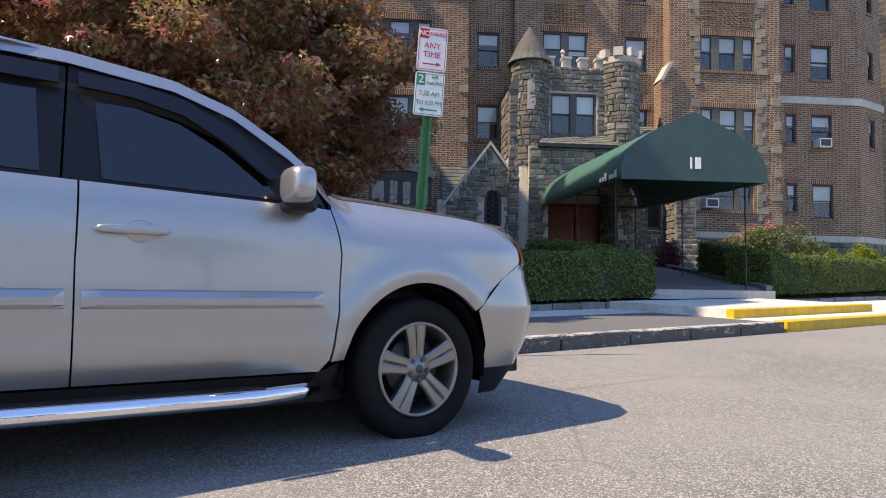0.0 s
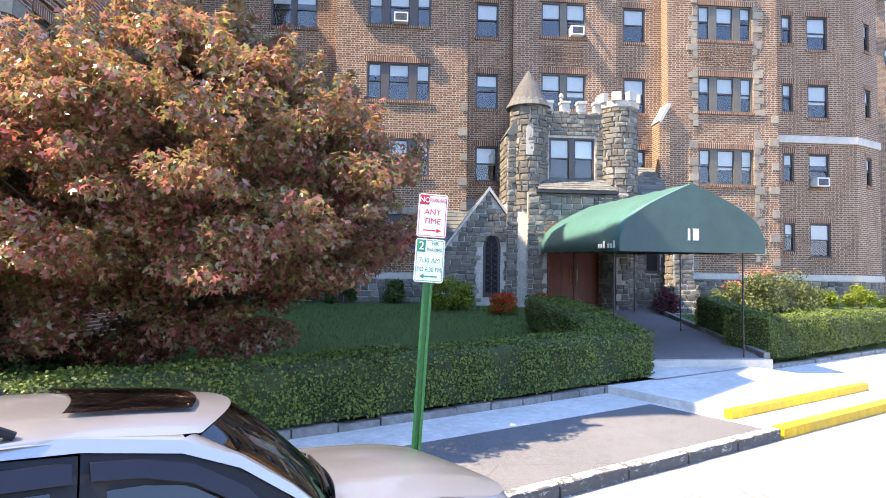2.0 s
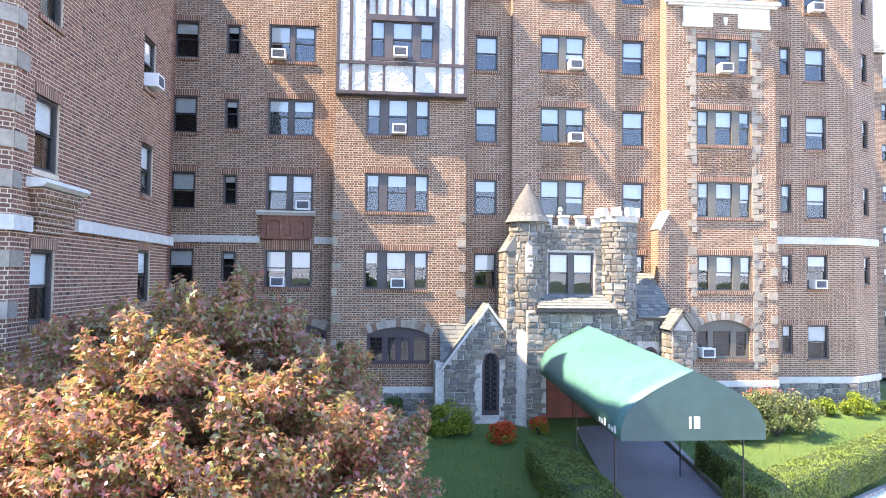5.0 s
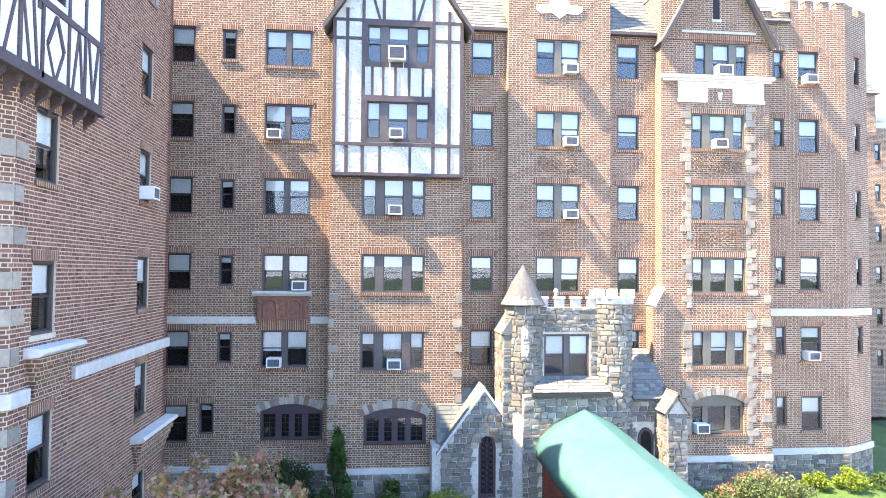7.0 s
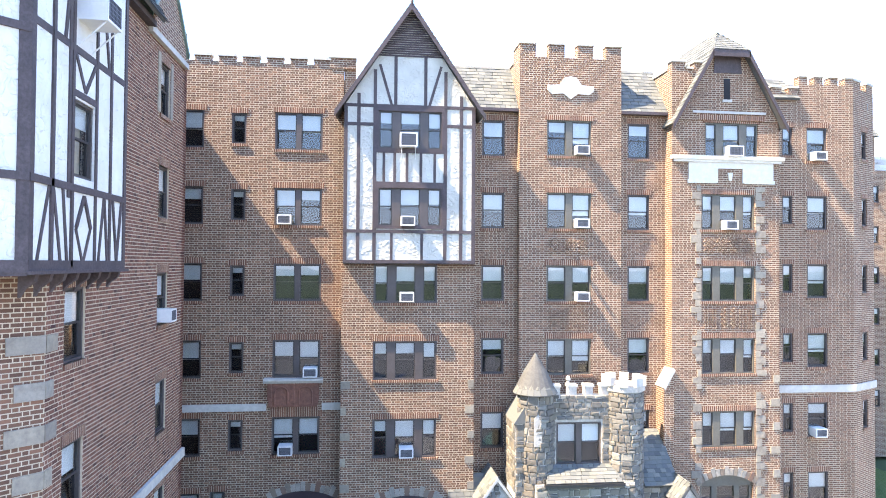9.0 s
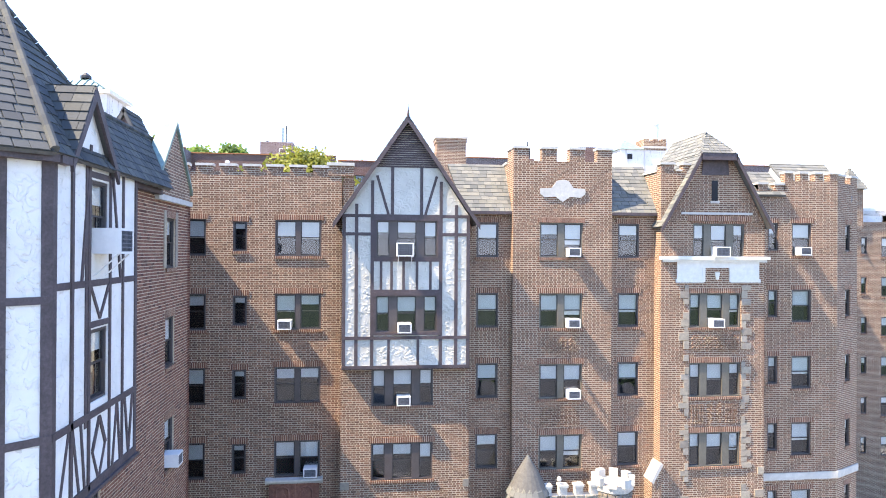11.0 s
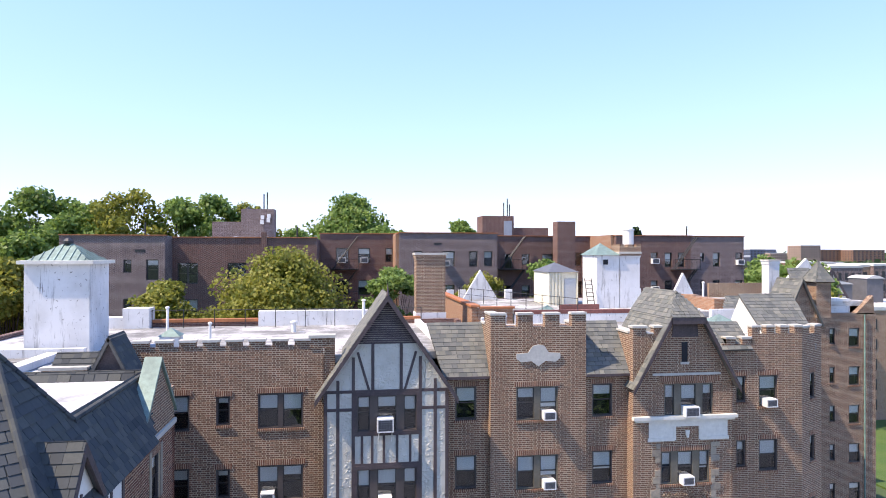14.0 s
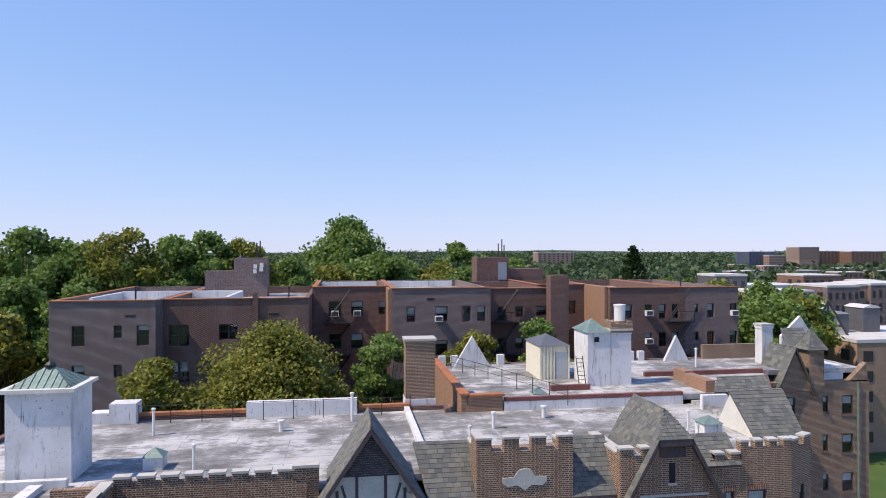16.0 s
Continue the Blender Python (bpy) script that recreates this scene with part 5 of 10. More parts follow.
for m, bars in ((OW, [((TW0 + 0.07, TZ0), (TW0 + 0.07, TZ1), 0.16), ((0.12, TZ0 + 1.3), (0.12, TZ1), 0.10), ((0.26, TZ0 + 1.3), (0.26, TZ1), 0.10), ((1.31, TZ0), (1.31, TZ1), 0.10), ((2.05, TZ0), (2.05, 20.05), 0.10), ((TW1 - 0.06, TZ0), (TW1 - 0.06, TZ1), 0.13),
                       ((TW0, TZ0 + 0.09), (TW1, TZ0 + 0.09), 0.2), ((TW0, 15.22), (TW1, 15.22), 0.13), ((TW0, 17.75), (TW1, 17.75), 0.13), ((0.26, 19.85), (1.31, 19.85), 0.12), ((0.26, 16.95), (1.31, 16.95), 0.12),
                       ((0.32, 17.7), (0.78, 17.05), 0.08), ((1.25, 17.7), (0.78, 17.05), 0.08), ((0.3, 20.4), (-0.1, 17.8), 0.08), ((1.3, 20.5), (1.9, 17.8), 0.08),
                       ((0.45, 14.5), (0.78, 15.1), 0.08), ((0.78, 15.1), (1.1, 14.5), 0.08), ((0.45, 14.5), (0.78, 13.85), 0.08), ((0.78, 13.85), (1.1, 14.5), 0.08), ((0.1, 13.9), (-0.1, 15.2), 0.08), ((1.5, 13.9), (1.75, 15.2), 0.08), ((1.95, 13.9), (1.75, 15.2), 0.08), ((2.2, 15.2), (2.45, 13.9), 0.08), ((2.7, 15.2), (2.45, 13.9), 0.08), ((0.26, 13.8), (0.26, 15.2), 0.09), ((-0.52, TZ0), (-0.52, TZ1), 0.10), ((-0.98, 13.9), (-0.58, 15.2), 0.08), ((-0.46, 15.2), (-0.15, 13.9), 0.08)]),
                (OC, [((-0.08, TZ0), (-0.08, TZ1), 0.18), ((-0.75, TZ0), (-0.75, TZ1), 0.13), ((-1.5, TZ0), (-1.5, TZ1), 0.13), ((-3.5, TZ0), (-3.5, TZ1), 0.16), ((-3.6, TZ0 + 0.09), (0, TZ0 + 0.09), 0.2), ((-3.6, 17.55), (0, 17.55), 0.13), ((-3.6, 15.22), (0, 15.22), 0.13), ((-1.5, 17.6), (-2.2, 19.9), 0.12), ((-0.8, 13.9), (-1.4, 15.1), 0.09)])):
    for a, b, w in bars:
        bar(m, a, b, w, 0.04)
for u0, u1, z0, z1 in ((-0.67, -0.2, 15.3, 17.45), (-0.67, -0.2, 17.65, 19.8), (-1.42, -0.83, 15.3, 17.45), (-1.42, -0.83, 17.65, 19.8), (-3.4, -2.3, 15.3, 17.4), (-3.4, -2.4, 17.7, 19.8)):
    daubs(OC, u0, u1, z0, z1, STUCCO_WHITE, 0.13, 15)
mb = MB()
for k in range(8):
    u = -0.94 + k * 0.52
    mb.extrude([LW @ Vector(p) for p in ((u, 0.02, 13.7), (u, -0.26, 13.7), (u, -0.22, 13.56), (u, -0.06, 13.44), (u, 0.02, 13.3))], (0, 0.12, 0))
pieces("bracket", mb, TIMBER, HOUSE, "carved timber bracket")
mb = MB()
mb.box(-1.3, 3.0, -0.36, 0.3, 13.68, 13.74, LW)
mb.box(-3.6, 0.0, -0.02, 1.2, 13.66, 13.72, OC)
part("oriel_soffit", mb, TIMBER, HOUSE)

# roofs of the wing
ex = -5.62
PYR = (-7.62, 13.7, 23.15)
c0 = Vector((ex, 11.34, 20.0))
c1 = OC @ Vector((-3.6, -0.14, 20.0))
slate_roof([(c1.x, c1.y, 20.0), (c0.x, c0.y, 20.0), PYR], 0.235, 0.30, parts=150, dark=True)
slate_roof([(ex, 11.34, 20.0), (ex, 18.1, 20.0), (ex - 0.95, 20.2, 21.5), (ex - 0.93, 14.85, 21.47), PYR], 0.235, 0.30, parts=200, dark=True)
slate_roof([(c1.x - 8, c1.y, 20.0), (c1.x, c1.y, 20.0), PYR, (PYR[0] - 3, PYR[1], PYR[2])], 0.235, 0.30, dark=True)
mb = MB()
for i in range(16):
    a, b = Vector((c0.x, c0.y, 20.05)), Vector((PYR[0], PYR[1], PYR[2] + 0.04))
    mb.tube([a.lerp(b, i / 16), a.lerp(b, (i + 0.96) / 16) + Vector((0, 0, 0.012))], 0.075, 8)
pieces("hip_cap", mb, SLATE_SHADED, HOUSE)
mb = MB()
mb.ring([(0.10, PYR[2] - 0.1), (0.06, PYR[2] + 0.05), (0.012, PYR[2] + 0.32)], PYR[:2], 8)
part("finial", mb, TIMBER, HOUSE)
for s, uu in ((-1, -0.86), (1, 1.38)):
    e = OW @ Vector((uu, -0.16, 19.95))
    a = OW @ Vector((0.15, -0.16, 21.47))
    back = Vector((-1.4, 0, 0))
    pts = [e + back, e, a, a + back] if s < 0 else [e, e + back, a + back, a]
    slate_roof([tuple(p) for p in pts], 0.235, 0.30, parts=12, dark=True)
    brd = MB()
    brd.extrude([a + Vector((0.01, 0, 0.02)), e + Vector((0.01, 0, 0.02)), e + Vector((0.01, 0, -0.2)), a + Vector((0.01, 0, -0.26))], (-0.06, 0, 0))
    part("bargeboard", brd, TIMBER, HOUSE)
mb = MB()
mb.box(1.95, 5.25, -0.2, 0.05, 19.86, 20.0, LW)
mb.box(-3.7, 0.05, -0.18, 0.02, 19.86, 20.0, OC)
mb.box(TW0, -0.86, -0.16, 0.02, 19.86, 20.0, OW)
pieces("eaves_board", mb, TIMBER, HOUSE)
# white coated valley, slate ridge and small dormer behind the slopes
mb = MB()
mb.box(-17, ex - 0.97, 14.9, 20.3, 20.9, 21.36)
WHITE_VALLEY = plain("white_roof_paint", (0.60, 0.60, 0.59), 0.8, grain=7, vary=0.3, bump=0.3, dirt=(0.10, 0.10, 0.095))
part("roof_valley", mb, WHITE_VALLEY, HOUSE, "white coated roof valley")
slate_roof([(-10.1, 20.2, 21.32), (-6.5, 20.2, 21.32), (-6.5, 20.42, 21.6), (-10.1, 20.42, 21.6)], 0.3, 0.3, parts=30, dark=True)
slate_roof([(-6.5, 20.66, 21.32), (-10.1, 20.66, 21.32), (-10.1, 20.42, 21.6), (-6.5, 20.42, 21.6)], 0.3, 0.3, parts=30, dark=True)
# caps along the hip and the top of the dark slope
mb = MB()
for a, b in (((PYR[0], PYR[1], PYR[2] + 0.03), (ex - 0.93, 14.85, 21.5)), ((ex - 0.93, 14.85, 21.5), (ex - 0.95, 20.2, 21.53))):
    a, b = Vector(a), Vector(b)
    k = max(2, round((b - a).length / 0.3))
    for i in range(k):
        mb.tube([a.lerp(b, i / k), a.lerp(b, (i + 0.97) / k) + Vector((0, 0, 0.012))], 0.075, 8)
pieces("ridge_cap", mb, SLATE_SHADED, HOUSE)
slate_roof([(-9.9, 21.5, 21.0), (-7.3, 21.5, 21.0), (-8.1, 22.5, 21.9), (-9.9, 22.5, 21.9)], 0.22, 0.3, parts=20, dark=True)
mb = MB()
mb.extrude([(-8.2, 20.75, 20.9), (-7.2, 20.75, 20.9), (-7.2, 20.75, 21.5), (-7.7, 20.75, 22.5), (-8.2, 20.75, 21.5)], (0, 1.2, 0))
part("small_dormer", mb, TIMBER, HOUSE, "small dark roof dormer")
slate_roof([(-7.1, 20.6, 21.4), (-7.1, 22.1, 21.4), (-7.7, 22.1, 22.62), (-7.7, 20.6, 22.62)], 0.2, 0.28, parts=20, dark=True)
slate_roof([(-8.3, 22.1, 21.4), (-8.3, 20.6, 21.4), (-7.7, 20.6, 22.62), (-7.7, 22.1, 22.62)], 0.2, 0.28, parts=20, dark=True)
mb = MB()
mb.box(-9.1, -8.76, 21.85, 26.38, 0.6, 20.95)
mb.box(-9.1, -8.76, 24.6, 26.38, 20.953, 21.5)
mb.box(-10.1, -8.76, 21.8, 22.1, 20.953, 21.45)
pieces("wall_court_side", mb, BRICK, HOUSE, "brick side wall of the court")
mb = MB()
mb.box(-9.16, -8.70, 24.5, 26.38, 21.503, 21.61)
mb.box(-9.16, -8.70, 22.15, 24.5, 20.953, 21.06)
mb.box(-10.15, -8.70, 21.74, 22.15, 21.453, 21.55)
pieces("coping", mb, LIMESTONE, HOUSE)
# brick gablet over the far windows of the wing
mb = MB()
mb.extrude([LW @ Vector(p) for p in ((5.3, -0.05, 19.9), (8.6, -0.05, 19.9), (8.6, -0.05, 20.3), (6.95, -0.05, 22.0), (5.3, -0.05, 20.3))], (-0.3, 0, 0))
part("gablet", mb, BRICK, HOUSE)
mb = MB()
for a, b in (((5.15, 20.25), (6.95, 22.12)), ((6.95, 22.12), (8.75, 20.25))):
    mb.extrude([LW @ Vector((p[0], -0.12, p[1])) for p in (a, b)] + [LW @ Vector((p[0], -0.12, p[1] - 0.14)) for p in (b, a)], (-0.5, 0, 0))
part("gablet_coping", mb, COPPER, HOUSE, "green copper coping")
mb = MB()
mb.box(5.2, 8.7, -0.12, 0.02, 19.75, 19.9, LW)
part("cornice", mb, LIMESTONE, HOUSE)
quoin(LW, 6.02, 6.24, 17.9, 19.5)
quoin(LW, 7.18, 7.4, 17.9, 19.5)

# ---- arched ground-floor windows ----
PURPLE = plain("purple_brown_joinery", (0.055, 0.036, 0.045), 0.5, grain=14, vary=0.25)
LEAD = plain("leaded_glazing", (0.012, 0.012, 0.014), 0.5, grain=22, vary=0.4, spec=0.15)
VOUSSOIR = pieces_material("rough_arch_stone", [(0.30, 0.28, 0.24), (0.40, 0.36, 0.30), (0.25, 0.20, 0.15), (0.22, 0.12, 0.08)], 0.9, 9, 0.6, 0.02)


def arc(u0, u1, zs, rise, n=12):
    """Points of a segmental arch from u0 to u1, springing at zs."""
    w = (u1 - u0) / 2
    r = (w * w + rise * rise) / (2 * rise)
    cu, cz = (u0 + u1) / 2, zs + rise - r
    a = math.asin(w / r)
    return [(cu + r * math.sin(-a + 2 * a * i / n), cz + r * math.cos(-a + 2 * a * i / n)) for i in range(n + 1)], (cu, cz, r, a)


def arched(m, hole, lights, rise=0.28, kind="lead"):
    u0, u1, z0, z1 = hole
    pts, (cu, cz, r, a) = arc(u0, u1, z1 - rise, rise)
    mb = MB()
    mb.extrude([m @ Vector((u, 0.003, z)) for u, z in [(u0, z1), *pts, (u1, z1)]], m.to_3x3() @ Vector((0, 0.25, 0)))
    part("spandrel", mb, BRICK, HOUSE)
    nv = 15
    for i in range(nv):
        b0, b1 = -a * 1.08 + 2.16 * a * i / nv, -a * 1.08 + 2.16 * a * (i + 0.93) / nv
        out = r + (0.34 if i % 3 == 1 else 0.26) + R.uniform(0, 0.04)
        mb = MB()
        mb.extrude([m @ Vector((cu + q * math.sin(t), -0.02 - R.random() * 0.02, cz + q * math.cos(t))) for q, t in ((r, b0), (out, b0), (out, b1), (r, b1))], m.to_3x3() @ Vector((0, 0.05, 0)))
        part("voussoir", mb, VOUSSOIR, HOUSE)
    fr = MB()
    n = len(lights)
    w = (u1 - u0) / n
    fr.box(u0, u1, 0.1, 0.2, z0, z0 + 0.1, m)
    top = [(u0, z1 - rise - 0.12), *[(p[0], p[1]) for p in pts], (u1, z1 - rise - 0.12)]
    fr.extrude([m @ Vector((u, 0.1, z)) for u, z in top], m.to_3x3() @ Vector((0, 0.1, 0)))
    x = u0
    edges = [u0]
    tot = sum(lights)
    for s in lights:
        x += (u1 - u0) * s / tot
        edges.append(x)
    for e in edges:
        fr.box(max(u0, e - 0.11), min(u1, e + 0.11), 0.1, 0.2, z0 + 0.1, z1 - rise - 0.1, m)
    w = part("window", fr, PURPLE if kind == "lead" else FRAME_OLIVE, HOUSE, "segmental arched window with wooden mullions")
    for i in range(n):
        a0, a1 = edges[i] + 0.11, edges[i + 1] - 0.11
        pb = MB()
        pb.poly([m @ Vector(p) for p in ((a0, 0.15, z0 + 0.08), (a1, 0.15, z0 + 0.08), (a1, 0.15, z1 - rise - 0.1), (a0, 0.15, z1 - rise - 0.1))])
        part("pane", pb, GLASS, w, uv=False, fix=False).visible_shadow = False
        lb_ = MB()
        if kind == "lead":
            for k in range(1, 5):
                zz = z0 + 0.1 + (z1 - rise - z0 - 0.2) * k / 5
                lb_.box(a0, a1, 0.14, 0.16, zz - 0.008, zz + 0.008, m)
            lb_.box((a0 + a1) / 2 - 0.008, (a0 + a1) / 2 + 0.008, 0.14, 0.16, z0 + 0.1, z1 - rise - 0.1, m)
        else:
            zz = (z0 + z1 - rise) / 2
            lb_.box(a0, a1, 0.13, 0.17, zz - 0.025, zz + 0.025, m)
        part("glazing_bars", lb_, SASH, w)
    # solid near-black box in place of the unlit room
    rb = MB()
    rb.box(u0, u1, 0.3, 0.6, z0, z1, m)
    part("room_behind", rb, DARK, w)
    sill(m, u0, u1, z0)


arched(AB, ARCH_B, (1.15, 0.85, 0.85, 1.15))
arched(C, ARCH_C, (1.15, 0.85, 0.85, 1.15))
arched(G, ARCH_G, (0.75, 1.1, 0.75), 0.34, "sash")

# ---- stone entrance: gabled porch, two towers, arch ----
STONE_SHAPES = []
for k in range(7):
    b = MB()
    n0 = 0
    jit = lambda s=0.10: R.uniform(-s, s)
    pts = [(-0.5 + jit(), 0, -0.5 + jit()), (0.5 + jit(), 0, -0.5 + jit()), (0.5 + jit(), 0, 0.5 + jit()), (-0.5 + jit(), 0, 0.5 + jit())]
    fr_ = [(p[0] * 0.86, -1 + jit(0.25), p[2] * 0.84) for p in pts]
    b.v = pts + fr_ + [(jit(), -1.15 + jit(0.2), jit())]
    b.f = [(0, 1, 5, 4), (1, 2, 6, 5), (2, 3, 7, 6), (3, 0, 4, 7), (4, 5, 8), (5, 6, 8), (6, 7, 8), (7, 4, 8)]
    STONE_SHAPES.append(b)
STONE_MESHES = [b.mesh("stone", STONE, uv=False) for b in STONE_SHAPES]
STONE_COUNT = [0]


def stonework(place, u0, u1, z0, z1, parent, inside=None, parts=0, row=(0.13, 0.27), wide=(0.15, 0.42), proud=0.04, gap=0.014):
    """Random coursed stones over a stretch u0..u1, z0..z1. place(u, z) gives the point, the outward way and the way along."""
    mb = MB()
    made = 0
    z = z0
    while z < z1 - 0.05:
        h = min(R.uniform(*row), z1 - z)
        if z1 - z - h < 0.08:
            h = z1 - z
        u = u0
        while u < u1 - 0.02:
            w = min(R.uniform(*wide), u1 - u)
            if u1 - u - w < 0.1:
                w = u1 - u
            hh = h
            cells = [(u, w, z, h)]
            if h > 0.24 and R.random() < 0.25:
                cells = [(u, w, z, h * 0.5), (u, w, z + h * 0.5, h * 0.5)]
            for cu, cw, cz, ch in cells:
                um, zm = cu + cw / 2, cz + ch / 2
                if inside is None or inside(um, zm, cw, ch):
                    p, out, along = place(um, zm)
                    sh = R.randrange(7)
                    d = proud * R.uniform(0.6, 1.5)
                    m = Matrix(((along.x * (cw - gap), -out.x * d, 0, p.x), (along.y * (cw - gap), -out.y * d, 0, p.y), (0, 0, ch - gap, p.z), (0, 0, 0, 1)))
                    if made < parts:
                        ob = new("stone", STONE_MESHES[sh])
                        ob.parent = parent
                        ob.matrix_basis = m
                        made += 1
                    else:
                        n0 = len(mb.v)
                        mb.v.extend(tuple(m @ Vector(q)) for q in STONE_SHAPES[sh].v)
                        mb.f.extend(tuple(n0 + i for i in f) for f in STONE_SHAPES[sh].f)
            u += w
        z += h
    if mb.f:
        part("stonework", mb, STONE_J, parent, "rough grey and buff fieldstones", uv=False, kind="stuff")


def flat_place(m):
    out, along = m.to_3x3() @ Vector((0, -1, 0)), m.to_3x3() @ Vector((1, 0, 0))
    return lambda u, z: (m @ Vector((u, 0, z)), out, along)


def round_place(cx, cy, r):
    def f(u, z):
        a = u / r
        out = Vector((math.cos(a), math.sin(a), 0))
        return Vector((cx, cy, z)) + out * r, out, Vector((-out.y, out.x, 0))
    return f


# porch gable
PG = facing(24.62)
P0, P1, PA, PZ = 2.72, 5.72, 4.30, 6.0
SL = 1.36


def in_gable(u, z, w, h):
    top = PZ - abs(u - PA) * SL - 0.05
    if z + h / 2 > top:
        return False
    if abs(u - 4.42) < 0.38 + w * 0.3 and z < 3.95:
        return False
    return not (z >= 3.95 and math.hypot(u - 4.42, z - 3.95) < 0.40 + h * 0.3)


mb = MB()
hl = [(4.10, 2.15), *[(4.42 - 0.32 * math.cos(math.pi * i / 8), 3.95 + 0.5 * math.sin(math.pi * i / 8)) for i in range(9)], (4.74, 2.15)]
outer = [(P0, 1.2), (4.10, 1.2), (4.10, 2.15), *hl[1:-1], (4.74, 2.15), (4.74, 1.2), (P1, 1.2), (P1, PZ - (P1 - PA) * SL), (PA, PZ), (P0, PZ - (PA - P0) * SL)]
mb.extrude([PG @ Vector((u, 0, z)) for u, z in outer], (0, 0.3, 0))
mb.box(4.10, 4.74, 0.01, 0.3, 1.2, 2.15, PG)
porch = part("porch_gable", mb, STONE_BED, HOUSE, "fieldstone porch gable with a lancet window")
stonework(flat_place(PG), P0, P1, 1.3, PZ, porch, in_gable, parts=120)
for i in range(9):
    t0, t1 = math.pi * i / 9, math.pi * (i + 0.93) / 9
    mb = MB()
    mb.extrude([PG @ Vector((4.42 - q * math.cos(t), -0.035, 3.95 + q * 1.3 * math.sin(t))) for q, t in ((0.36, t0), (0.62, t0), (0.62, t1), (0.36, t1))], (0, 0.06, 0))
    part("voussoir", mb, VOUSSOIR, porch)
mb = MB()
fr_pts = [(u, z) for u, z in hl]
mb.extrude([PG @ Vector((4.42 + (u - 4.42) * 1.08, 0.05, 3.95 + (z - 3.95) * 1.06)) for u, z in fr_pts], (0, 0.03, 0))
lw_ = part("lancet_frame", mb, PURPLE, porch)
mb = MB()
mb.extrude([PG @ Vector((4.42 + (u - 4.42) * 0.68, 0.035, 3.9 + (z - 3.9) * 0.9)) for u, z in fr_pts], (0, 0.02, 0))
part("lancet_glass", mb, LEAD, porch, "dark leaded glass")
mb = MB()
for k in range(9):
    z0 = 2.3 + k * 0.2
    for a, b in ((-0.2, 0.2), (0.2, -0.2)):
        mb.tube([PG @ Vector((4.42 + a, 0.03, z0)), PG @ Vector((4.42 + b, 0.03, z0 + 0.3))], 0.008, 5)
mb.tube([PG @ Vector((4.42, 0.028, 2.25)), PG @ Vector((4.42, 0.028, 4.3))], 0.014, 5)
part("lead_cames", mb, PURPLE, porch, "lattice of lead", kind="stuff")
mb = MB()
for s, x1 in ((-1, P0 - 0.15), (1, P1 + 0.12)):
    z1 = PZ - abs(x1 - PA) * SL
    mb.extrude([(PA, 24.49, PZ + 0.16), (x1, 24.49, z1 + 0.16), (x1, 24.49, z1 + 0.02), (PA, 24.49, PZ + 0.01)], (0, 0.13, 0))
part("gable_coping", mb, LIMESTONE, porch, "pale stone coping")
zl_, zr_ = PZ - (PA - P0 + 0.15) * SL + 0.12, PZ - (P1 + 0.12 - PA) * SL + 0.12
slate_roof([(P0 - 0.15, 26.4, zl_), (P0 - 0.15, 24.52, zl_), (PA, 24.52, PZ + 0.12), (PA, 26.4, PZ + 0.12)], 0.17, 0.24)
slate_roof([(P1 + 0.12, 24.52, zr_), (P1 + 0.12, 26.4, zr_), (PA, 26.4, PZ + 0.12), (PA, 24.52, PZ + 0.12)], 0.17, 0.24)
slate_roof([(2.62, 24.95, 3.75), (4.6, 24.95, 3.75), (4.6, 25.95, 5.85), (2.62, 25.95, 5.85)], 0.17, 0.24)
mb = MB()
wall(mb, frame_at(P0, 24.62, 90), 0, 1.9, 1.2, 4.0)
side = part("porch_side", mb, STONE_BED, HOUSE)
stonework(flat_place(frame_at(P0, 26.0, -90)), 0, 1.3, 1.3, 3.9, side)

# left tower with a slated cone
T1 = (5.78, 24.9)
mb = MB()
mb.ring([(0.64, 1.2), (0.64, 9.15), (0.6, 9.2)], T1, 20)
tower = part("tower", mb, STONE_BED, HOUSE, "round fieldstone turret with a slated cone")
stonework(round_place(*T1, 0.64), math.pi * 0.64, 2.05 * math.pi * 0.64, 5.3, 9.1, tower, parts=60)
mb = MB()
mb.ring([(0.80, 9.12), (0.80, 9.18), (0.42, 9.95), (0.0, 10.62)], T1, 20, cap=False)
cone = part("cone", mb, ROOF_UNDER, HOUSE)
sm = MB()
for k in range(7):
    z0c = 9.14 + k * 0.2
    rr = 0.83 * (1 - k * 0.2 / 1.5)
    r2 = 0.83 * (1 - (k + 1.15) * 0.2 / 1.5)
    nn = max(6, int(20 * (1 - k / 9)))
    for i in range(nn):
        a0_, a1_ = 2 * math.pi * (i + 0.03 + 0.5 * (k % 2)) / nn, 2 * math.pi * (i + 0.97 + 0.5 * (k % 2)) / nn
        q0 = [(T1[0] + rr * math.cos(t), T1[1] + rr * math.sin(t), z0c + 0.015) for t in (a0_, a1_)]
        q1 = [(T1[0] + max(0.0, r2) * math.cos(t), T1[1] + max(0.0, r2) * math.sin(t), z0c + 0.23) for t in (a1_, a0_)]
        sm.extrude(q0 + q1, (0, 0, -0.02))
part("slates", sm, SLATE_J, cone, uv=False, kind="stuff")
mb = MB()
mb.box(4.95, 5.6, 24.5, 26.2, 1.2, 8.1)
butt = part("tower_buttress", mb, STONE_BED, HOUSE)
stonework(flat_place(facing(24.5)), 4.95, 5.45, 1.4, 8.05, butt)
stonework(flat_place(frame_at(4.95, 26.2, -90)), 0, 1.7, 5.6, 8.05, butt)
mb = MB()
mb.extrude([(4.88, 24.44, 8.08), (5.5, 24.44, 9.05), (5.5, 24.44, 8.08)], (0, 1.7, 0))
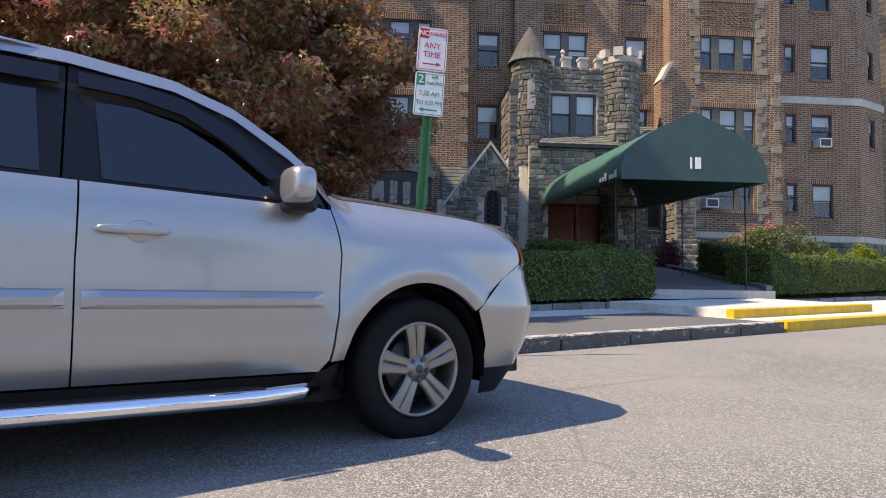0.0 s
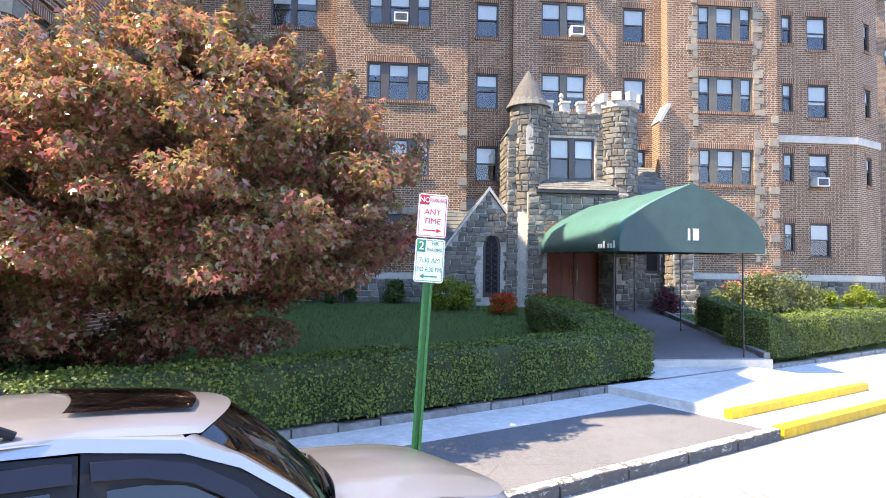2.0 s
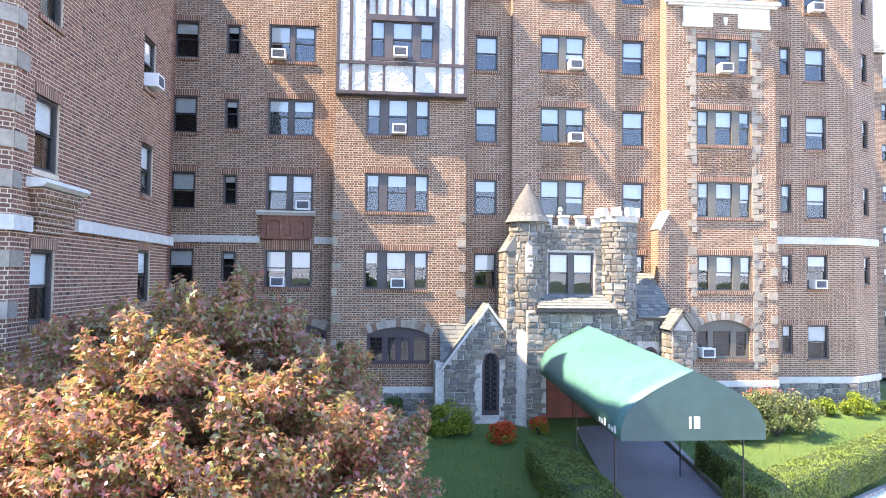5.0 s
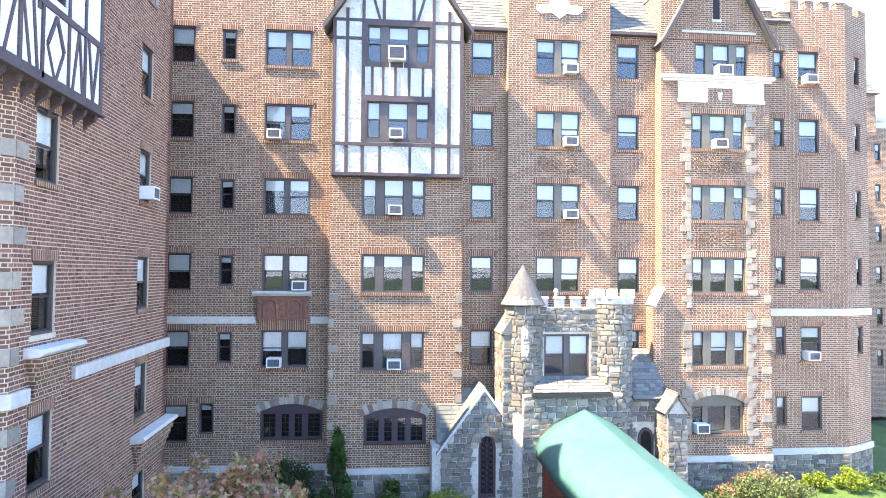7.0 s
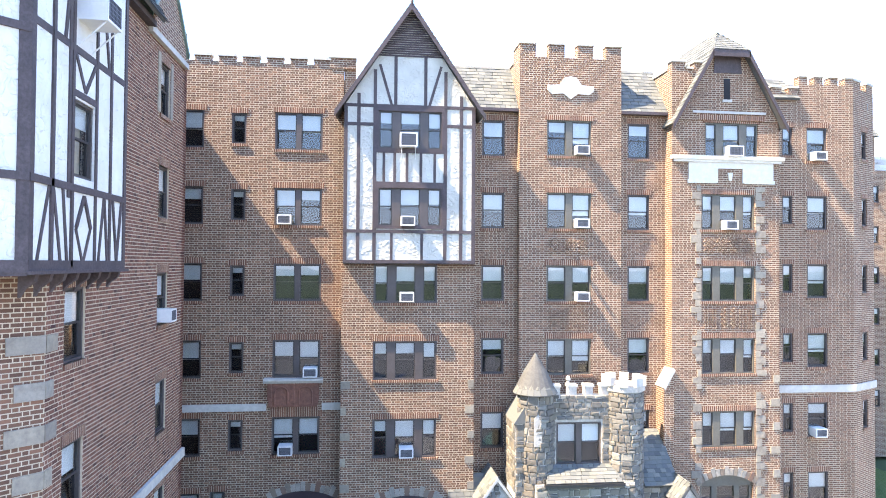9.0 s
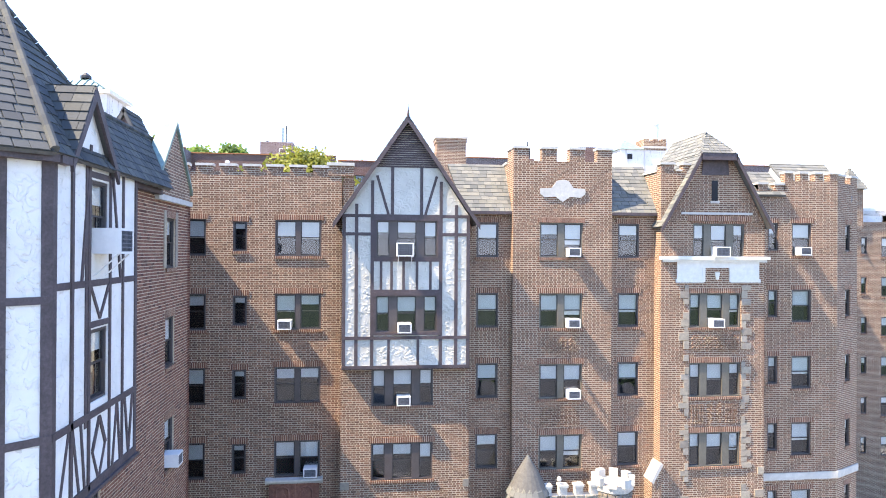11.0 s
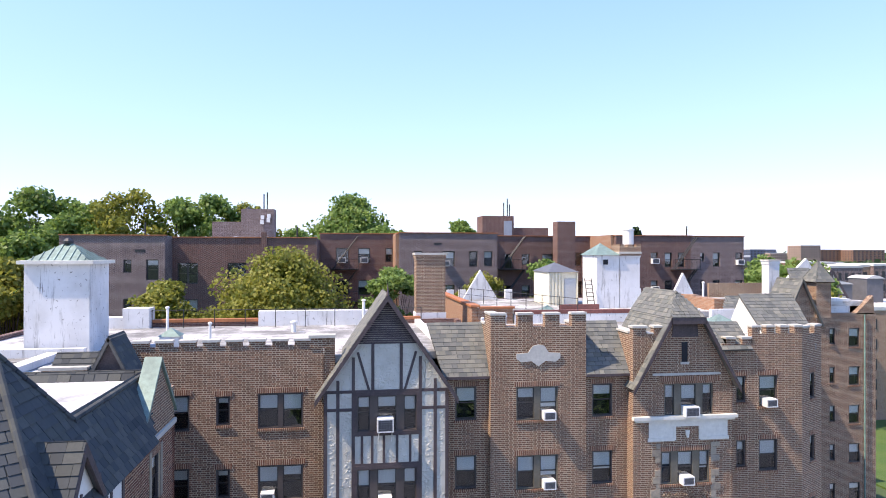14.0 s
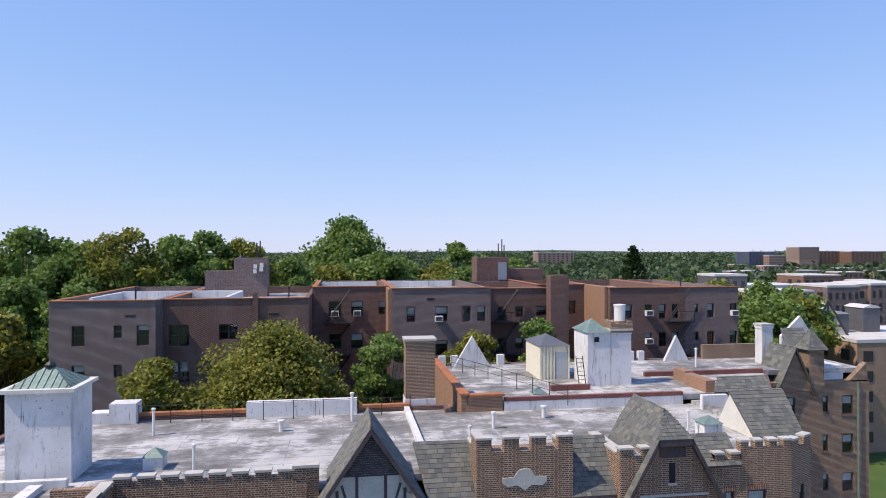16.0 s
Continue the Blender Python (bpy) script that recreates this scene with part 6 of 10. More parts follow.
part("buttress_cap", mb, SLATE_J, HOUSE, uv=False)
mb = MB()
mb.extrude([facing(24.2) @ Vector((5.72 + 0.14 * math.cos(t) * (1 if t <= math.pi else 1), 0.02, 8.25 + 0.2 * math.sin(t))) for t in [math.pi * i / 6 for i in range(7)]] + [Vector((5.58, 24.22, 7.3)), Vector((5.86, 24.22, 7.3))], (0, 0.1, 0))
part("turret_slit", mb, STONE_BED, HOUSE, "blind slit in the turret")

# right tower
T2 = (9.2, 24.92)
mb = MB()
mb.ring([(0.70, 1.2), (0.70, 9.15), (0.78, 9.2), (0.78, 9.42)], T2, 8, math.pi / 8)
tower2 = part("tower", mb, STONE_BED, HOUSE, "octagonal fieldstone turret with battlements")
stonework(round_place(*T2, 0.68), math.pi * 0.68, 2.05 * math.pi * 0.68, 1.4, 9.15, tower2, parts=80)
mb = MB()
for i in range(8):
    a = math.pi / 8 + i * math.pi / 4
    m = Matrix.Translation((T2[0], T2[1], 0)) @ Matrix.Rotation(a, 4, "Z")
    mb.box(0.6, 0.82, -0.17, 0.17, 9.4, 9.72, m)
pieces("merlon", mb, LIMESTONE, HOUSE)

# wall between the towers, with its window
CW = facing(24.68)
bay = Bay("entrance_wall", CW, 6.2, 8.7, 5.6, 9.05, STONE_BED)
bay.win("porch", 6.52, 8.06, lint=False)
bay.build()
stonework(flat_place(CW), 6.3, 8.6, 8.15, 9.05, tower2)
stonework(flat_place(CW), 6.24, 6.5, 6.5, 8.15, tower2)
stonework(flat_place(CW), 8.27, 8.6, 6.5, 8.15, tower2)
mb, cp = MB(), MB()
battlement(mb, cp, CW, 6.35, 8.55, 9.05, 4, 0.3, 0.5, 0.3)
pieces("merlon", mb, STONE_BED, HOUSE)
pieces("merlon_cap", cp, LIMESTONE, HOUSE)
mb = MB()
mb.ring([(0.0, 9.45), (0.07, 9.48), (0.05, 9.56), (0.1, 9.62), (0.06, 9.72), (0.0, 9.76)], (7.0, 24.8), 8)
part("finial", mb, LIMESTONE, HOUSE)
slate_roof([(5.95, 24.0, 6.02), (8.85, 24.0, 6.02), (8.6, 24.66, 6.5), (6.3, 24.66, 6.5)], 0.16, 0.22)
mb = MB()
mb.box(5.92, 8.88, 23.92, 24.1, 5.9, 6.0)
part("gutter", mb, IRON, HOUSE)
# arch wall below
AW = facing(24.1)
ap, _g = arc(6.35, 8.85, 4.0, 0.72, 14)
mb = MB()
mb.extrude([AW @ Vector((u, 0, z)) for u, z in [(5.62, 1.2), (6.35, 1.2), *ap, (8.85, 1.2), (9.3, 1.2), (9.3, 5.95), (5.62, 5.95)]], (0, 0.35, 0))
archw_ = part("arch_wall", mb, STONE_BED, HOUSE, "fieldstone wall with a wide entrance arch")


def out_of_arch(u, z, w, h):
    if 6.35 - w * 0.4 < u < 8.85 + w * 0.4 and z < 4.0:
        return False
    return not (z >= 3.9 and math.hypot(u - _g[0], z - _g[1]) < _g[2] + 0.42)


stonework(flat_place(AW), 5.62, 9.3, 1.4, 5.9, archw_, out_of_arch, parts=30)
for i in range(19):
    t0, t1 = -_g[3] + 2 * _g[3] * i / 19, -_g[3] + 2 * _g[3] * (i + 0.92) / 19
    mb = MB()
    mb.extrude([AW @ Vector((_g[0] + q * math.sin(t), -0.03 - 0.02 * R.random(), _g[1] + q * math.cos(t))) for q, t in ((_g[2], t0), (_g[2] + 0.45, t0), (_g[2] + 0.45, t1), (_g[2], t1))], (0, 0.06, 0))
    part("voussoir", mb, VOUSSOIR, archw_)
DOORW = plain("red_brown_door_wood", (0.26, 0.05, 0.028), 0.45, grain=18, vary=0.35, bump=0.2)
BRASS = plain("brass", (0.62, 0.42, 0.14), 0.3, metal=1.0, vary=0.1)
mb = MB()
mb.box(5.9, 9.2, 25.35, 25.5, 1.5, 5.0)
back = part("vestibule_wall", mb, STONE_BED, HOUSE)
for dx in (6.62, 7.62):
    mb = MB()
    mb.box(dx, dx + 0.96, 25.22, 25.3, 1.92, 4.05)
    d = part("door", mb, DOORW, HOUSE, "red-brown panelled entrance door")
    for zz in (2.1, 3.0):
        for xx in (0.1, 0.52):
            mb = MB()
            mb.box(dx + xx, dx + xx + 0.34, 25.205, 25.218, zz, zz + 0.75)
            part("door_panel", mb, DOORW, d)
    mb = MB()
    hx = dx + (0.86 if dx < 7 else 0.1)
    mb.tube([(hx, 25.16, 2.75), (hx, 25.14, 3.0), (hx, 25.16, 3.25)], 0.018, 8)
    part("door_handle", mb, BRASS, d, "brass pull")

# low stone wing to the right with its slate roof, and the pier
slate_roof([(9.85, 24.45, 5.68), (11.2, 24.45, 5.68), (11.2, 26.3, 7.3), (9.85, 26.3, 7.3)], 0.18, 0.24)
LWG = facing(24.62)
mb = MB()
wall(mb, LWG, 9.6, 11.3, 1.2, 5.68)
lowing = part("low_wing", mb, STONE_BED, HOUSE)
stonework(flat_place(LWG), 9.8, 11.3, 1.4, 5.6, lowing, lambda u, z, w, h: not (9.98 < u < 10.75 and 3.0 < z < 4.85))
mb = MB()
mb.extrude([LWG @ Vector((10.36 + 0.3 * math.cos(t), -0.04, 4.2 + 0.42 * math.sin(t))) for t in [math.pi * i / 8 for i in range(9)]] + [LWG @ Vector((10.06, -0.04, 3.1)), LWG @ Vector((10.66, -0.04, 3.1))], (0, 0.05, 0))
part("lancet_frame", mb, PURPLE, lowing)
mb = MB()
mb.extrude([LWG @ Vector((10.36 + 0.2 * math.cos(t), -0.05, 4.2 + 0.3 * math.sin(t))) for t in [math.pi * i / 8 for i in range(9)]] + [LWG @ Vector((10.16, -0.05, 3.2)), LWG @ Vector((10.56, -0.05, 3.2))], (0, 0.03, 0))
part("lancet_glass", mb, LEAD, lowing, "leaded glass")
mb = MB()
mb.box(10.78, 11.55, 23.7, 24.7, 2.6, 5.35)
mb.extrude([(10.6, 23.3, 1.2), (11.75, 23.3, 1.2), (11.55, 23.7, 2.75), (10.78, 23.7, 2.75)], (0, 1.0, 0))
pier = part("pier", mb, STONE_BED, HOUSE, "stone pier with a slated cap")
stonework(flat_place(facing(23.7)), 10.8, 11.53, 2.7, 5.3, pier)
stonework(lambda u, z: (Vector((u, 23.3 + 0.4 * (z - 1.2) / 1.55, z)), Vector((0, -1, 0)), Vector((1, 0, 0))), 10.64, 11.7, 1.25, 2.7, pier)
stonework(lambda u, z: (Vector((10.6 + 0.18 * (z - 1.2) / 1.55, u, z)), Vector((-1, 0, 0)), Vector((0, -1, 0))), 23.45, 24.6, 1.25, 2.7, pier)
stonework(flat_place(frame_at(10.78, 24.7, -90)), 0, 1.0, 2.7, 5.3, pier)
for s in (-1, 1):
    e_ = 11.165 + s * 0.5
    pts = [(e_, 24.9, 5.3), (e_, 23.55, 5.3), (11.165, 23.55, 6.0), (11.165, 24.9, 6.0)]
    if s > 0:
        pts = [pts[1], pts[0], pts[3], pts[2]]
    slate_roof(pts, 0.18, 0.26)
mb = MB()
mb.extrude([(10.75, 23.66, 5.3), (11.58, 23.66, 5.3), (11.165, 23.66, 5.92)], (0, 1.0, 0))
part("pier_gable", mb, STONE_BED, HOUSE)
# stone plinths
for m, a, b, zt in ((AB, -9.5, -1.4, 2.8), (C, -1.4, 2.7, 2.8), (G, 11.8, 16.1, 2.95), (H, 16.1, 20.0, 2.95), (SPL, 0.0, 1.85, 2.95)):
    mb = MB()
    mb.box(a, b, -0.04, 0.1, 0.8, zt, m)
    pl = part("plinth", mb, STONE_BED, HOUSE, "grey fieldstone plinth")
    stonework(flat_place(m @ Matrix.Translation((0, -0.04, 0))), a + 0.02, b - 0.02, 1.0, zt - 0.02, pl)

# ---- the parked silver car ----
from mathutils.geometry import delaunay_2d_cdt


def car_paint(name, base):
    n = NT(name)
    vec = n.coord("Object")
    fl = n.noise(vec, 900, 2, 0.5)
    dust = n.noise(vec, 3.0, 5, 0.65)
    n.color(n.mix(n.math("MULTIPLY", dust, 0.3), base, tuple(x * 0.8 for x in base)))
    n.rough(n.ramp(dust, [(0.3, (0.30, 0.30, 0.30)), (0.7, (0.42, 0.42, 0.42))]))
    n.bump(fl, 0.02, 0.001)
    return n.set(Metallic=0.72, Coat_Weight=0.9, Coat_Roughness=0.06)


SILVER = car_paint("silver_car_paint", (0.40, 0.402, 0.405))
TRIM_B = plain("black_plastic_trim", (0.014, 0.014, 0.017), 0.45, grain=40, vary=0.25, spec=0.25)
VISOR = plain("smoked_visor", (0.012, 0.013, 0.022), 0.2, grain=3, vary=0.2, bump=0.0, spec=0.3)
RUBBER = plain("black_rubber", (0.009, 0.009, 0.010), 0.8, grain=30, vary=0.35, bump=0.2, spec=0.2)
ALLOY = plain("silver_alloy", (0.27, 0.26, 0.24), 0.38, metal=0.85, grain=20, vary=0.12, bump=0.05)
CHROME = plain("chrome", (0.82, 0.82, 0.84), 0.08, metal=1.0, grain=4, vary=0.05, bump=0.0)
BRAKE = plain("grey_brake_metal", (0.10, 0.10, 0.105), 0.5, metal=0.6)
LAMP = plain("clear_lamp_cover", (0.62, 0.62, 0.60), 0.08, grain=4, vary=0.1, bump=0.0)
AMBER = plain("amber_lamp", (0.75, 0.22, 0.03), 0.12, grain=4, vary=0.15, bump=0.0)
SEATS = plain("grey_cloth_seat", (0.10, 0.10, 0.105), 0.9, grain=40, vary=0.3)


def car_glass():
    n = NT("tinted_car_glass")
    gl, tr, fr, ms = n.node("BsdfGlossy"), n.node("BsdfTransparent"), n.node("Fresnel", IOR=1.5), n.node("MixShader")
    gl.inputs["Roughness"].default_value = 0.015
    tr.inputs[0].default_value = (0.05, 0.06, 0.095, 1)
    n.link(n.math("ADD", fr.outputs[0], 0.05), ms.inputs[0])
    n.link(tr.outputs[0], ms.inputs[1])
    n.link(gl.outputs[0], ms.inputs[2])
    n.link(ms.outputs[0], n.t.nodes["Material Output"].inputs[0])
    return n.mat


TINT = car_glass()
CAR_M = Matrix(((CU, -SU, 0, 0.873), (SU, CU, 0, 4.52), (0, 0, 1, -0.03), (0, 0, 0, 1)))
car = thing("suv", "silver sport utility vehicle parked at the kerb", "car", at=CAR_M)
HALF = 0.985
AX_R = -2.775
WR = 0.383


FRONT = [(0.2, 0.86), (0.36, 0.98), (0.50, 1.04), (0.62, 1.06), (0.74, 1.055), (0.82, 1.04), (0.93, 1.01), (1.0, 0.985), (1.06, 0.965), (1.12, 0.935), (1.19, 0.89), (1.23, 0.85), (1.4, 0.85)]
X_TURN = 0.40


def line_at(tab, q):
    for (a, x), (b, y) in zip(tab, tab[1:]):
        if q <= b:
            return x + (y - x) * max(0.0, (q - a) / (b - a))
    return tab[-1][1]


def side_y(X, Z, plan=True):
    """How far the body's side lies in from its widest line."""
    y = 0.0
    if plan and X > X_TURN:
        t = min(1.0, (X - X_TURN) / (line_at(FRONT, Z) - X_TURN))
        y += HALF * (1 - (1 - t ** 3.2) ** (1 / 3.2))
    if Z > 1.0:
        y += 0.035 * ((min(Z, 1.22) - 1.0) / 0.22) ** 2
    if Z > 1.2:
        y += (Z - 1.2) * 0.34 + 0.25 * max(0, Z - 1.62) ** 1.5
    if Z < 0.62:
        y += 0.07 * ((0.62 - Z) / 0.25) ** 1.6
    if X > -0.62 and Z > 1.02:
        y += 0.17 * min(1.6, ((Z - 1.02) / 0.24) ** 2) * min(1.0, (X + 0.62) / 0.25)
    for ax in (0.0, AX_R):
        r = math.hypot(X - ax, Z - WR)
        y -= 0.038 * math.exp(-((r - 0.52) / 0.075) ** 2)
    y += 0.012 * math.exp(-((Z - 0.60) / 0.05) ** 2)
    if X < -2.9:
        y += 0.10 * ((-2.9 - X) / 0.8) ** 2
    return y


def cdt_panel(outline, step=0.045, off=0.0, fold=0.03):
    """A body panel from its outline (X, Z), laid on the side's curve, with its edges folded in."""
    pts = [Vector(p) for p in outline]
    dense = []
    for i, p in enumerate(pts):
        q = pts[(i + 1) % len(pts)]
        k = max(1, int((q - p).length / step))
        dense += [p + (q - p) * j / k for j in range(k)]
    nb = len(dense)
    xs, zs = [p.x for p in dense], [p.y for p in dense]

    def inside(x, z):
        c = False
        for i in range(nb):
            a, b = dense[i], dense[(i + 1) % nb]
            if (a.y > z) != (b.y > z) and x < (b.x - a.x) * (z - a.y) / (b.y - a.y) + a.x:
                c = not c
        return c

    extra = []
    z = min(zs) + step * 0.5
    while z < max(zs):
        x = min(xs) + step * 0.5
        while x < max(xs):
            if inside(x, z) and min((Vector((x, z)) - d).length for d in dense) > step * 0.5:
                extra.append(Vector((x, z)))
            x += step
        z += step
    vs, _e, fs, *_r = delaunay_2d_cdt(dense + extra, [(i, (i + 1) % nb) for i in range(nb)], [], 1, 1e-5)
    mb = MB()
    mb.v = [(p.x, side_y(p.x, p.y) + off, p.y) for p in vs]
    mb.f = [tuple(f) for f in fs]
    n0 = len(mb.v)
    for p in dense:
        mb.v.append((p.x, side_y(p.x, p.y) + off, p.y))
        mb.v.append((p.x, side_y(p.x, p.y) + off + fold, p.y))
    for i in range(nb):
        j = (i + 1) % nb
        mb.f.append((n0 + 2 * i, n0 + 2 * j, n0 + 2 * j + 1, n0 + 2 * i + 1))
    return mb


def mirrored(mb):
    m = MB()
    m.v = [(x, 2 * HALF - y, z) for x, y, z in mb.v]
    m.f = [tuple(reversed(f)) for f in mb.f]
    return m


def both(name, mb, mat, parent=None, label="", smooth=True):
    a = part(name, mb, mat, parent or car, label, smooth=smooth, uv=False)
    part(name, mirrored(mb), mat, (parent if parent and parent is not a else None) or car, label, smooth=smooth, uv=False)
    return a


def arch_pts(ax, a0, a1, r=0.465, n=22):
    return [(ax + r * math.cos(radians(a0 + (a1 - a0) * i / n)), WR + r * math.sin(radians(a0 + (a1 - a0) * i / n))) for i in range(n + 1)]


G_ = 0.004
fender = [(-0.52, 1.205), (-0.475, 1.30), (-0.2, 1.285), (0.15, 1.262), (0.45, 1.232), (0.66, 1.205), (0.715, 1.12), (0.76, 1.0), (0.57, 0.89)] + arch_pts(0, 42, 171, n=26)[0:] + [(-0.535, 0.448), (-0.50, 0.70), (-0.488, 0.98)]
both("fender", cdt_panel(fender), SILVER, label="")
fdoor = [(-1.655, 0.40), (-0.585, 0.40), (-0.545, 0.46), (-0.508, 0.70), (-0.496, 0.98), (-0.53, 1.205), (-1.66, 1.235), (-1.665, 0.9)]
rdoor = [(-1.663, 0.40), (-1.672, 0.9), (-1.668, 1.235), (-2.70, 1.262), (-2.745, 1.1), (-2.70, 0.93)] + arch_pts(AX_R, 78, 18, n=14) + [(-2.30, 0.40)]
front_door = both("front_door", cdt_panel(fdoor), SILVER)
rear_door = both("rear_door", cdt_panel(rdoor), SILVER)
quarter = [(-2.708, 1.262), (-2.753, 1.1), (-2.708, 0.935)] + arch_pts(AX_R, 80, 176, n=18) + [(-3.55, 0.42), (-3.72, 0.5), (-3.74, 1.0), (-3.70, 1.27)]
both("quarter_panel", cdt_panel(quarter, 0.06), SILVER)
sills = [(-0.47, 0.44), (-0.60, 0.385), (-2.28, 0.385), (-2.30, 0.28), (-0.55, 0.28), (-0.46, 0.34)]
both("sill", cdt_panel(sills, 0.06, 0.03), TRIM_B)


def rail_line(off):
    """The roof rail's line, lowered by off."""
    return [(-0.50, 1.285 - off), (-0.56, 1.345 - off), (-0.74, 1.505 - off), (-1.0, 1.675 - off), (-1.27, 1.772 - off), (-1.7, 1.825 - off), (-2.3, 1.835 - off), (-3.0, 1.815 - off), (-3.5, 1.76 - off)]


both("roof_rail", cdt_panel(rail_line(0.0) + [(-3.66, 1.28), (-3.5, 1.28), *reversed(rail_line(0.058)[:-1]), (-0.52, 1.21), (-0.492, 1.21)], 0.04), SILVER, label="silver pillar and roof edge")
frame_o = rail_line(0.064)
both("door_frame", cdt_panel([(-0.545, 1.215)] + frame_o[1:6] + [(-1.72, 1.24)], 0.05, 0.02), TRIM_B)
both("rear_frame", cdt_panel([(-1.73, 1.24), (-1.71, 1.752), *frame_o[6:], (-3.5, 1.285)], 0.06, 0.02), TRIM_B)
gl_f = [(-0.80, 1.232), (-1.575, 1.252), (-1.60, 1.60), (-1.45, 1.60), (-1.27, 1.575), (-1.08, 1.50), (-0.92, 1.385)]
gl_r = [(-1.80, 1.262), (-1.82, 1.62), (-2.62, 1.62), (-2.60, 1.28)]
gl_q = [(-2.72, 1.29), (-2.72, 1.61), (-3.3, 1.58), (-3.38, 1.30)]
for o in (gl_f, gl_r, gl_q):
    both("side_window", cdt_panel(o, 0.06, 0.014, 0.004), TINT, label="dark tinted side window")
visor = [(-0.80, 1.335), (-0.98, 1.535), (-1.22, 1.668), (-1.45, 1.715), (-1.665, 1.725), (-1.668, 1.655), (-1.45, 1.64), (-1.24, 1.59), (-1.04, 1.475), (-0.86, 1.325)]
both("window_visor", cdt_panel(visor, 0.05, -0.028, 0.03), VISOR, label="smoked rain visor")
both("window_visor", cdt_panel([(-1.74, 1.655), (-1.74, 1.735), (-2.6, 1.74), (-2.6, 1.66)], 0.06, -0.028, 0.03), VISOR, label="smoked rain visor")
both("mirror_foot", cdt_panel([(-0.56, 1.225), (-0.63, 1.33), (-0.79, 1.24)], 0.05, 0.004), TRIM_B)
# moulding strips on the doors
def moulding(x0, x1, z0=0.712, z1=0.795):
    """A proud strip with a sloping upper face and rounded ends."""
    mb = MB()
    prof = [(0.005, z0), (-0.022, z0 + 0.006), (-0.030, z0 + 0.018), (-0.031, z0 + 0.048), (-0.012, z1 - 0.008), (0.005, z1)]
    n = 16
    for i in range(n + 1):
        X = x0 + (x1 - x0) * i / n
        k = 0.25 if i in (0, n) else 1.0
        for o, Z in prof:
            mb.v.append((X, side_y(X, Z) + o * k, Z))
    m = len(prof)
    for i in range(n):
        for k in range(m - 1):
            mb.f.append((i * m + k, i * m + k + 1, (i + 1) * m + k + 1, (i + 1) * m + k))
    mb.f += [tuple(range(m)), tuple(n * m + k for k in range(m))]
    return mb


both("moulding", moulding(-1.64, -0.585), SILVER, smooth=False)
both("moulding", moulding(-2.35, -1.70), SILVER, smooth=False)


def superbox(c, h, p=4.0, nu=20, nv=12):
    """A rounded box: centre, half sizes, squareness."""
    mb = MB()

    def sp(x, e):
        return math.copysign(abs(x) ** e, x)
    e = 2.0 / p
    for j in range(nv + 1):
        v = -math.pi / 2 + math.pi * j / nv
        for i in range(nu):
            u = 2 * math.pi * i / nu
            mb.v.append((c[0] + h[0] * sp(math.cos(v), e) * sp(math.cos(u), e), c[1] + h[1] * sp(math.cos(v), e) * sp(math.sin(u), e), c[2] + h[2] * sp(math.sin(v), e)))
    for j in range(nv):
        for i in range(nu):
            k = (i + 1) % nu
            mb.f.append((j * nu + i, j * nu + k, (j + 1) * nu + k, (j + 1) * nu + i))
    return mb


mir = superbox((-0.785, -0.12, 1.285), (0.062, 0.115, 0.085), 3.6)
mh = both("wing_mirror", mir, SILVER, label="silver wing mirror housing")
both("mirror_base", superbox((-0.74, -0.02, 1.20), (0.075, 0.11, 0.035), 3.0), TRIM_B)
for hx in (-1.46, -2.52):
    both("door_handle", superbox((hx, -0.035, 1.04), (0.145, 0.018, 0.019), 3.5), SILVER, label="silver pull handle")
    both("handle_cup", superbox((hx + 0.03, 0.012, 1.035), (0.062, 0.022, 0.05), 2.4), SILVER, label="rounded handle recess")

# front end: bumper and headlamps round the nose
LEV = [(0.30, 0.47), (0.36, 0.468), (0.50, 0.452), (0.62, 0.402), (0.695, 0.358), (0.74, 0.402), (0.82, 0.493), (0.89, 0.572), (0.935, 0.66)]
LAMPS = [(0.935, 0.668), (1.0, 0.765), (1.06, 0.745), (1.12, 0.72), (1.19, 0.672), (1.215, 0.64)]


def nose(levels, a0, a1, n=48, out=0.0):
    """Body round the front. levels: (height, where the side piece ends); a0 to a1: share of the sweep, 0 to pi."""
    mb = MB()
    e = 2 / 3.2
    for Z, xs in levels:
        xf = line_at(FRONT, Z)
        yin = side_y(X_TURN, Z, False) if xs < 0.55 else side_y(xs, Z, False)
        s0 = max(0.0, (xs - X_TURN) / (xf - X_TURN))
        t0 = math.asin(min(1.0, s0 ** (1 / e)))
        for i in range(n + 1):
            t = t0 + (math.pi - 2 * t0) * (a0 + (a1 - a0) * i / n) / math.pi
            X = X_TURN + (xf - X_TURN + out) * abs(math.sin(t)) ** e if xs > X_TURN or 0 < i < n else xs
            Y = HALF - (HALF - yin + out) * math.copysign(abs(math.cos(t)) ** e, math.cos(t))
            mb.v.append((X, Y, Z))
    m = n + 1
    for k in range(len(levels) - 1):
        for i in range(n):
            mb.f.append((k * m + i, k * m + i + 1, (k + 1) * m + i + 1, (k + 1) * m + i))
    return mb


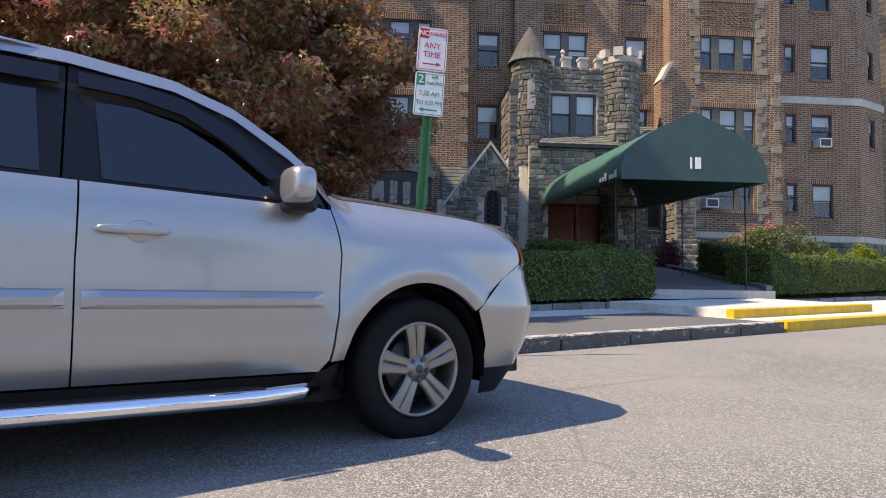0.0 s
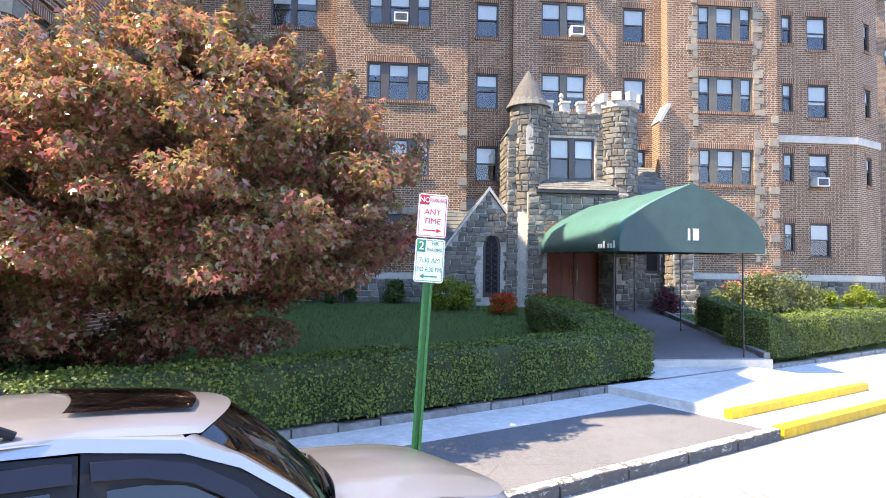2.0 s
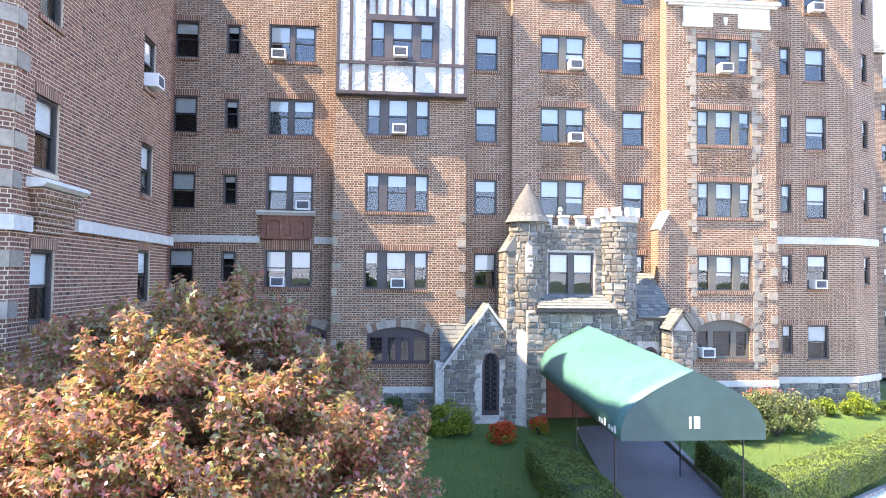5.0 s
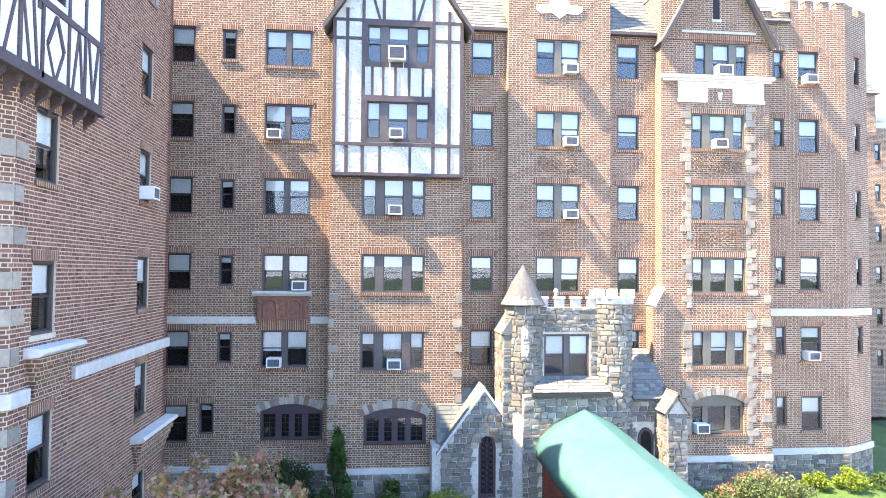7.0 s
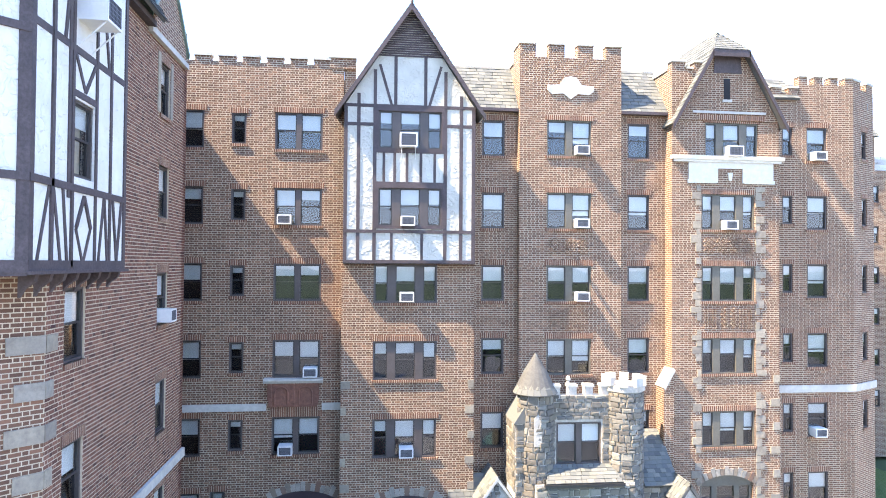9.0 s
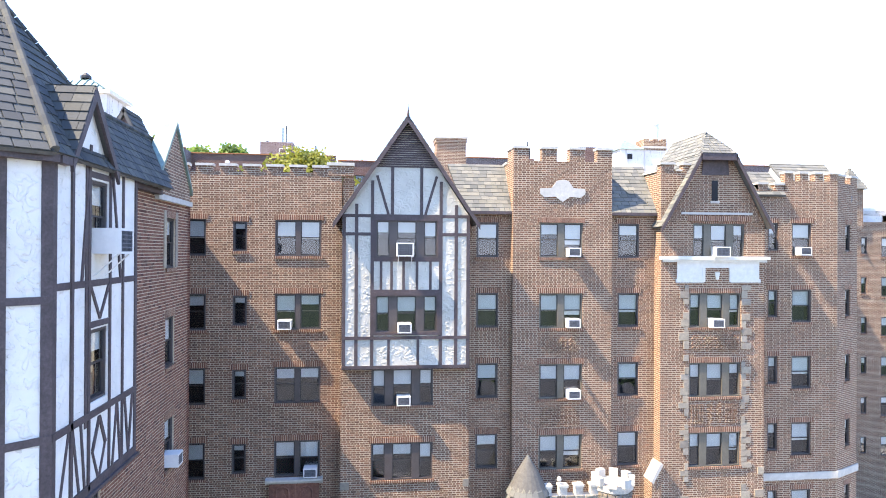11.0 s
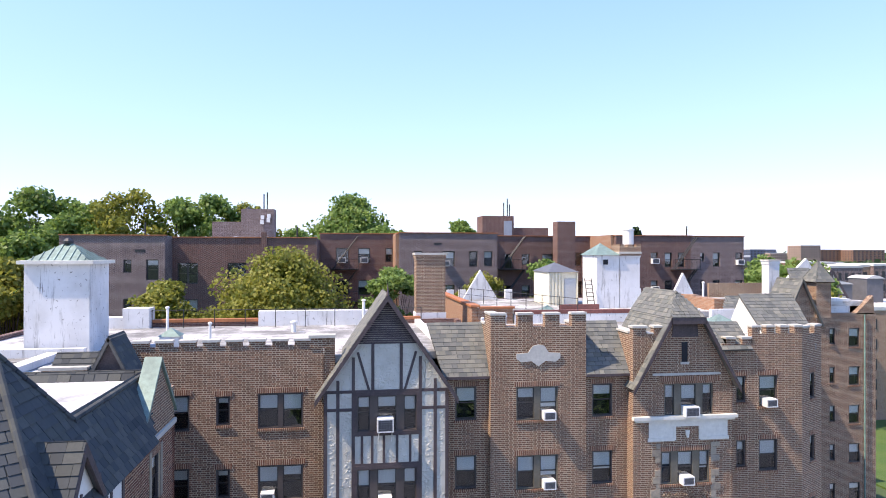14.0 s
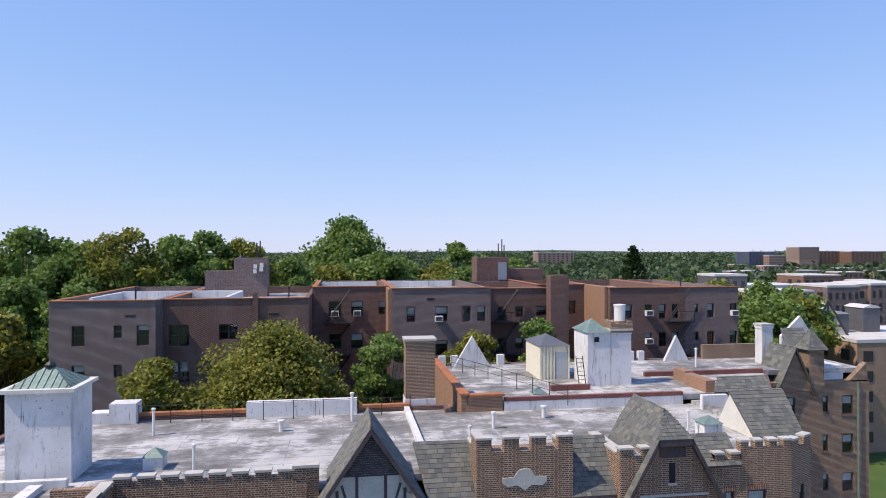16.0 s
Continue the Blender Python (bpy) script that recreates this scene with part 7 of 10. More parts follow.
part("bumper", nose(LEV[1:], 0, math.pi), SILVER, car, "silver front bumper", smooth=True, uv=False)
part("bumper_lip", nose([(0.20, 0.50), (0.36, 0.47)], 0, math.pi), TRIM_B, car, "black lower lip", smooth=True, uv=False)
part("nose", nose(LAMPS, 0, math.pi), SILVER, car, "", smooth=True, uv=False)
for a0, a1 in ((0.03, 0.62), (math.pi - 0.62, math.pi - 0.03)):
    hl_ = part("headlamp", nose([(0.97, 0.735), (1.0, 0.765), (1.06, 0.745), (1.12, 0.72), (1.165, 0.69)], a0, a1, 12, 0.006), LAMP, car, "clear headlamp", smooth=True, uv=False)
    b0, b1 = (0.03, 0.24) if a0 < 1 else (math.pi - 0.24, math.pi - 0.03)
    part("turn_signal", nose([(0.98, 0.745), (1.06, 0.745), (1.12, 0.72)], b0, b1, 6, 0.011), AMBER, hl_, "amber turn signal", smooth=True, uv=False)
part("grille", nose([(0.94, 0.68), (1.0, 0.765), (1.08, 0.738)], 1.1, math.pi - 1.1, 12, 0.008), TRIM_B, car, "dark grille", smooth=True, uv=False)
mb = MB()
mb.box(0.45, 0.9, 0.25, 2 * HALF - 0.25, 0.3, 1.1)
part("engine_bay", mb, TRIM_B, car, uv=False)

# bonnet, windscreen, roof
NB = 24


FENDER_TOP = [(-0.475, 1.30), (-0.2, 1.285), (0.15, 1.262), (0.45, 1.232), (0.66, 1.205), (0.9, 1.16)]


def bonnet(a, b):
    xe = -0.46 + (0.665 + 0.46) * a
    ze = line_at(FENDER_TOP, xe) + 0.003
    hw = HALF - side_y(xe, ze) + 0.006
    xb = -0.24 - 0.22 * b * b
    xf = 0.665 + 0.185 * max(0.0, 1 - abs(b) ** 3.2) ** (1 / 3.2)
    X = xb + (xf - xb) * a
    zc = 1.375 - 0.035 * a - 0.115 * a ** 2.6
    Z = zc + (ze - zc) * abs(b) ** 2.2 + 0.010 * math.exp(-((abs(b) - 0.66) / 0.10) ** 2) * (1 - a * 0.5)
    return X, HALF + b * hw, Z


def grid_part(name, fn, na, nb, mat, label="", parent=None, smooth=True):
    mb = MB()
    for i in range(na + 1):
        for j in range(nb + 1):
            mb.v.append(fn(i / na, -1 + 2 * j / nb))
    for i in range(na):
        for j in range(nb):
            k = i * (nb + 1) + j
            mb.f.append((k, k + 1, k + nb + 2, k + nb + 1))
    return part(name, mb, mat, parent or car, label, smooth=smooth, uv=False)


grid_part("bonnet", bonnet, 24, NB, SILVER, "silver bonnet")


def screen(a, b):
    x0, z0 = -0.26 - 0.24 * b * b, 1.36 - 0.06 * b * b
    x1, z1 = -0.84 - 0.32 * b * b, 1.835 - 0.07 * abs(b) ** 3
    hw = 0.80 - 0.17 * a
    return x0 + (x1 - x0) * a, HALF + b * hw, z0 + (z1 - z0) * a + 0.035 * math.sin(math.pi * a)


grid_part("windscreen", screen, 14, 16, TINT, "dark windscreen")


def cowl(a, b):
    x0, y0, z0 = bonnet(0.0, b)
    x1, y1, z1 = screen(0.04, b * 0.98)
    return x0 + (x1 - x0) * a, y0 + (y1 - y0) * a, min(z0, z1) - 0.025 * math.sin(math.pi * a) - 0.012 + (max(z0, z1) - min(z0, z1)) * a * 0.2


grid_part("cowl", cowl, 5, 16, TRIM_B, "black scuttle panel")


def roof_s(a, b):
    X = -0.83 - 2.67 * a - 0.32 * b * b * (1 - a)
    zc = 1.842 + 0.075 * math.sin(math.pi * min(1, a * 1.1)) - 0.06 * a
    ze = 1.775 + 0.05 * min(1, a * 3) - 0.05 * a * a
    hw = 0.64 + 0.115 * min(1, a * 2.5)
    return X, HALF + b * hw, zc + (ze - zc) * abs(b) ** 3


grid_part("roof", roof_s, 24, 18, SILVER, "silver roof panel")


def pillar(a, b):
    p, q = screen(a, 1.0), None
    t = a
    line = rail_line(0.0)
    xr = -0.52 - 0.75 * t
    zr = 1.30
    for (xa, za), (xb, zb) in zip(line, line[1:]):
        if xb <= xr <= xa:
            zr = za + (zb - za) * (xr - xa) / (xb - xa)
    yr = side_y(xr, zr)
    s = (b + 1) / 2
    py = 2 * HALF - p[1]
    return p[0] + (xr - p[0]) * s, py + (yr - py) * s, p[2] + (zr - p[2]) * s + 0.012 * math.sin(math.pi * s)


pm = MB()
for i in range(15):
    for j in range(5):
        pm.v.append(pillar(i / 14, -1 + j / 2))
for i in range(14):
    for j in range(4):
        k = i * 5 + j
        pm.f.append((k, k + 1, k + 6, k + 5))
both("a_pillar", pm, SILVER)


def roof_side(a, b):
    line = rail_line(0.0)
    xr = -1.25 - 2.2 * a
    zr = 1.77
    for (xa, za), (xb, zb) in zip(line, line[1:]):
        if xb <= xr <= xa:
            zr = za + (zb - za) * (xr - xa) / (xb - xa)
    x2, y2, z2 = roof_s(max(0.0, (-0.83 - xr - 0.32) / 2.67), 1.0)
    y2 = 2 * HALF - y2
    s = (b + 1) / 2
    return xr, side_y(xr, zr) * (1 - s) + y2 * s, zr * (1 - s) + z2 * s + 0.012 * math.sin(math.pi * s)


rs = MB()
for i in range(21):
    for j in range(5):
        rs.v.append(roof_side(i / 20, -1 + j / 2))
for i in range(20):
    for j in range(4):
        k = i * 5 + j
        rs.f.append((k, k + 1, k + 6, k + 5))
both("roof_side", rs, SILVER)


def sun_roof(a, b):
    x, y, z = roof_s(0.075 + 0.24 * a, 0.6 * b)
    return x, y, z + 0.022


grid_part("sunroof", sun_roof, 14, 14, TINT, "dark glass sunroof")
mb = MB()
for s in (0.33, 2 * HALF - 0.33):
    mb.tube([(-1.95, s, 1.85), (-2.05, s, 1.90), (-2.6, s, 1.915), (-3.25, s, 1.89), (-3.35, s, 1.83)], 0.022, 8)
part("roof_bars", mb, TRIM_B, car, "black roof bars", uv=False)
# tail


def tail(a, b):
    z = 0.42 + 1.36 * a
    X = -3.74 + 0.02 * math.sin(math.pi * a) - (0.05 if a < 0.4 else 0) + 0.28 * max(0, (a - 0.55) / 0.45) ** 1.6
    yin = side_y(-3.6, z)
    return X + 0.08 * abs(b) ** 4, HALF + b * (HALF - yin - 0.005), z


grid_part("tailgate", tail, 14, 14, SILVER, "silver tailgate")
mb = MB()
mb.poly([tail(0.62 + 0.3 * i, s)[0:1] + (tail(0.62 + 0.3 * i, s)[1], tail(0.62 + 0.3 * i, s)[2]) for i, s in ((0, -0.8), (0, 0.8), (1, 0.75), (1, -0.75))])
for k_, v_ in enumerate(mb.v):
    mb.v[k_] = (v_[0] - 0.012, v_[1], v_[2])
part("rear_window", mb, TINT, car, uv=False)
# underbody and cabin
mb = MB()
mb.box(-3.6, 0.5, 0.25, 2 * HALF - 0.25, 0.22, 0.42)
mb.box(-3.6, -0.5, 0.12, 2 * HALF - 0.12, 0.42, 0.46)
part("floor_pan", mb, TRIM_B, car, uv=False)
for sx, sy in ((-1.35, 0.5), (-1.35, 1.47), (-2.3, 0.5), (-2.3, 1.47)):
    st_ = part("seat", superbox((sx - 0.25, sy, 1.05), (0.12, 0.26, 0.36), 4), SEATS, car, "grey cloth seat", smooth=True, uv=False)
    part("headrest", superbox((sx - 0.3, sy, 1.5), (0.06, 0.14, 0.1), 3), SEATS, st_, smooth=True, uv=False)
mb = MB()
mb.box(-0.75, -0.3, 0.2, 2 * HALF - 0.2, 0.9, 1.22)
part("dashboard", mb, TRIM_B, car, uv=False)
# side step
sp_ = MB()
sp_.tube([(-0.60, 0.06, 0.335), (-0.72, -0.05, 0.325), (-0.95, -0.09, 0.32), (-2.05, -0.09, 0.32), (-2.2, -0.05, 0.325), (-2.28, 0.06, 0.335)], 0.038, 12)
both("side_step", sp_, CHROME, label="polished tubular side step")
sp2 = MB()
sp2.box(-2.1, -0.9, -0.10, 0.02, 0.345, 0.358)
both("step_tread", sp2, TRIM_B, smooth=False)


def wheel(ax, near):
    """Tyre, rim with five paired spokes, hub and nuts; axis along y."""
    w = part("wheel", MB(), RUBBER, car, "five-spoke alloy wheel")

    def turned(prof, n=48):
        mb = MB()
        for r, y in prof:
            for i in range(n):
                a = 2 * math.pi * i / n
                mb.v.append((r * math.cos(a), y, r * math.sin(a)))
        for k in range(len(prof) - 1):
            for i in range(n):
                j = (i + 1) % n
                mb.f.append((k * n + i, k * n + j, (k + 1) * n + j, (k + 1) * n + i))
        return mb
    tyre = turned([(0.252, 0.03), (0.264, 0.008), (0.31, -0.004), (0.352, 0.0), (0.374, 0.022), (0.382, 0.05), (0.384, 0.12), (0.382, 0.19), (0.365, 0.225), (0.25, 0.24)])
    w.data = tyre.mesh("tyre", RUBBER, False, True)
    part("rim", turned([(0.258, 0.02), (0.254, 0.004), (0.242, 0.002), (0.234, 0.012), (0.226, 0.06), (0.222, 0.18)]), ALLOY, w, "alloy rim", smooth=True, uv=False)
    part("brake_disc", turned([(0.0, 0.09), (0.16, 0.09), (0.16, 0.11)]), BRAKE, w, smooth=True, uv=False)
    back_ = turned([(0.0, 0.15), (0.228, 0.15)])
    part("hub_well", back_, TRIM_B, w, uv=False)
    for k in range(5):
        a = radians(90 + 72 * k + 6)
        sb = MB()
        for s in (-1, 1):
            prof = []
            for r, half, yy in ((0.05, 0.024, 0.024), (0.11, 0.0235, 0.016), (0.175, 0.027, 0.008), (0.238, 0.034, 0.006)):
                mid = s * (0.020 + (r - 0.05) * 0.075)
                prof.append((r, mid, half, yy))
            n0 = len(sb.v)
            for r, mid, half, yy in prof:
                for o, d in ((-half, 0.008), (-half * 0.6, 0.0), (half * 0.6, 0.0), (half, 0.008), (half, 0.04), (-half, 0.04)):
                    x, z = r, mid + o
                    sb.v.append((x * math.cos(a) - z * math.sin(a), yy + d, x * math.sin(a) + z * math.cos(a)))
            for i in range(3):
                for q in range(6):
                    t = (q + 1) % 6
                    sb.f.append((n0 + i * 6 + q, n0 + i * 6 + t, n0 + (i + 1) * 6 + t, n0 + (i + 1) * 6 + q))
        part("spoke", sb, ALLOY, w, smooth=False, uv=False)
        nb = MB()
        na = a + radians(36)
        prof = [(0.012, 0.0), (0.012, 0.03)]
        for r, y in ((0.013, 0.012), (0.013, 0.035)):
            for i in range(8):
                t = 2 * math.pi * i / 8
                nb.v.append((0.058 * math.cos(na) + r * math.cos(t), y, 0.058 * math.sin(na) + r * math.sin(t)))
        nb.f = [tuple(range(8))] + [(i, (i + 1) % 8, 8 + (i + 1) % 8, 8 + i) for i in range(8)]
        part("wheel_nut", nb, BRAKE, w, uv=False)
    part("hub", turned([(0.0, 0.012), (0.03, 0.012), (0.036, 0.018), (0.075, 0.022), (0.082, 0.045)], 24), ALLOY, w, smooth=True, uv=False)
    part("hub_badge", turned([(0.0, 0.008), (0.022, 0.008), (0.024, 0.013)], 20), BRAKE, w, smooth=True, uv=False)
    m = Matrix.Translation((ax, 0.012, WR)) if near else Matrix.Translation((ax, 2 * HALF - 0.012, WR)) @ Matrix.Rotation(math.pi, 4, "Z")
    w.matrix_basis = m
    return w


for ax in (0.0, AX_R):
    for near in (True, False):
        wheel(ax, near)
    well = MB()
    for s0, s1 in ((0.03, 0.35), (2 * HALF - 0.35, 2 * HALF - 0.03)):
        n0 = len(well.v)
        for i in range(19):
            a = math.pi * i / 18 * 1.1 - 0.15
            for y in (s0, s1):
                well.v.append((ax + 0.455 * math.cos(a), y, WR + 0.455 * math.sin(a)))
        for i in range(18):
            well.f.append((n0 + 2 * i, n0 + 2 * i + 2, n0 + 2 * i + 3, n0 + 2 * i + 1))
        yb = s1 if s0 < 0.5 else s0
        well.box(ax - 0.46, ax + 0.46, yb - 0.01, yb + 0.01, 0.3, 0.85)
    part("wheel_well", well, TRIM_B, car, uv=False)
# wipers
mb = MB()
for b0 in (-0.75, 0.05):
    p = [Vector(screen(0.05, b0)), Vector(screen(0.09, b0 + 0.35)), Vector(screen(0.07, b0 + 0.7))]
    mb.tube([q + Vector((0.01, 0, 0.02)) for q in p], 0.01, 6)
part("wiper", mb, TRIM_B, car, uv=False)

# ---- leaves ----
RG = np.random.default_rng(11)
LEAF = np.array([(0, 0, 0), (0.5, 0.5, 0.06), (0, 1.0, -0.04), (-0.5, 0.5, 0.06)])
LEAF_F = [(0, 1, 2, 3)]
MAPLE = np.array([(0, 0, 0), (0.30, 0.08, 0.02), (0.66, 0.46, -0.12), (0.13, 0.42, 0.03), (0.0, 1.05, -0.14), (-0.13, 0.42, 0.03), (-0.66, 0.46, -0.12), (-0.30, 0.08, 0.02)])
MAPLE_F = [(0, 1, 2, 3), (0, 3, 4, 5), (0, 5, 6, 7)]


def leaf_mesh(name, pts, size, mat, shape=LEAF, faces=LEAF_F, out=None, flat=0.5):
    """One mesh of many leaves. pts: their places; size: length, low and high; out: ways they face; flat: how level they lie."""
    n = len(pts)
    k = len(shape)
    nrm = RG.normal(size=(n, 3)) * (1 - flat)
    nrm[:, 2] += flat
    if out is not None:
        nrm += out * 0.8
    nrm /= np.linalg.norm(nrm, axis=1)[:, None] + 1e-9
    t = RG.normal(size=(n, 3))
    t -= nrm * np.sum(t * nrm, axis=1)[:, None]
    t /= np.linalg.norm(t, axis=1)[:, None] + 1e-9
    s = np.cross(nrm, t)
    sz = RG.uniform(size[0], size[1], n)[:, None, None]
    loc = shape[None] * sz
    v = pts[:, None, :] + loc[..., 0:1] * s[:, None] + loc[..., 1:2] * t[:, None] + loc[..., 2:3] * nrm[:, None]
    me = bpy.data.meshes.new(name)
    base = np.arange(n)[:, None, None] * k
    f = (base + np.array(faces)[None]).reshape(-1, len(faces[0]))
    nv, nf, q = n * k, len(f), f.shape[1]
    me.vertices.add(nv)
    me.vertices.foreach_set("co", v.reshape(-1))
    me.loops.add(nf * q)
    me.loops.foreach_set("vertex_index", f.reshape(-1).astype(np.int32))
    me.polygons.add(nf)
    me.polygons.foreach_set("loop_start", (np.arange(nf) * q).astype(np.int32))
    me.update(calc_edges=True)
    me.materials.append(mat)
    return me


def in_ball(n, power=0.45):
    d = RG.normal(size=(n, 3))
    d /= np.linalg.norm(d, axis=1)[:, None]
    return d * (RG.uniform(0, 1, n) ** power)[:, None], d


BARK = plain("grey_brown_bark", (0.065, 0.05, 0.04), 0.9, grain=14, vary=0.4, bump=0.7, dist=0.02)
MAPLE_LEAF = leaf_material("bronze_maple_leaves", [(0.15, 0.035, 0.032), (0.32, 0.07, 0.055), (0.42, 0.13, 0.12), (0.15, 0.18, 0.055), (0.44, 0.16, 0.14), (0.20, 0.245, 0.07), (0.52, 0.19, 0.13), (0.31, 0.32, 0.08), (0.76, 0.24, 0.06)], rough=0.26, trans=0.48, spot=1.1, gloss=0.9, lit_turning=(1.8, 6.6))


def tree(name, label, x, y, z0, clumps, trunk_r, leaf_mat, leaf_n, leaf_size, shape=LEAF, faces=LEAF_F, flat=0.5, fork=0.35, group="", limb=0.42):
    """A tree: trunk and limbs to its clumps, and a crown of leaves. clumps: (x, y, z, rx, ry, rz)."""
    tr = thing(name, label, "tree", group)
    mb = MB()
    top = max(c[2] for c in clumps)
    zf = z0 + (top - z0) * fork
    mb.tube([(x, y, z0 - 0.1), (x + 0.05, y, z0 + (zf - z0) * 0.5), (x - 0.03, y + 0.05, zf)], trunk_r, 9, trunk_r * 0.75)
    big = clumps[::max(1, len(clumps) // 26)]
    for c in big:
        a = Vector((x, y, zf - 0.2 * R.random() * (zf - z0)))
        b = Vector(c[:3])
        mid = a.lerp(b, 0.5) + Vector((R.uniform(-0.2, 0.2), R.uniform(-0.2, 0.2), 0.12 * (b - a).length))
        mb.tube([a, a.lerp(mid, 0.6) + Vector((0, 0, 0.05)), mid, b], trunk_r * limb, 6, 0.008)
    part("trunk", mb, BARK, tr, "bare trunk with spreading limbs", smooth=True, uv=False)
    vol = np.array([c[3] * c[4] * c[5] for c in clumps]) ** 0.67
    cnt = np.maximum(6, (leaf_n * vol / vol.sum()).astype(int))
    P, O = [], []
    for c, k in zip(clumps, cnt):
        p, d = in_ball(k, 0.4)
        P.append(p * np.array(c[3:6]) + np.array(c[:3]))
        O.append(d * 0.5)
    part("crown", leaf_mesh("crown", np.concatenate(P), leaf_size, leaf_mat, shape, faces, np.concatenate(O), flat), leaf_mat, tr, kind="stuff")
    return tr


# the bronze maple on the lawn
cl = []
for k in range(430):
    a = R.uniform(0, 2 * math.pi)
    q = R.random() ** 0.5
    h = math.sqrt(max(0.0, 1 - q * q))
    px, py = -2.95 + q * 4.15 * math.cos(a), 12.05 + q * 3.6 * math.sin(a)
    lift = 0.8 * math.exp(-((px + 1.9) / 1.2) ** 2)
    lo, hi = 1.75 + (0.7 + 0.9 * max(0.0, math.cos(a))) * q * q, 3.5 + 2.5 * h + lift * h
    zz = R.uniform(lo, hi) if R.random() < 0.5 else hi - R.uniform(0, 0.4)
    w = R.uniform(0.26, 0.5)
    cl.append((px, py, zz, w * 1.15, w * 1.15, w * R.uniform(0.4, 0.62)))
for k in range(70):
    a, q = R.uniform(0, 2 * math.pi), R.random() ** 0.6 * 0.95
    px, py = -2.95 + q * 4.155 * math.cos(a), 12.05 + q * 3.6 * math.sin(a)
    zz = 3.75 + 2.55 * math.sqrt(1 - q * q) + 0.7 * math.exp(-((px + 2.2) / 1.1) ** 2)
    for j in range(3):
        cl.append((px + 0.12 * j * math.cos(a), py + 0.12 * j * math.sin(a), zz - 0.35 + 0.24 * j, 0.30 - 0.08 * j, 0.30 - 0.08 * j, 0.2))
for k in range(190):
    a, q = R.uniform(0, 2 * math.pi), R.random() ** 0.5 * 0.9
    px, py = -2.95 + q * 4.0 * math.cos(a), 12.05 + q * 3.4 * math.sin(a)
    w = R.uniform(0.4, 0.62)
    cl.append((px, py, R.uniform(2.3 + 0.5 * q, 3.4 + 1.9 * math.sqrt(1 - q * q)), w, w, w * 0.6))
for k in range(75):
    a, q = R.uniform(0, 2 * math.pi), R.random() ** 0.5
    cl.append((-4.1 + q * 3.0 * math.cos(a), 12.6 + q * 1.9 * math.sin(a), R.uniform(1.35, 3.0), R.uniform(0.4, 0.65), R.uniform(0.4, 0.65), R.uniform(0.2, 0.36)))
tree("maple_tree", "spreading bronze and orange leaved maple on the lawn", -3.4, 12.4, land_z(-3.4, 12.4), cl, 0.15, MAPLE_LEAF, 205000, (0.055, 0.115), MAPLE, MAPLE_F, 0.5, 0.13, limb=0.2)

HEDGE_LEAF = leaf_material("privet_leaves", [(0.046, 0.078, 0.016), (0.08, 0.125, 0.022), (0.115, 0.165, 0.03), (0.155, 0.21, 0.04)], trans=0.12, spot=1.5)
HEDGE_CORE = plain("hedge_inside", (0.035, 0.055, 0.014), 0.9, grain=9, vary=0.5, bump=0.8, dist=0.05)


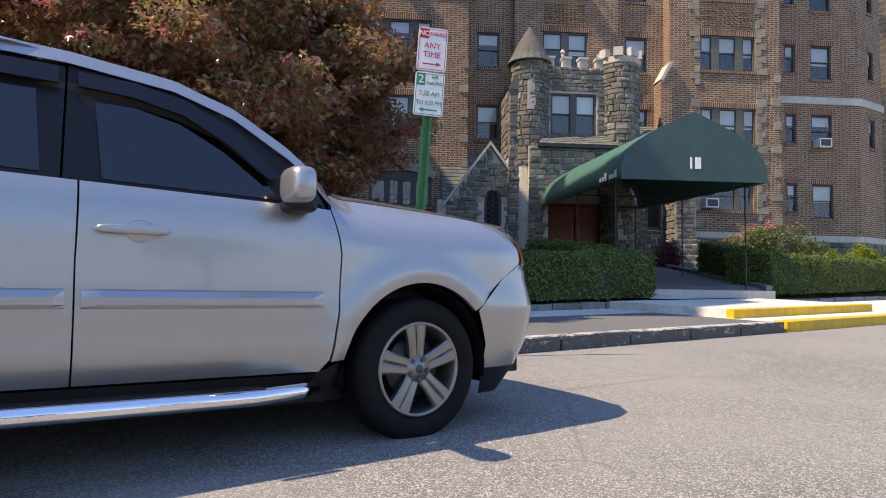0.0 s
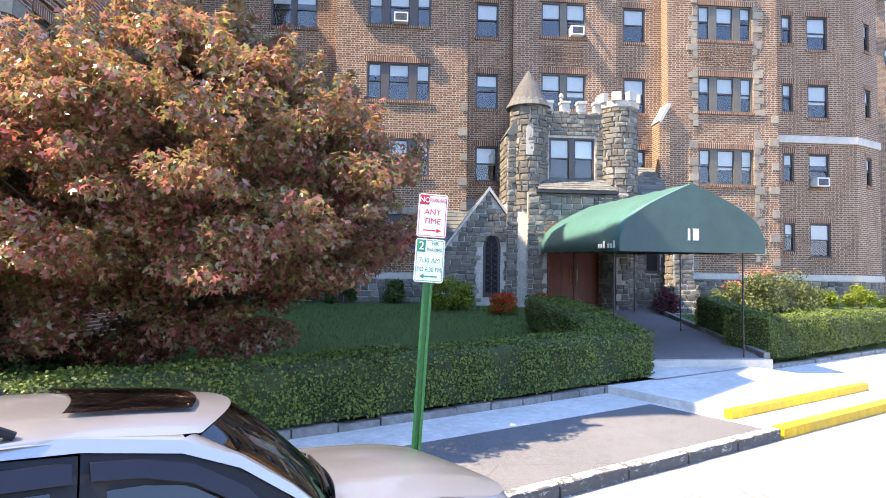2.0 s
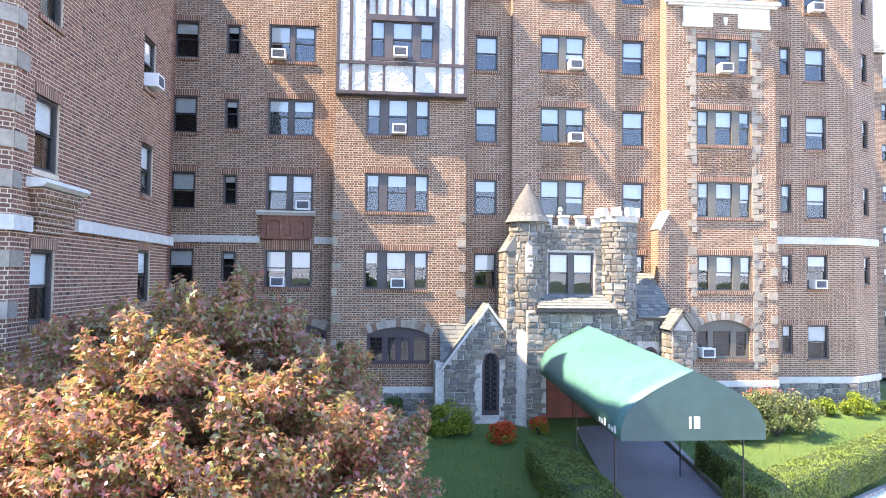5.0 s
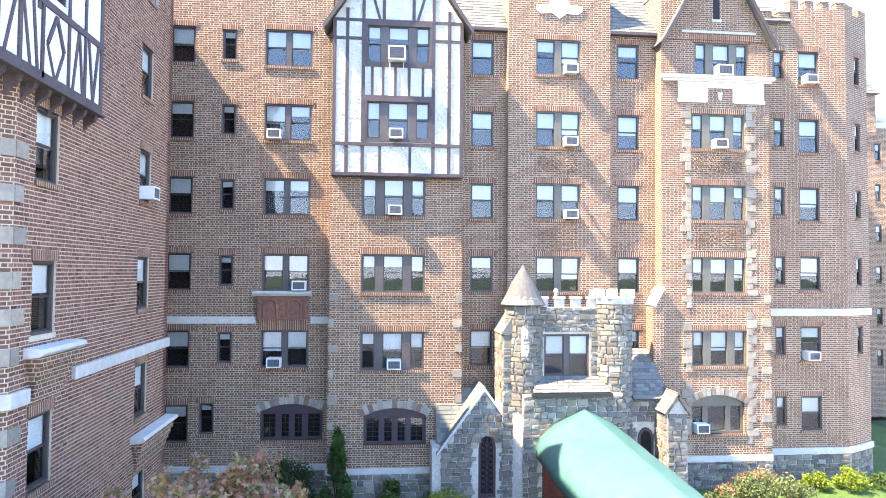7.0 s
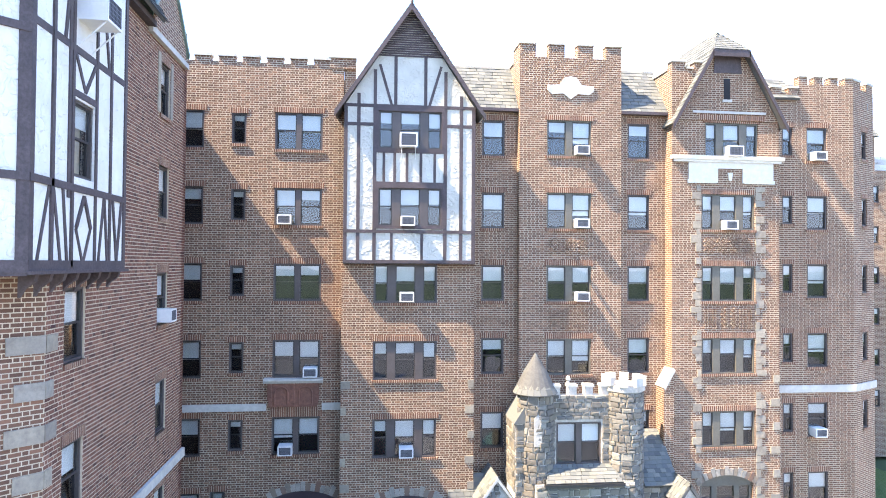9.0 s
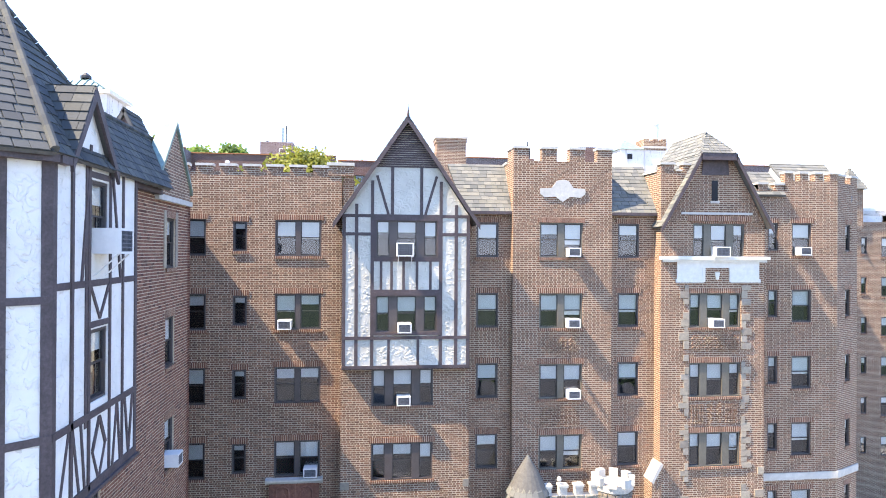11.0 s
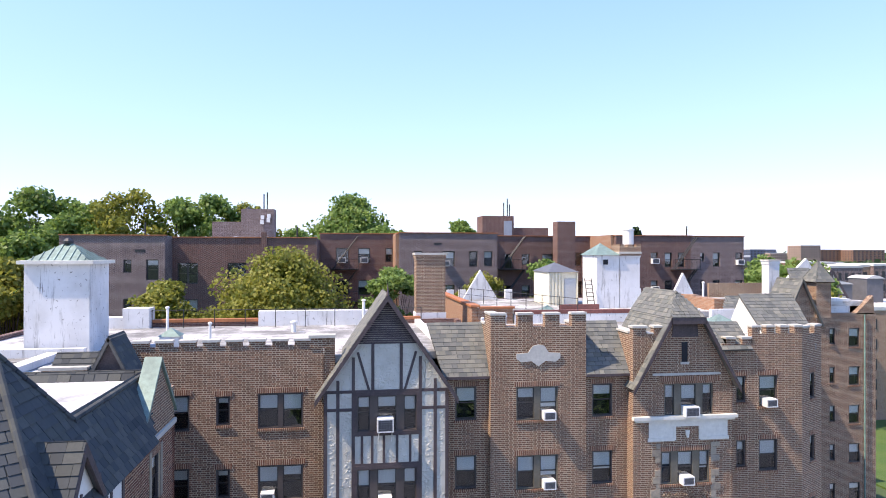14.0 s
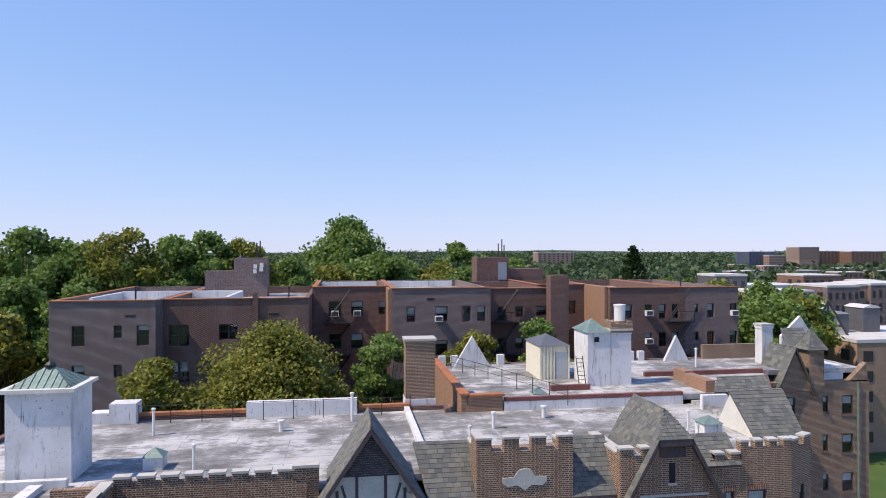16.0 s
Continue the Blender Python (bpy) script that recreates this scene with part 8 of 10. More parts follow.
def hedge(name, label, line, width, top, per_m2=1300, bottom=0.12):
    """A clipped hedge along a line of (x, y, height of its top)."""
    hd = thing(name, label, "hedge")
    pts = [Vector(p[:2]) for p in line]
    tops = [p[2] for p in line]
    mb = MB()
    P, O = [], []
    secs_ = []
    for i, p in enumerate(pts):
        d = (pts[min(i + 1, len(pts) - 1)] - pts[max(i - 1, 0)]).normalized()
        nn = Vector((-d.y, d.x))
        w = width[i] if isinstance(width, (list, tuple)) else width
        secs_.append((p, nn, w / 2, tops[i]))
    prof = [(-0.97, 0.0), (-1.0, 0.5), (-0.97, 0.9), (-0.8, 1.0), (0.8, 1.0), (0.97, 0.9), (1.0, 0.5), (0.97, 0.0)]
    for p, nn, hw, zt in secs_:
        zb = land_z(p.x, p.y) + bottom
        for a, b in prof:
            q = p + nn * (a * (hw - 0.05))
            mb.v.append((q.x, q.y, zb + (zt - 0.05 - zb) * b))
    m = len(prof)
    for i in range(len(pts) - 1):
        for k in range(m - 1):
            mb.f.append((i * m + k, i * m + k + 1, (i + 1) * m + k + 1, (i + 1) * m + k))
        ln = (pts[i + 1] - pts[i]).length
        for k in range(m - 1):
            A0, A1 = np.array(mb.v[i * m + k]), np.array(mb.v[i * m + k + 1])
            B0, B1 = np.array(mb.v[(i + 1) * m + k]), np.array(mb.v[(i + 1) * m + k + 1])
            nvec = np.cross(B0 - A0, A1 - A0)
            area = np.linalg.norm(nvec)
            nvec = nvec / (area + 1e-9)
            cen = (np.array([*pts[i], 0]) + np.array([*pts[i + 1], 0])) / 2
            mid = (A0 + A1 + B0 + B1) / 4
            if np.dot(nvec[:2], (mid - cen)[:2]) < 0 or (abs(nvec[2]) > 0.8 and nvec[2] < 0):
                nvec = -nvec
            n = int(area * per_m2)
            s, t = RG.uniform(0, 1, (n, 1)), RG.uniform(0, 1, (n, 1))
            q = (A0 * (1 - s) + B0 * s) * (1 - t) + (A1 * (1 - s) + B1 * s) * t
            bump = np.array([noise.noise(Vector((a * 1.7, b * 1.7, c * 1.7))) for a, b, c in q])[:, None]
            P.append(q + nvec * (RG.uniform(-0.03, 0.05, (n, 1)) + 0.07 * bump))
            O.append(np.tile(nvec, (n, 1)))
    for i in (0, len(pts) - 1):
        mb.f.append(tuple(i * m + k for k in range(m)))
        p, nn, hw, zt = secs_[i]
        d = (pts[1] - pts[0]).normalized() * -1 if i == 0 else (pts[-1] - pts[-2]).normalized()
        n = max(1, int(2 * hw * (zt - land_z(p.x, p.y)) * per_m2))
        s, t = RG.uniform(-1, 1, n), RG.uniform(0.05, 1, n)
        zb = land_z(p.x, p.y) + bottom
        P.append(np.stack([p.x + nn.x * s * hw + d.x * RG.uniform(-0.05, 0.05, n), p.y + nn.y * s * hw + d.y * RG.uniform(-0.05, 0.05, n), zb + (zt - zb) * t], 1))
        O.append(np.tile(np.array([d.x, d.y, 0.0]), (n, 1)))
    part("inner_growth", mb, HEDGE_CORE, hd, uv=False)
    part("foliage", leaf_mesh("foliage", np.concatenate(P), (0.03, 0.055), HEDGE_LEAF, out=np.concatenate(O), flat=0.3), HEDGE_LEAF, hd, kind="stuff")
    return hd


def line_st(pairs, step=0.6):
    out = []
    for (u0, v0, z0), (u1, v1, z1) in zip(pairs, pairs[1:]):
        k = max(1, int(abs(u1 - u0) / step))
        for i in range(k):
            s = i / k
            out.append((*st(u0 + (u1 - u0) * s, v0 + (v1 - v0) * s), z0 + (z1 - z0) * s))
    out.append((*st(*pairs[-1][:2]), pairs[-1][2]))
    return out


hedge("privet_hedge", "clipped green privet hedge along the pavement", line_st([(-13, 4.05, 1.15), (-4, 4.05, 1.36), (3.0, 4.05, 1.52), (5.8, 4.1, 1.62), (6.85, 4.15, 1.64)]), 1.28, 0, bottom=0.04)
hedge("privet_hedge", "broad clipped hedge beside the entrance path", [(5.62, 15.1, 1.70), (5.75, 16.0, 1.80), (5.68, 17.2, 1.98), (5.55, 18.6, 2.14), (5.42, 20.3, 2.28)], [1.3, 1.45, 1.5, 1.5, 1.4], 0)
hedge("privet_hedge", "clipped hedge beside the lawn and pavement", line_st([(11.45, 4.1, 1.86), (14, 4.1, 1.88), (18, 4.15, 1.94), (24, 4.2, 2.05)]), 1.25, 0, bottom=0.04)
hedge("privet_hedge", "dark hedge along the entrance path", [(10.35, 17.3, 1.92), (10.4, 18.3, 2.04), (10.4, 19.2, 2.18), (10.38, 20.3, 2.36)], 0.85, 0)
# stone edging under the hedges
mb = MB()
for k in range(26):
    u0 = -12 + k * 0.72
    strip_box(mb, u0, u0 + 0.69, 3.42, 3.6, 0.05, 0.27 + R.uniform(-0.02, 0.02), 0.4, 0.012)
for k in range(20):
    u0 = 10.9 + k * 0.9
    strip_box(mb, u0, u0 + 0.86, 3.40, 3.56, 0.0, 0.25 + R.uniform(-0.02, 0.02), 0.45, 0.012)
solid("hedge_edging", mb, GRANITE, "low grey stone edging under the hedge", "edging", "structure")
mb = strip(-13, 6.6, 3.58, 5.0, 0.25)
solid("hedge_bed", mb, SOIL, "dark soil under the hedge", "soil", "structure", uv=False, fix=False)


def shrub(name, label, x, y, rx, ry, h, mat, n=2600, size=(0.05, 0.09), flowers=None, nf=0, z=None, fl=0.045, cone=False):
    z0 = land_z(x, y) if z is None else z
    sh = thing(name, label, "shrub")
    mb = MB()
    for k in range(9):
        a = R.uniform(0, 6.28)
        mb.tube([(x, y, z0 - 0.05), (x + 0.3 * rx * math.cos(a), y + 0.3 * ry * math.sin(a), z0 + 0.4 * h), (x + 0.7 * rx * math.cos(a), y + 0.7 * ry * math.sin(a), z0 + 0.75 * h)], 0.02, 5, 0.006)
    part("stem", mb, BARK, sh, uv=False)
    P, O = [], []
    for k in range(26):
        a, e = R.uniform(0, 6.28), R.uniform(0.05, 1.0)
        if cone:
            zc = z0 + h * e
            q = (1 - e) * 0.75 + 0.04
            cx, cy, rr = x + rx * q * math.cos(a), y + ry * q * math.sin(a), (0.16, 0.16, 0.35)
        else:
            q = math.sqrt(max(0.05, 1 - (e - 0.35) ** 2 * 2.0)) * R.uniform(0.45, 0.8)
            cx, cy, zc = x + rx * q * math.cos(a), y + ry * q * math.sin(a), z0 + h * (0.1 + 0.75 * e)
            rr = (rx * 0.36, ry * 0.36, h * 0.2)
        p, d = in_ball(n // 26, 0.35)
        P.append(p * np.array(rr) + np.array((cx, cy, zc)))
        O.append(d)
    P, O = np.concatenate(P), np.concatenate(O)
    part("foliage", leaf_mesh("foliage", P, size, mat, out=O, flat=0.3), mat, sh, kind="stuff")
    if flowers is not None and nf:
        sel = np.argsort(P[:, 2] + RG.uniform(0, h, len(P)))[-nf * 2:]
        sel = RG.choice(sel, nf, replace=False)
        c = np.array((x, y, z0 + h * 0.4))
        Q = c + (P[sel] - c) * 1.08
        part("blossoms", leaf_mesh("blossoms", np.repeat(Q, 4, 0) + RG.normal(size=(nf * 4, 3)) * 0.02, (fl, fl * 1.7), flowers, flat=0.4), flowers, sh, kind="stuff")
    return sh


LIME = leaf_material("yellow_green_leaves", [(0.07, 0.12, 0.012), (0.16, 0.22, 0.02), (0.30, 0.33, 0.04)], spot=2)
MID = leaf_material("mid_green_leaves", [(0.03, 0.06, 0.012), (0.06, 0.11, 0.02), (0.11, 0.17, 0.035)], spot=1.2)
OLIVE = leaf_material("grey_green_leaves", [(0.06, 0.085, 0.03), (0.12, 0.15, 0.055), (0.22, 0.24, 0.10)], spot=1.2)
DEEP = leaf_material("dark_green_leaves", [(0.012, 0.028, 0.008), (0.025, 0.05, 0.012), (0.045, 0.08, 0.018)], spot=1.0)
WINE = leaf_material("burgundy_leaves", [(0.06, 0.012, 0.018), (0.12, 0.02, 0.03), (0.17, 0.04, 0.05)], spot=2)
RED_F = leaf_material("red_blossoms", [(0.45, 0.02, 0.012), (0.62, 0.04, 0.02), (0.70, 0.13, 0.03)], spot=4)
PINK_F = leaf_material("coral_blossoms", [(0.62, 0.10, 0.08), (0.72, 0.25, 0.18)], spot=4)
CEDAR = leaf_material("cedar_sprays", [(0.015, 0.045, 0.010), (0.035, 0.085, 0.016), (0.06, 0.13, 0.022)], spot=1.5)
shrub("yellow_shrub", "yellow-green leafy shrub beside the porch", 2.85, 23.5, 0.85, 0.7, 1.15, LIME, 3400)
shrub("flower_bush", "bush of bright red flowers by the porch", 4.45, 22.8, 0.55, 0.5, 0.7, LIME, 1500, (0.04, 0.07), RED_F, 420)
shrub("flower_bush", "small red and yellow flowers beside the door", 5.95, 23.5, 0.4, 0.35, 0.6, LIME, 900, (0.04, 0.07), RED_F, 120)
shrub("barberry_shrub", "burgundy leaved shrub beside the path", 10.3, 23.2, 0.55, 0.5, 0.95, WINE, 1800, (0.04, 0.07))
shrub("rose_bush", "large grey-green bush with coral flowers", 14.5, 23.4, 1.75, 0.95, 1.65, OLIVE, 9000, (0.05, 0.09), PINK_F, 30)
shrub("rose_bush", "grey-green bush with a few coral flowers", 12.6, 23.1, 0.9, 0.8, 1.25, OLIVE, 3400, (0.05, 0.09), PINK_F, 22)
shrub("small_shrub", "small yellow-green shrub by the plinth", 17.6, 25.4, 0.55, 0.5, 0.7, LIME, 1300)
shrub("small_shrub", "rounded yellow-green shrub by the plinth", 19.0, 25.3, 0.7, 0.6, 0.9, LIME, 1700)
shrub("small_shrub", "low green shrub by the splayed corner", 20.4, 25.4, 0.6, 0.5, 0.55, MID, 1300)
shrub("cedar", "narrow upright cedar against the wall", -0.95, 24.9, 0.62, 0.62, 2.55, CEDAR, 5200, (0.06, 0.12), cone=True)
shrub("dark_shrub", "dark shrub under the arched window", -2.7, 25.2, 1.0, 0.7, 1.6, DEEP, 3600)
shrub("dark_shrub", "dark leafy shrub in the court", -4.6, 25.0, 1.1, 0.8, 1.2, DEEP, 3400)
shrub("dark_shrub", "dark leafy shrub in the court", -6.3, 24.6, 0.9, 0.8, 1.0, DEEP, 2600)
shrub("small_shrub", "small green shrub by the plinth", 0.95, 25.1, 0.45, 0.4, 0.85, MID, 1200)
shrub("dark_shrub", "dark shrub under the maple", -6.6, 11.8, 1.2, 0.9, 1.3, DEEP, 3600)
shrub("dark_shrub", "dark shrub under the maple", -4.9, 12.6, 0.9, 0.8, 0.8, DEEP, 2200)
# grass blades on the near lawn
BL = leaf_material("grass_blades", [(0.024, 0.06, 0.01), (0.055, 0.115, 0.017), (0.10, 0.17, 0.028)], spot=0.6)
n = 42000
gxv, gyv = RG.uniform(-7, 20, n), RG.uniform(11.5, 24.4, n)
keep = []
for i in range(n):
    u, v = to_st(gxv[i], gyv[i])
    if v > 4.7 and not (6.5 < u < 11.2 and v < 5.7) and not (5.0 < gxv[i] < 10.9 and v > 4 and gyv[i] > 15):
        keep.append((gxv[i], gyv[i], land_z(gxv[i], gyv[i]) - 0.005))
solid_g = new("grass", leaf_mesh("grass", np.array(keep), (0.05, 0.10), BL, np.array([(0.09, 0, 0), (0.05, 0.2, 0.6), (0, 0.35, 1.0), (-0.09, 0, 0)]), LEAF_F, flat=0.92))
tagged(solid_g, "short mown green grass", "grass", kind="stuff")

# paved apron between the pavement and the path, one even slope
AN = 16
az = np.zeros((AN + 1, AN + 1))
floor_z = np.zeros((AN + 1, AN + 1))
axy = {}
for j in range(AN + 1):
    for k in range(AN + 1):
        x, y = axy[j, k] = st(6.7 + 4.3 * k / AN, 3.29 + 2.21 * j / AN)
        floor_z[j, k] = max(land_z(x, y), road_z(x, y) + 0.292 - 0.14 * max(0.0, min(1.0, (4.3 * k / AN - 3.6) / 0.6)))
az[:] = floor_z
for step in range(30):
    q = np.pad(az, 1, mode="edge")
    az = np.maximum((q[:-2, 1:-1] + q[2:, 1:-1] + q[1:-1, :-2] + q[1:-1, 2:]) / 4, floor_z)
mb = MB()
for j in range(AN + 1):
    for k in range(AN + 1):
        mb.v.append((*axy[j, k], az[j, k] + 0.014))
for j in range(AN):
    for k in range(AN):
        a = j * (AN + 1) + k
        mb.f.append((a, a + 1, a + AN + 2, a + AN + 1))
solid("apron", mb, CONCRETE, "pale concrete apron before the path", "pavement", "structure", uv=False, fix=False)

# ---- the roof terrace behind the front ----


def roof_material():
    n = NT("white_roof_coating")
    vec = n.coord("Object")
    a = n.noise(vec, 0.4, 7, 0.75)
    b = n.noise(n.coord("Object", (0.55, 1.1, 1)), 0.6, 9, 0.8)
    g = n.noise(n.coord("Object", (1.2, 0.5, 1)), 0.21, 5, 0.7)
    f = n.noise(vec, 11, 5, 0.75)
    sheets = n.node("TexBrick", Scale=1.0)
    sheets.inputs["Brick Width"].default_value, sheets.inputs["Row Height"].default_value = 5.2, 0.95
    sheets.inputs["Mortar Size"].default_value, sheets.inputs["Mortar Smooth"].default_value = 0.035, 0.6
    n.link(vec, sheets.inputs["Vector"])
    sheets.inputs["Color1"].default_value, sheets.inputs["Color2"].default_value = (0.30, 0.30, 0.30, 1), (0.75, 0.75, 0.75, 1)
    c = n.mix(n.ramp(a, [(0.36, (0, 0, 0)), (0.62, (1, 1, 1))]), (0.42, 0.415, 0.40), (0.64, 0.635, 0.62))
    c = n.mix(0.22, c, sheets.outputs["Color"], "MULTIPLY")
    grime = n.math("ADD", n.math("MULTIPLY", b, 0.65), n.math("MULTIPLY", g, 0.45))
    c = n.mix(n.ramp(grime, [(0.51, (0, 0, 0)), (0.555, (0.6, 0.6, 0.6)), (0.65, (0.95, 0.95, 0.95))]), c, (0.095, 0.092, 0.085))
    c = n.mix(n.math("MULTIPLY", sheets.outputs["Fac"], 0.55), c, (0.13, 0.13, 0.125))
    c = n.mix(n.ramp(f, [(0.45, (0, 0, 0)), (0.8, (0.55, 0.55, 0.55))]), c, (0.2, 0.2, 0.19))
    n.color(c)
    n.rough(0.85)
    n.bump(n.math("ADD", f, n.math("MULTIPLY", sheets.outputs["Fac"], 0.5)), 0.35, 0.012)
    return n.mat


def stained_white():
    n = NT("peeling_white_paint")
    a = n.noise(n.coord("Object", (1, 1, 0.12)), 3.4, 6, 0.75)
    big = n.noise(n.coord("Object"), 0.7, 4, 0.6)
    sp = n.noise(n.coord("Object"), 6, 5, 0.75)
    c = n.mix(n.ramp(big, [(0.4, (0, 0, 0)), (0.7, (1, 1, 1))]), (0.70, 0.70, 0.70), (0.56, 0.555, 0.545))
    c = n.mix(n.ramp(a, [(0.56, (0, 0, 0)), (0.70, (0.8, 0.8, 0.8))]), c, (0.22, 0.215, 0.21))
    c = n.mix(n.ramp(sp, [(0.63, (0, 0, 0)), (0.66, (1, 1, 1))]), c, (0.14, 0.13, 0.125))
    run = n.noise(n.coord("Object", (1, 1, 0.06)), 5.5, 4, 0.7)
    c = n.mix(n.ramp(run, [(0.63, (0, 0, 0)), (0.69, (0.85, 0.85, 0.85))]), c, (0.10, 0.098, 0.095))
    n.color(c)
    n.rough(0.8)
    n.bump(sp, 0.3, 0.01)
    return n.mat


ROOF_W = roof_material()
WHITE_OLD = stained_white()
mb = MB()
mb.box(-17, 2.9, 26.7, 37.6, 20.7, 21.0)
mb.box(2.9, 21.2, 27.25, 37.6, 20.7, 21.0)
mb.box(-17, 6.2, 37.6, 38.6, 20.7, 21.0)
mb.box(-17, -6.42, 20.3, 21.8, 20.7, 20.98)
mb.box(-17, -9.1, 21.8, 26.7, 20.7, 20.98)
pieces("flat_roof", mb, ROOF_W, HOUSE, "flat roof with weathered white coating")
mb = MB()
mb.extrude([(7.0, 37.8, 21.2), (26.6, 37.8, 21.2), (30.6, 44.41, 21.2), (38.69, 44.41, 21.2), (38.69, 50.29, 21.2), (7.0, 50.29, 21.2)], (0, 0, 0.35))
mb.extrude([(21.2, 30.5, 20.7), (22.3, 30.5, 20.7), (26.6, 37.6, 20.7), (21.2, 37.6, 20.7)], (0, 0, 0.5))
pieces("flat_roof", mb, ROOF_W, HOUSE, "flat roof with weathered white coating")
mb = MB()
for x0, x1, y0, y1 in ((-17, 6.2, 38.4, 38.7), (5.9, 6.2, 37.6, 38.4)):
    mb.box(x0, x1, y0, y1, 0.5, 21.25)
mb.box(-17, -16.7, 12, 38.6, 0.5, 21.2)
mb.box(7, 39, 50.3, 50.6, 0.5, 21.6)
mb.extrude([(22.3, 30.5, 0.5), (30.6, 43.9, 0.5), (30.2, 43.9, 0.5), (21.9, 30.5, 0.5)], (0, 0, 21.05))
mb.extrude([(21.3, 27.9, 0.5), (22.35, 30.4, 0.5), (22.0, 30.45, 0.5), (21.0, 28.0, 0.5)], (0, 0, 20.6))
pieces("rear_wall", mb, BRICK_FAR, HOUSE)
mb = MB()
mb.box(-11.6, -5.4, 38.35, 38.75, 21.25, 21.42)
mb.box(0.9, 3.9, 38.35, 38.75, 21.25, 21.42)
pieces("coping", mb, ORANGE_TILE, HOUSE, "orange clay coping")
mb = MB()
mb.box(-5.4, 0.8, 38.1, 38.7, 21.0, 21.85)
mb.box(-12.6, -11.2, 37.8, 38.9, 21.0, 22.1)
mb.box(-13.6, -12.6, 37.9, 38.8, 21.0, 21.6)
mb.box(3.55, 3.85, 27.5, 38.4, 21.0, 21.28)
mb.box(-17, -10.9, 27.6, 27.9, 21.0, 21.35)
mb.box(-12.2, -11.7, 20.5, 27.5, 20.99, 21.25)
mb.box(9.4, 20.6, 37.46, 37.74, 20.7, 21.547)
pieces("roof_upstand", mb, WHITE_OLD, HOUSE, "low white roof parapets with black streaks")
mb = MB()
mb.box(6.85, 7.2, 37.6, 50.4, 12.0, 22.0)
mb.box(7.2, 9.3, 37.5, 37.8, 16.0, 21.9)
pieces("court_wall", mb, BRICK_ORANGE, HOUSE, "orange brick wall of the inner court")
mb = MB()
mb.box(6.75, 7.3, 37.4, 50.4, 22.0, 22.12)
mb.box(7.3, 9.4, 37.4, 37.9, 21.9, 22.02)
pieces("coping", mb, ORANGE_TILE, HOUSE, "orange clay coping")
mb = MB()
mb.box(9.4, 20.6, 37.45, 37.75, 21.55, 21.78)
mb.box(13.0, 15.6, 39.9, 40.1, 21.55, 21.9)
mb.box(21.0, 30.0, 43.5, 43.8, 21.55, 21.85)
pieces("coping", mb, RED_TILE, HOUSE, "dull red roof coping")
# court windows in the orange wall
CM = frame_at(6.85, 50.4, -90)
for u in (2.2, 5.2, 8.2, 10.6):
    for zt in (20.6, 17.7):
        put_window("one1", CM, u, zt - WIN_H)

# bulkhead with a copper hipped roof
bh = part("bulkhead", MB(), WHITE_OLD, HOUSE, "white painted roof bulkhead with copper hipped roof")
mb = MB()
mb.box(-13.45, -10.95, 28.3, 30.6, 20.9, 24.75)
bh.data = mb.mesh("bulkhead", WHITE_OLD)
mb = MB()
mb.box(-13.65, -10.75, 28.1, 30.8, 24.72, 24.87)
part("cornice", mb, WHITE_PAINT, bh)
mb = MB()
a_, b_, c_, d_ = (-13.4, 28.35, 24.87), (-11.0, 28.35, 24.87), (-11.0, 30.55, 24.87), (-13.4, 30.55, 24.87)
ap1, ap2 = (-12.35, 29.45, 25.6), (-12.05, 29.45, 25.6)
for q in ((a_, b_, ap2, ap1), (b_, c_, ap2), (c_, d_, ap1, ap2), (d_, a_, ap1)):
    mb.poly(q)
cr = part("copper_roof", mb, COPPER, bh, "green copper hipped roof with standing seams")
for k in range(8):
    mb = MB()
    x = -13.2 + k * 0.29
    tx = max(ap1[0], min(ap2[0], x))
    t = min(1.0, (x + 13.4) / 1.05, (-11.0 - x) / 1.05)
    mb.tube([(x, 28.35, 24.89), (x + (tx - x) * 0.0, 28.35 + 1.1 * t, 24.89 + 0.73 * t)], 0.022, 5)
    part("seam", mb, COPPER, cr)
for k in range(6):
    mb = MB()
    y = 28.6 + k * 0.36
    t = min(1.0, (y - 28.35) / 1.1, (30.55 - y) / 1.1)
    mb.tube([(-11.0, y, 24.89), (-11.0 - 1.05 * t, y, 24.89 + 0.73 * t)], 0.022, 5)
    part("seam", mb, COPPER, cr)
mb = MB()
mb.ring([(0.22, 25.58), (0.22, 25.68), (0.1, 25.8), (0.0, 25.84)], (-12.2, 29.45), 10)
part("cap", mb, IRON, bh)


def chimney(x0, x1, y0, y1, z0, z1, mat=BRICK, base=0.0):
    ch = part("chimney", MB(), mat, HOUSE, "brick chimney with a corbelled top")
    mb = MB()
    mb.box(x0, x1, y0, y1, z0 + base, z1 - 0.3)
    mb.box(x0 - 0.05, x1 + 0.05, y0 - 0.05, y1 + 0.05, z1 - 0.3, z1 - 0.06)
    ch.data = mb.mesh("chimney", mat)
    mb = MB()
    mb.box(x0 - 0.1, x1 + 0.1, y0 - 0.1, y1 + 0.1, z1 - 0.06, z1 + 0.06)
    part("cap", mb, LIMESTONE, ch)
    if base:
        mb = MB()
        mb.box(x0 - 0.05, x1 + 0.05, y0 - 0.05, y1 + 0.05, z0, z0 + base)
        part("base", mb, WHITE_OLD, ch)
    return ch


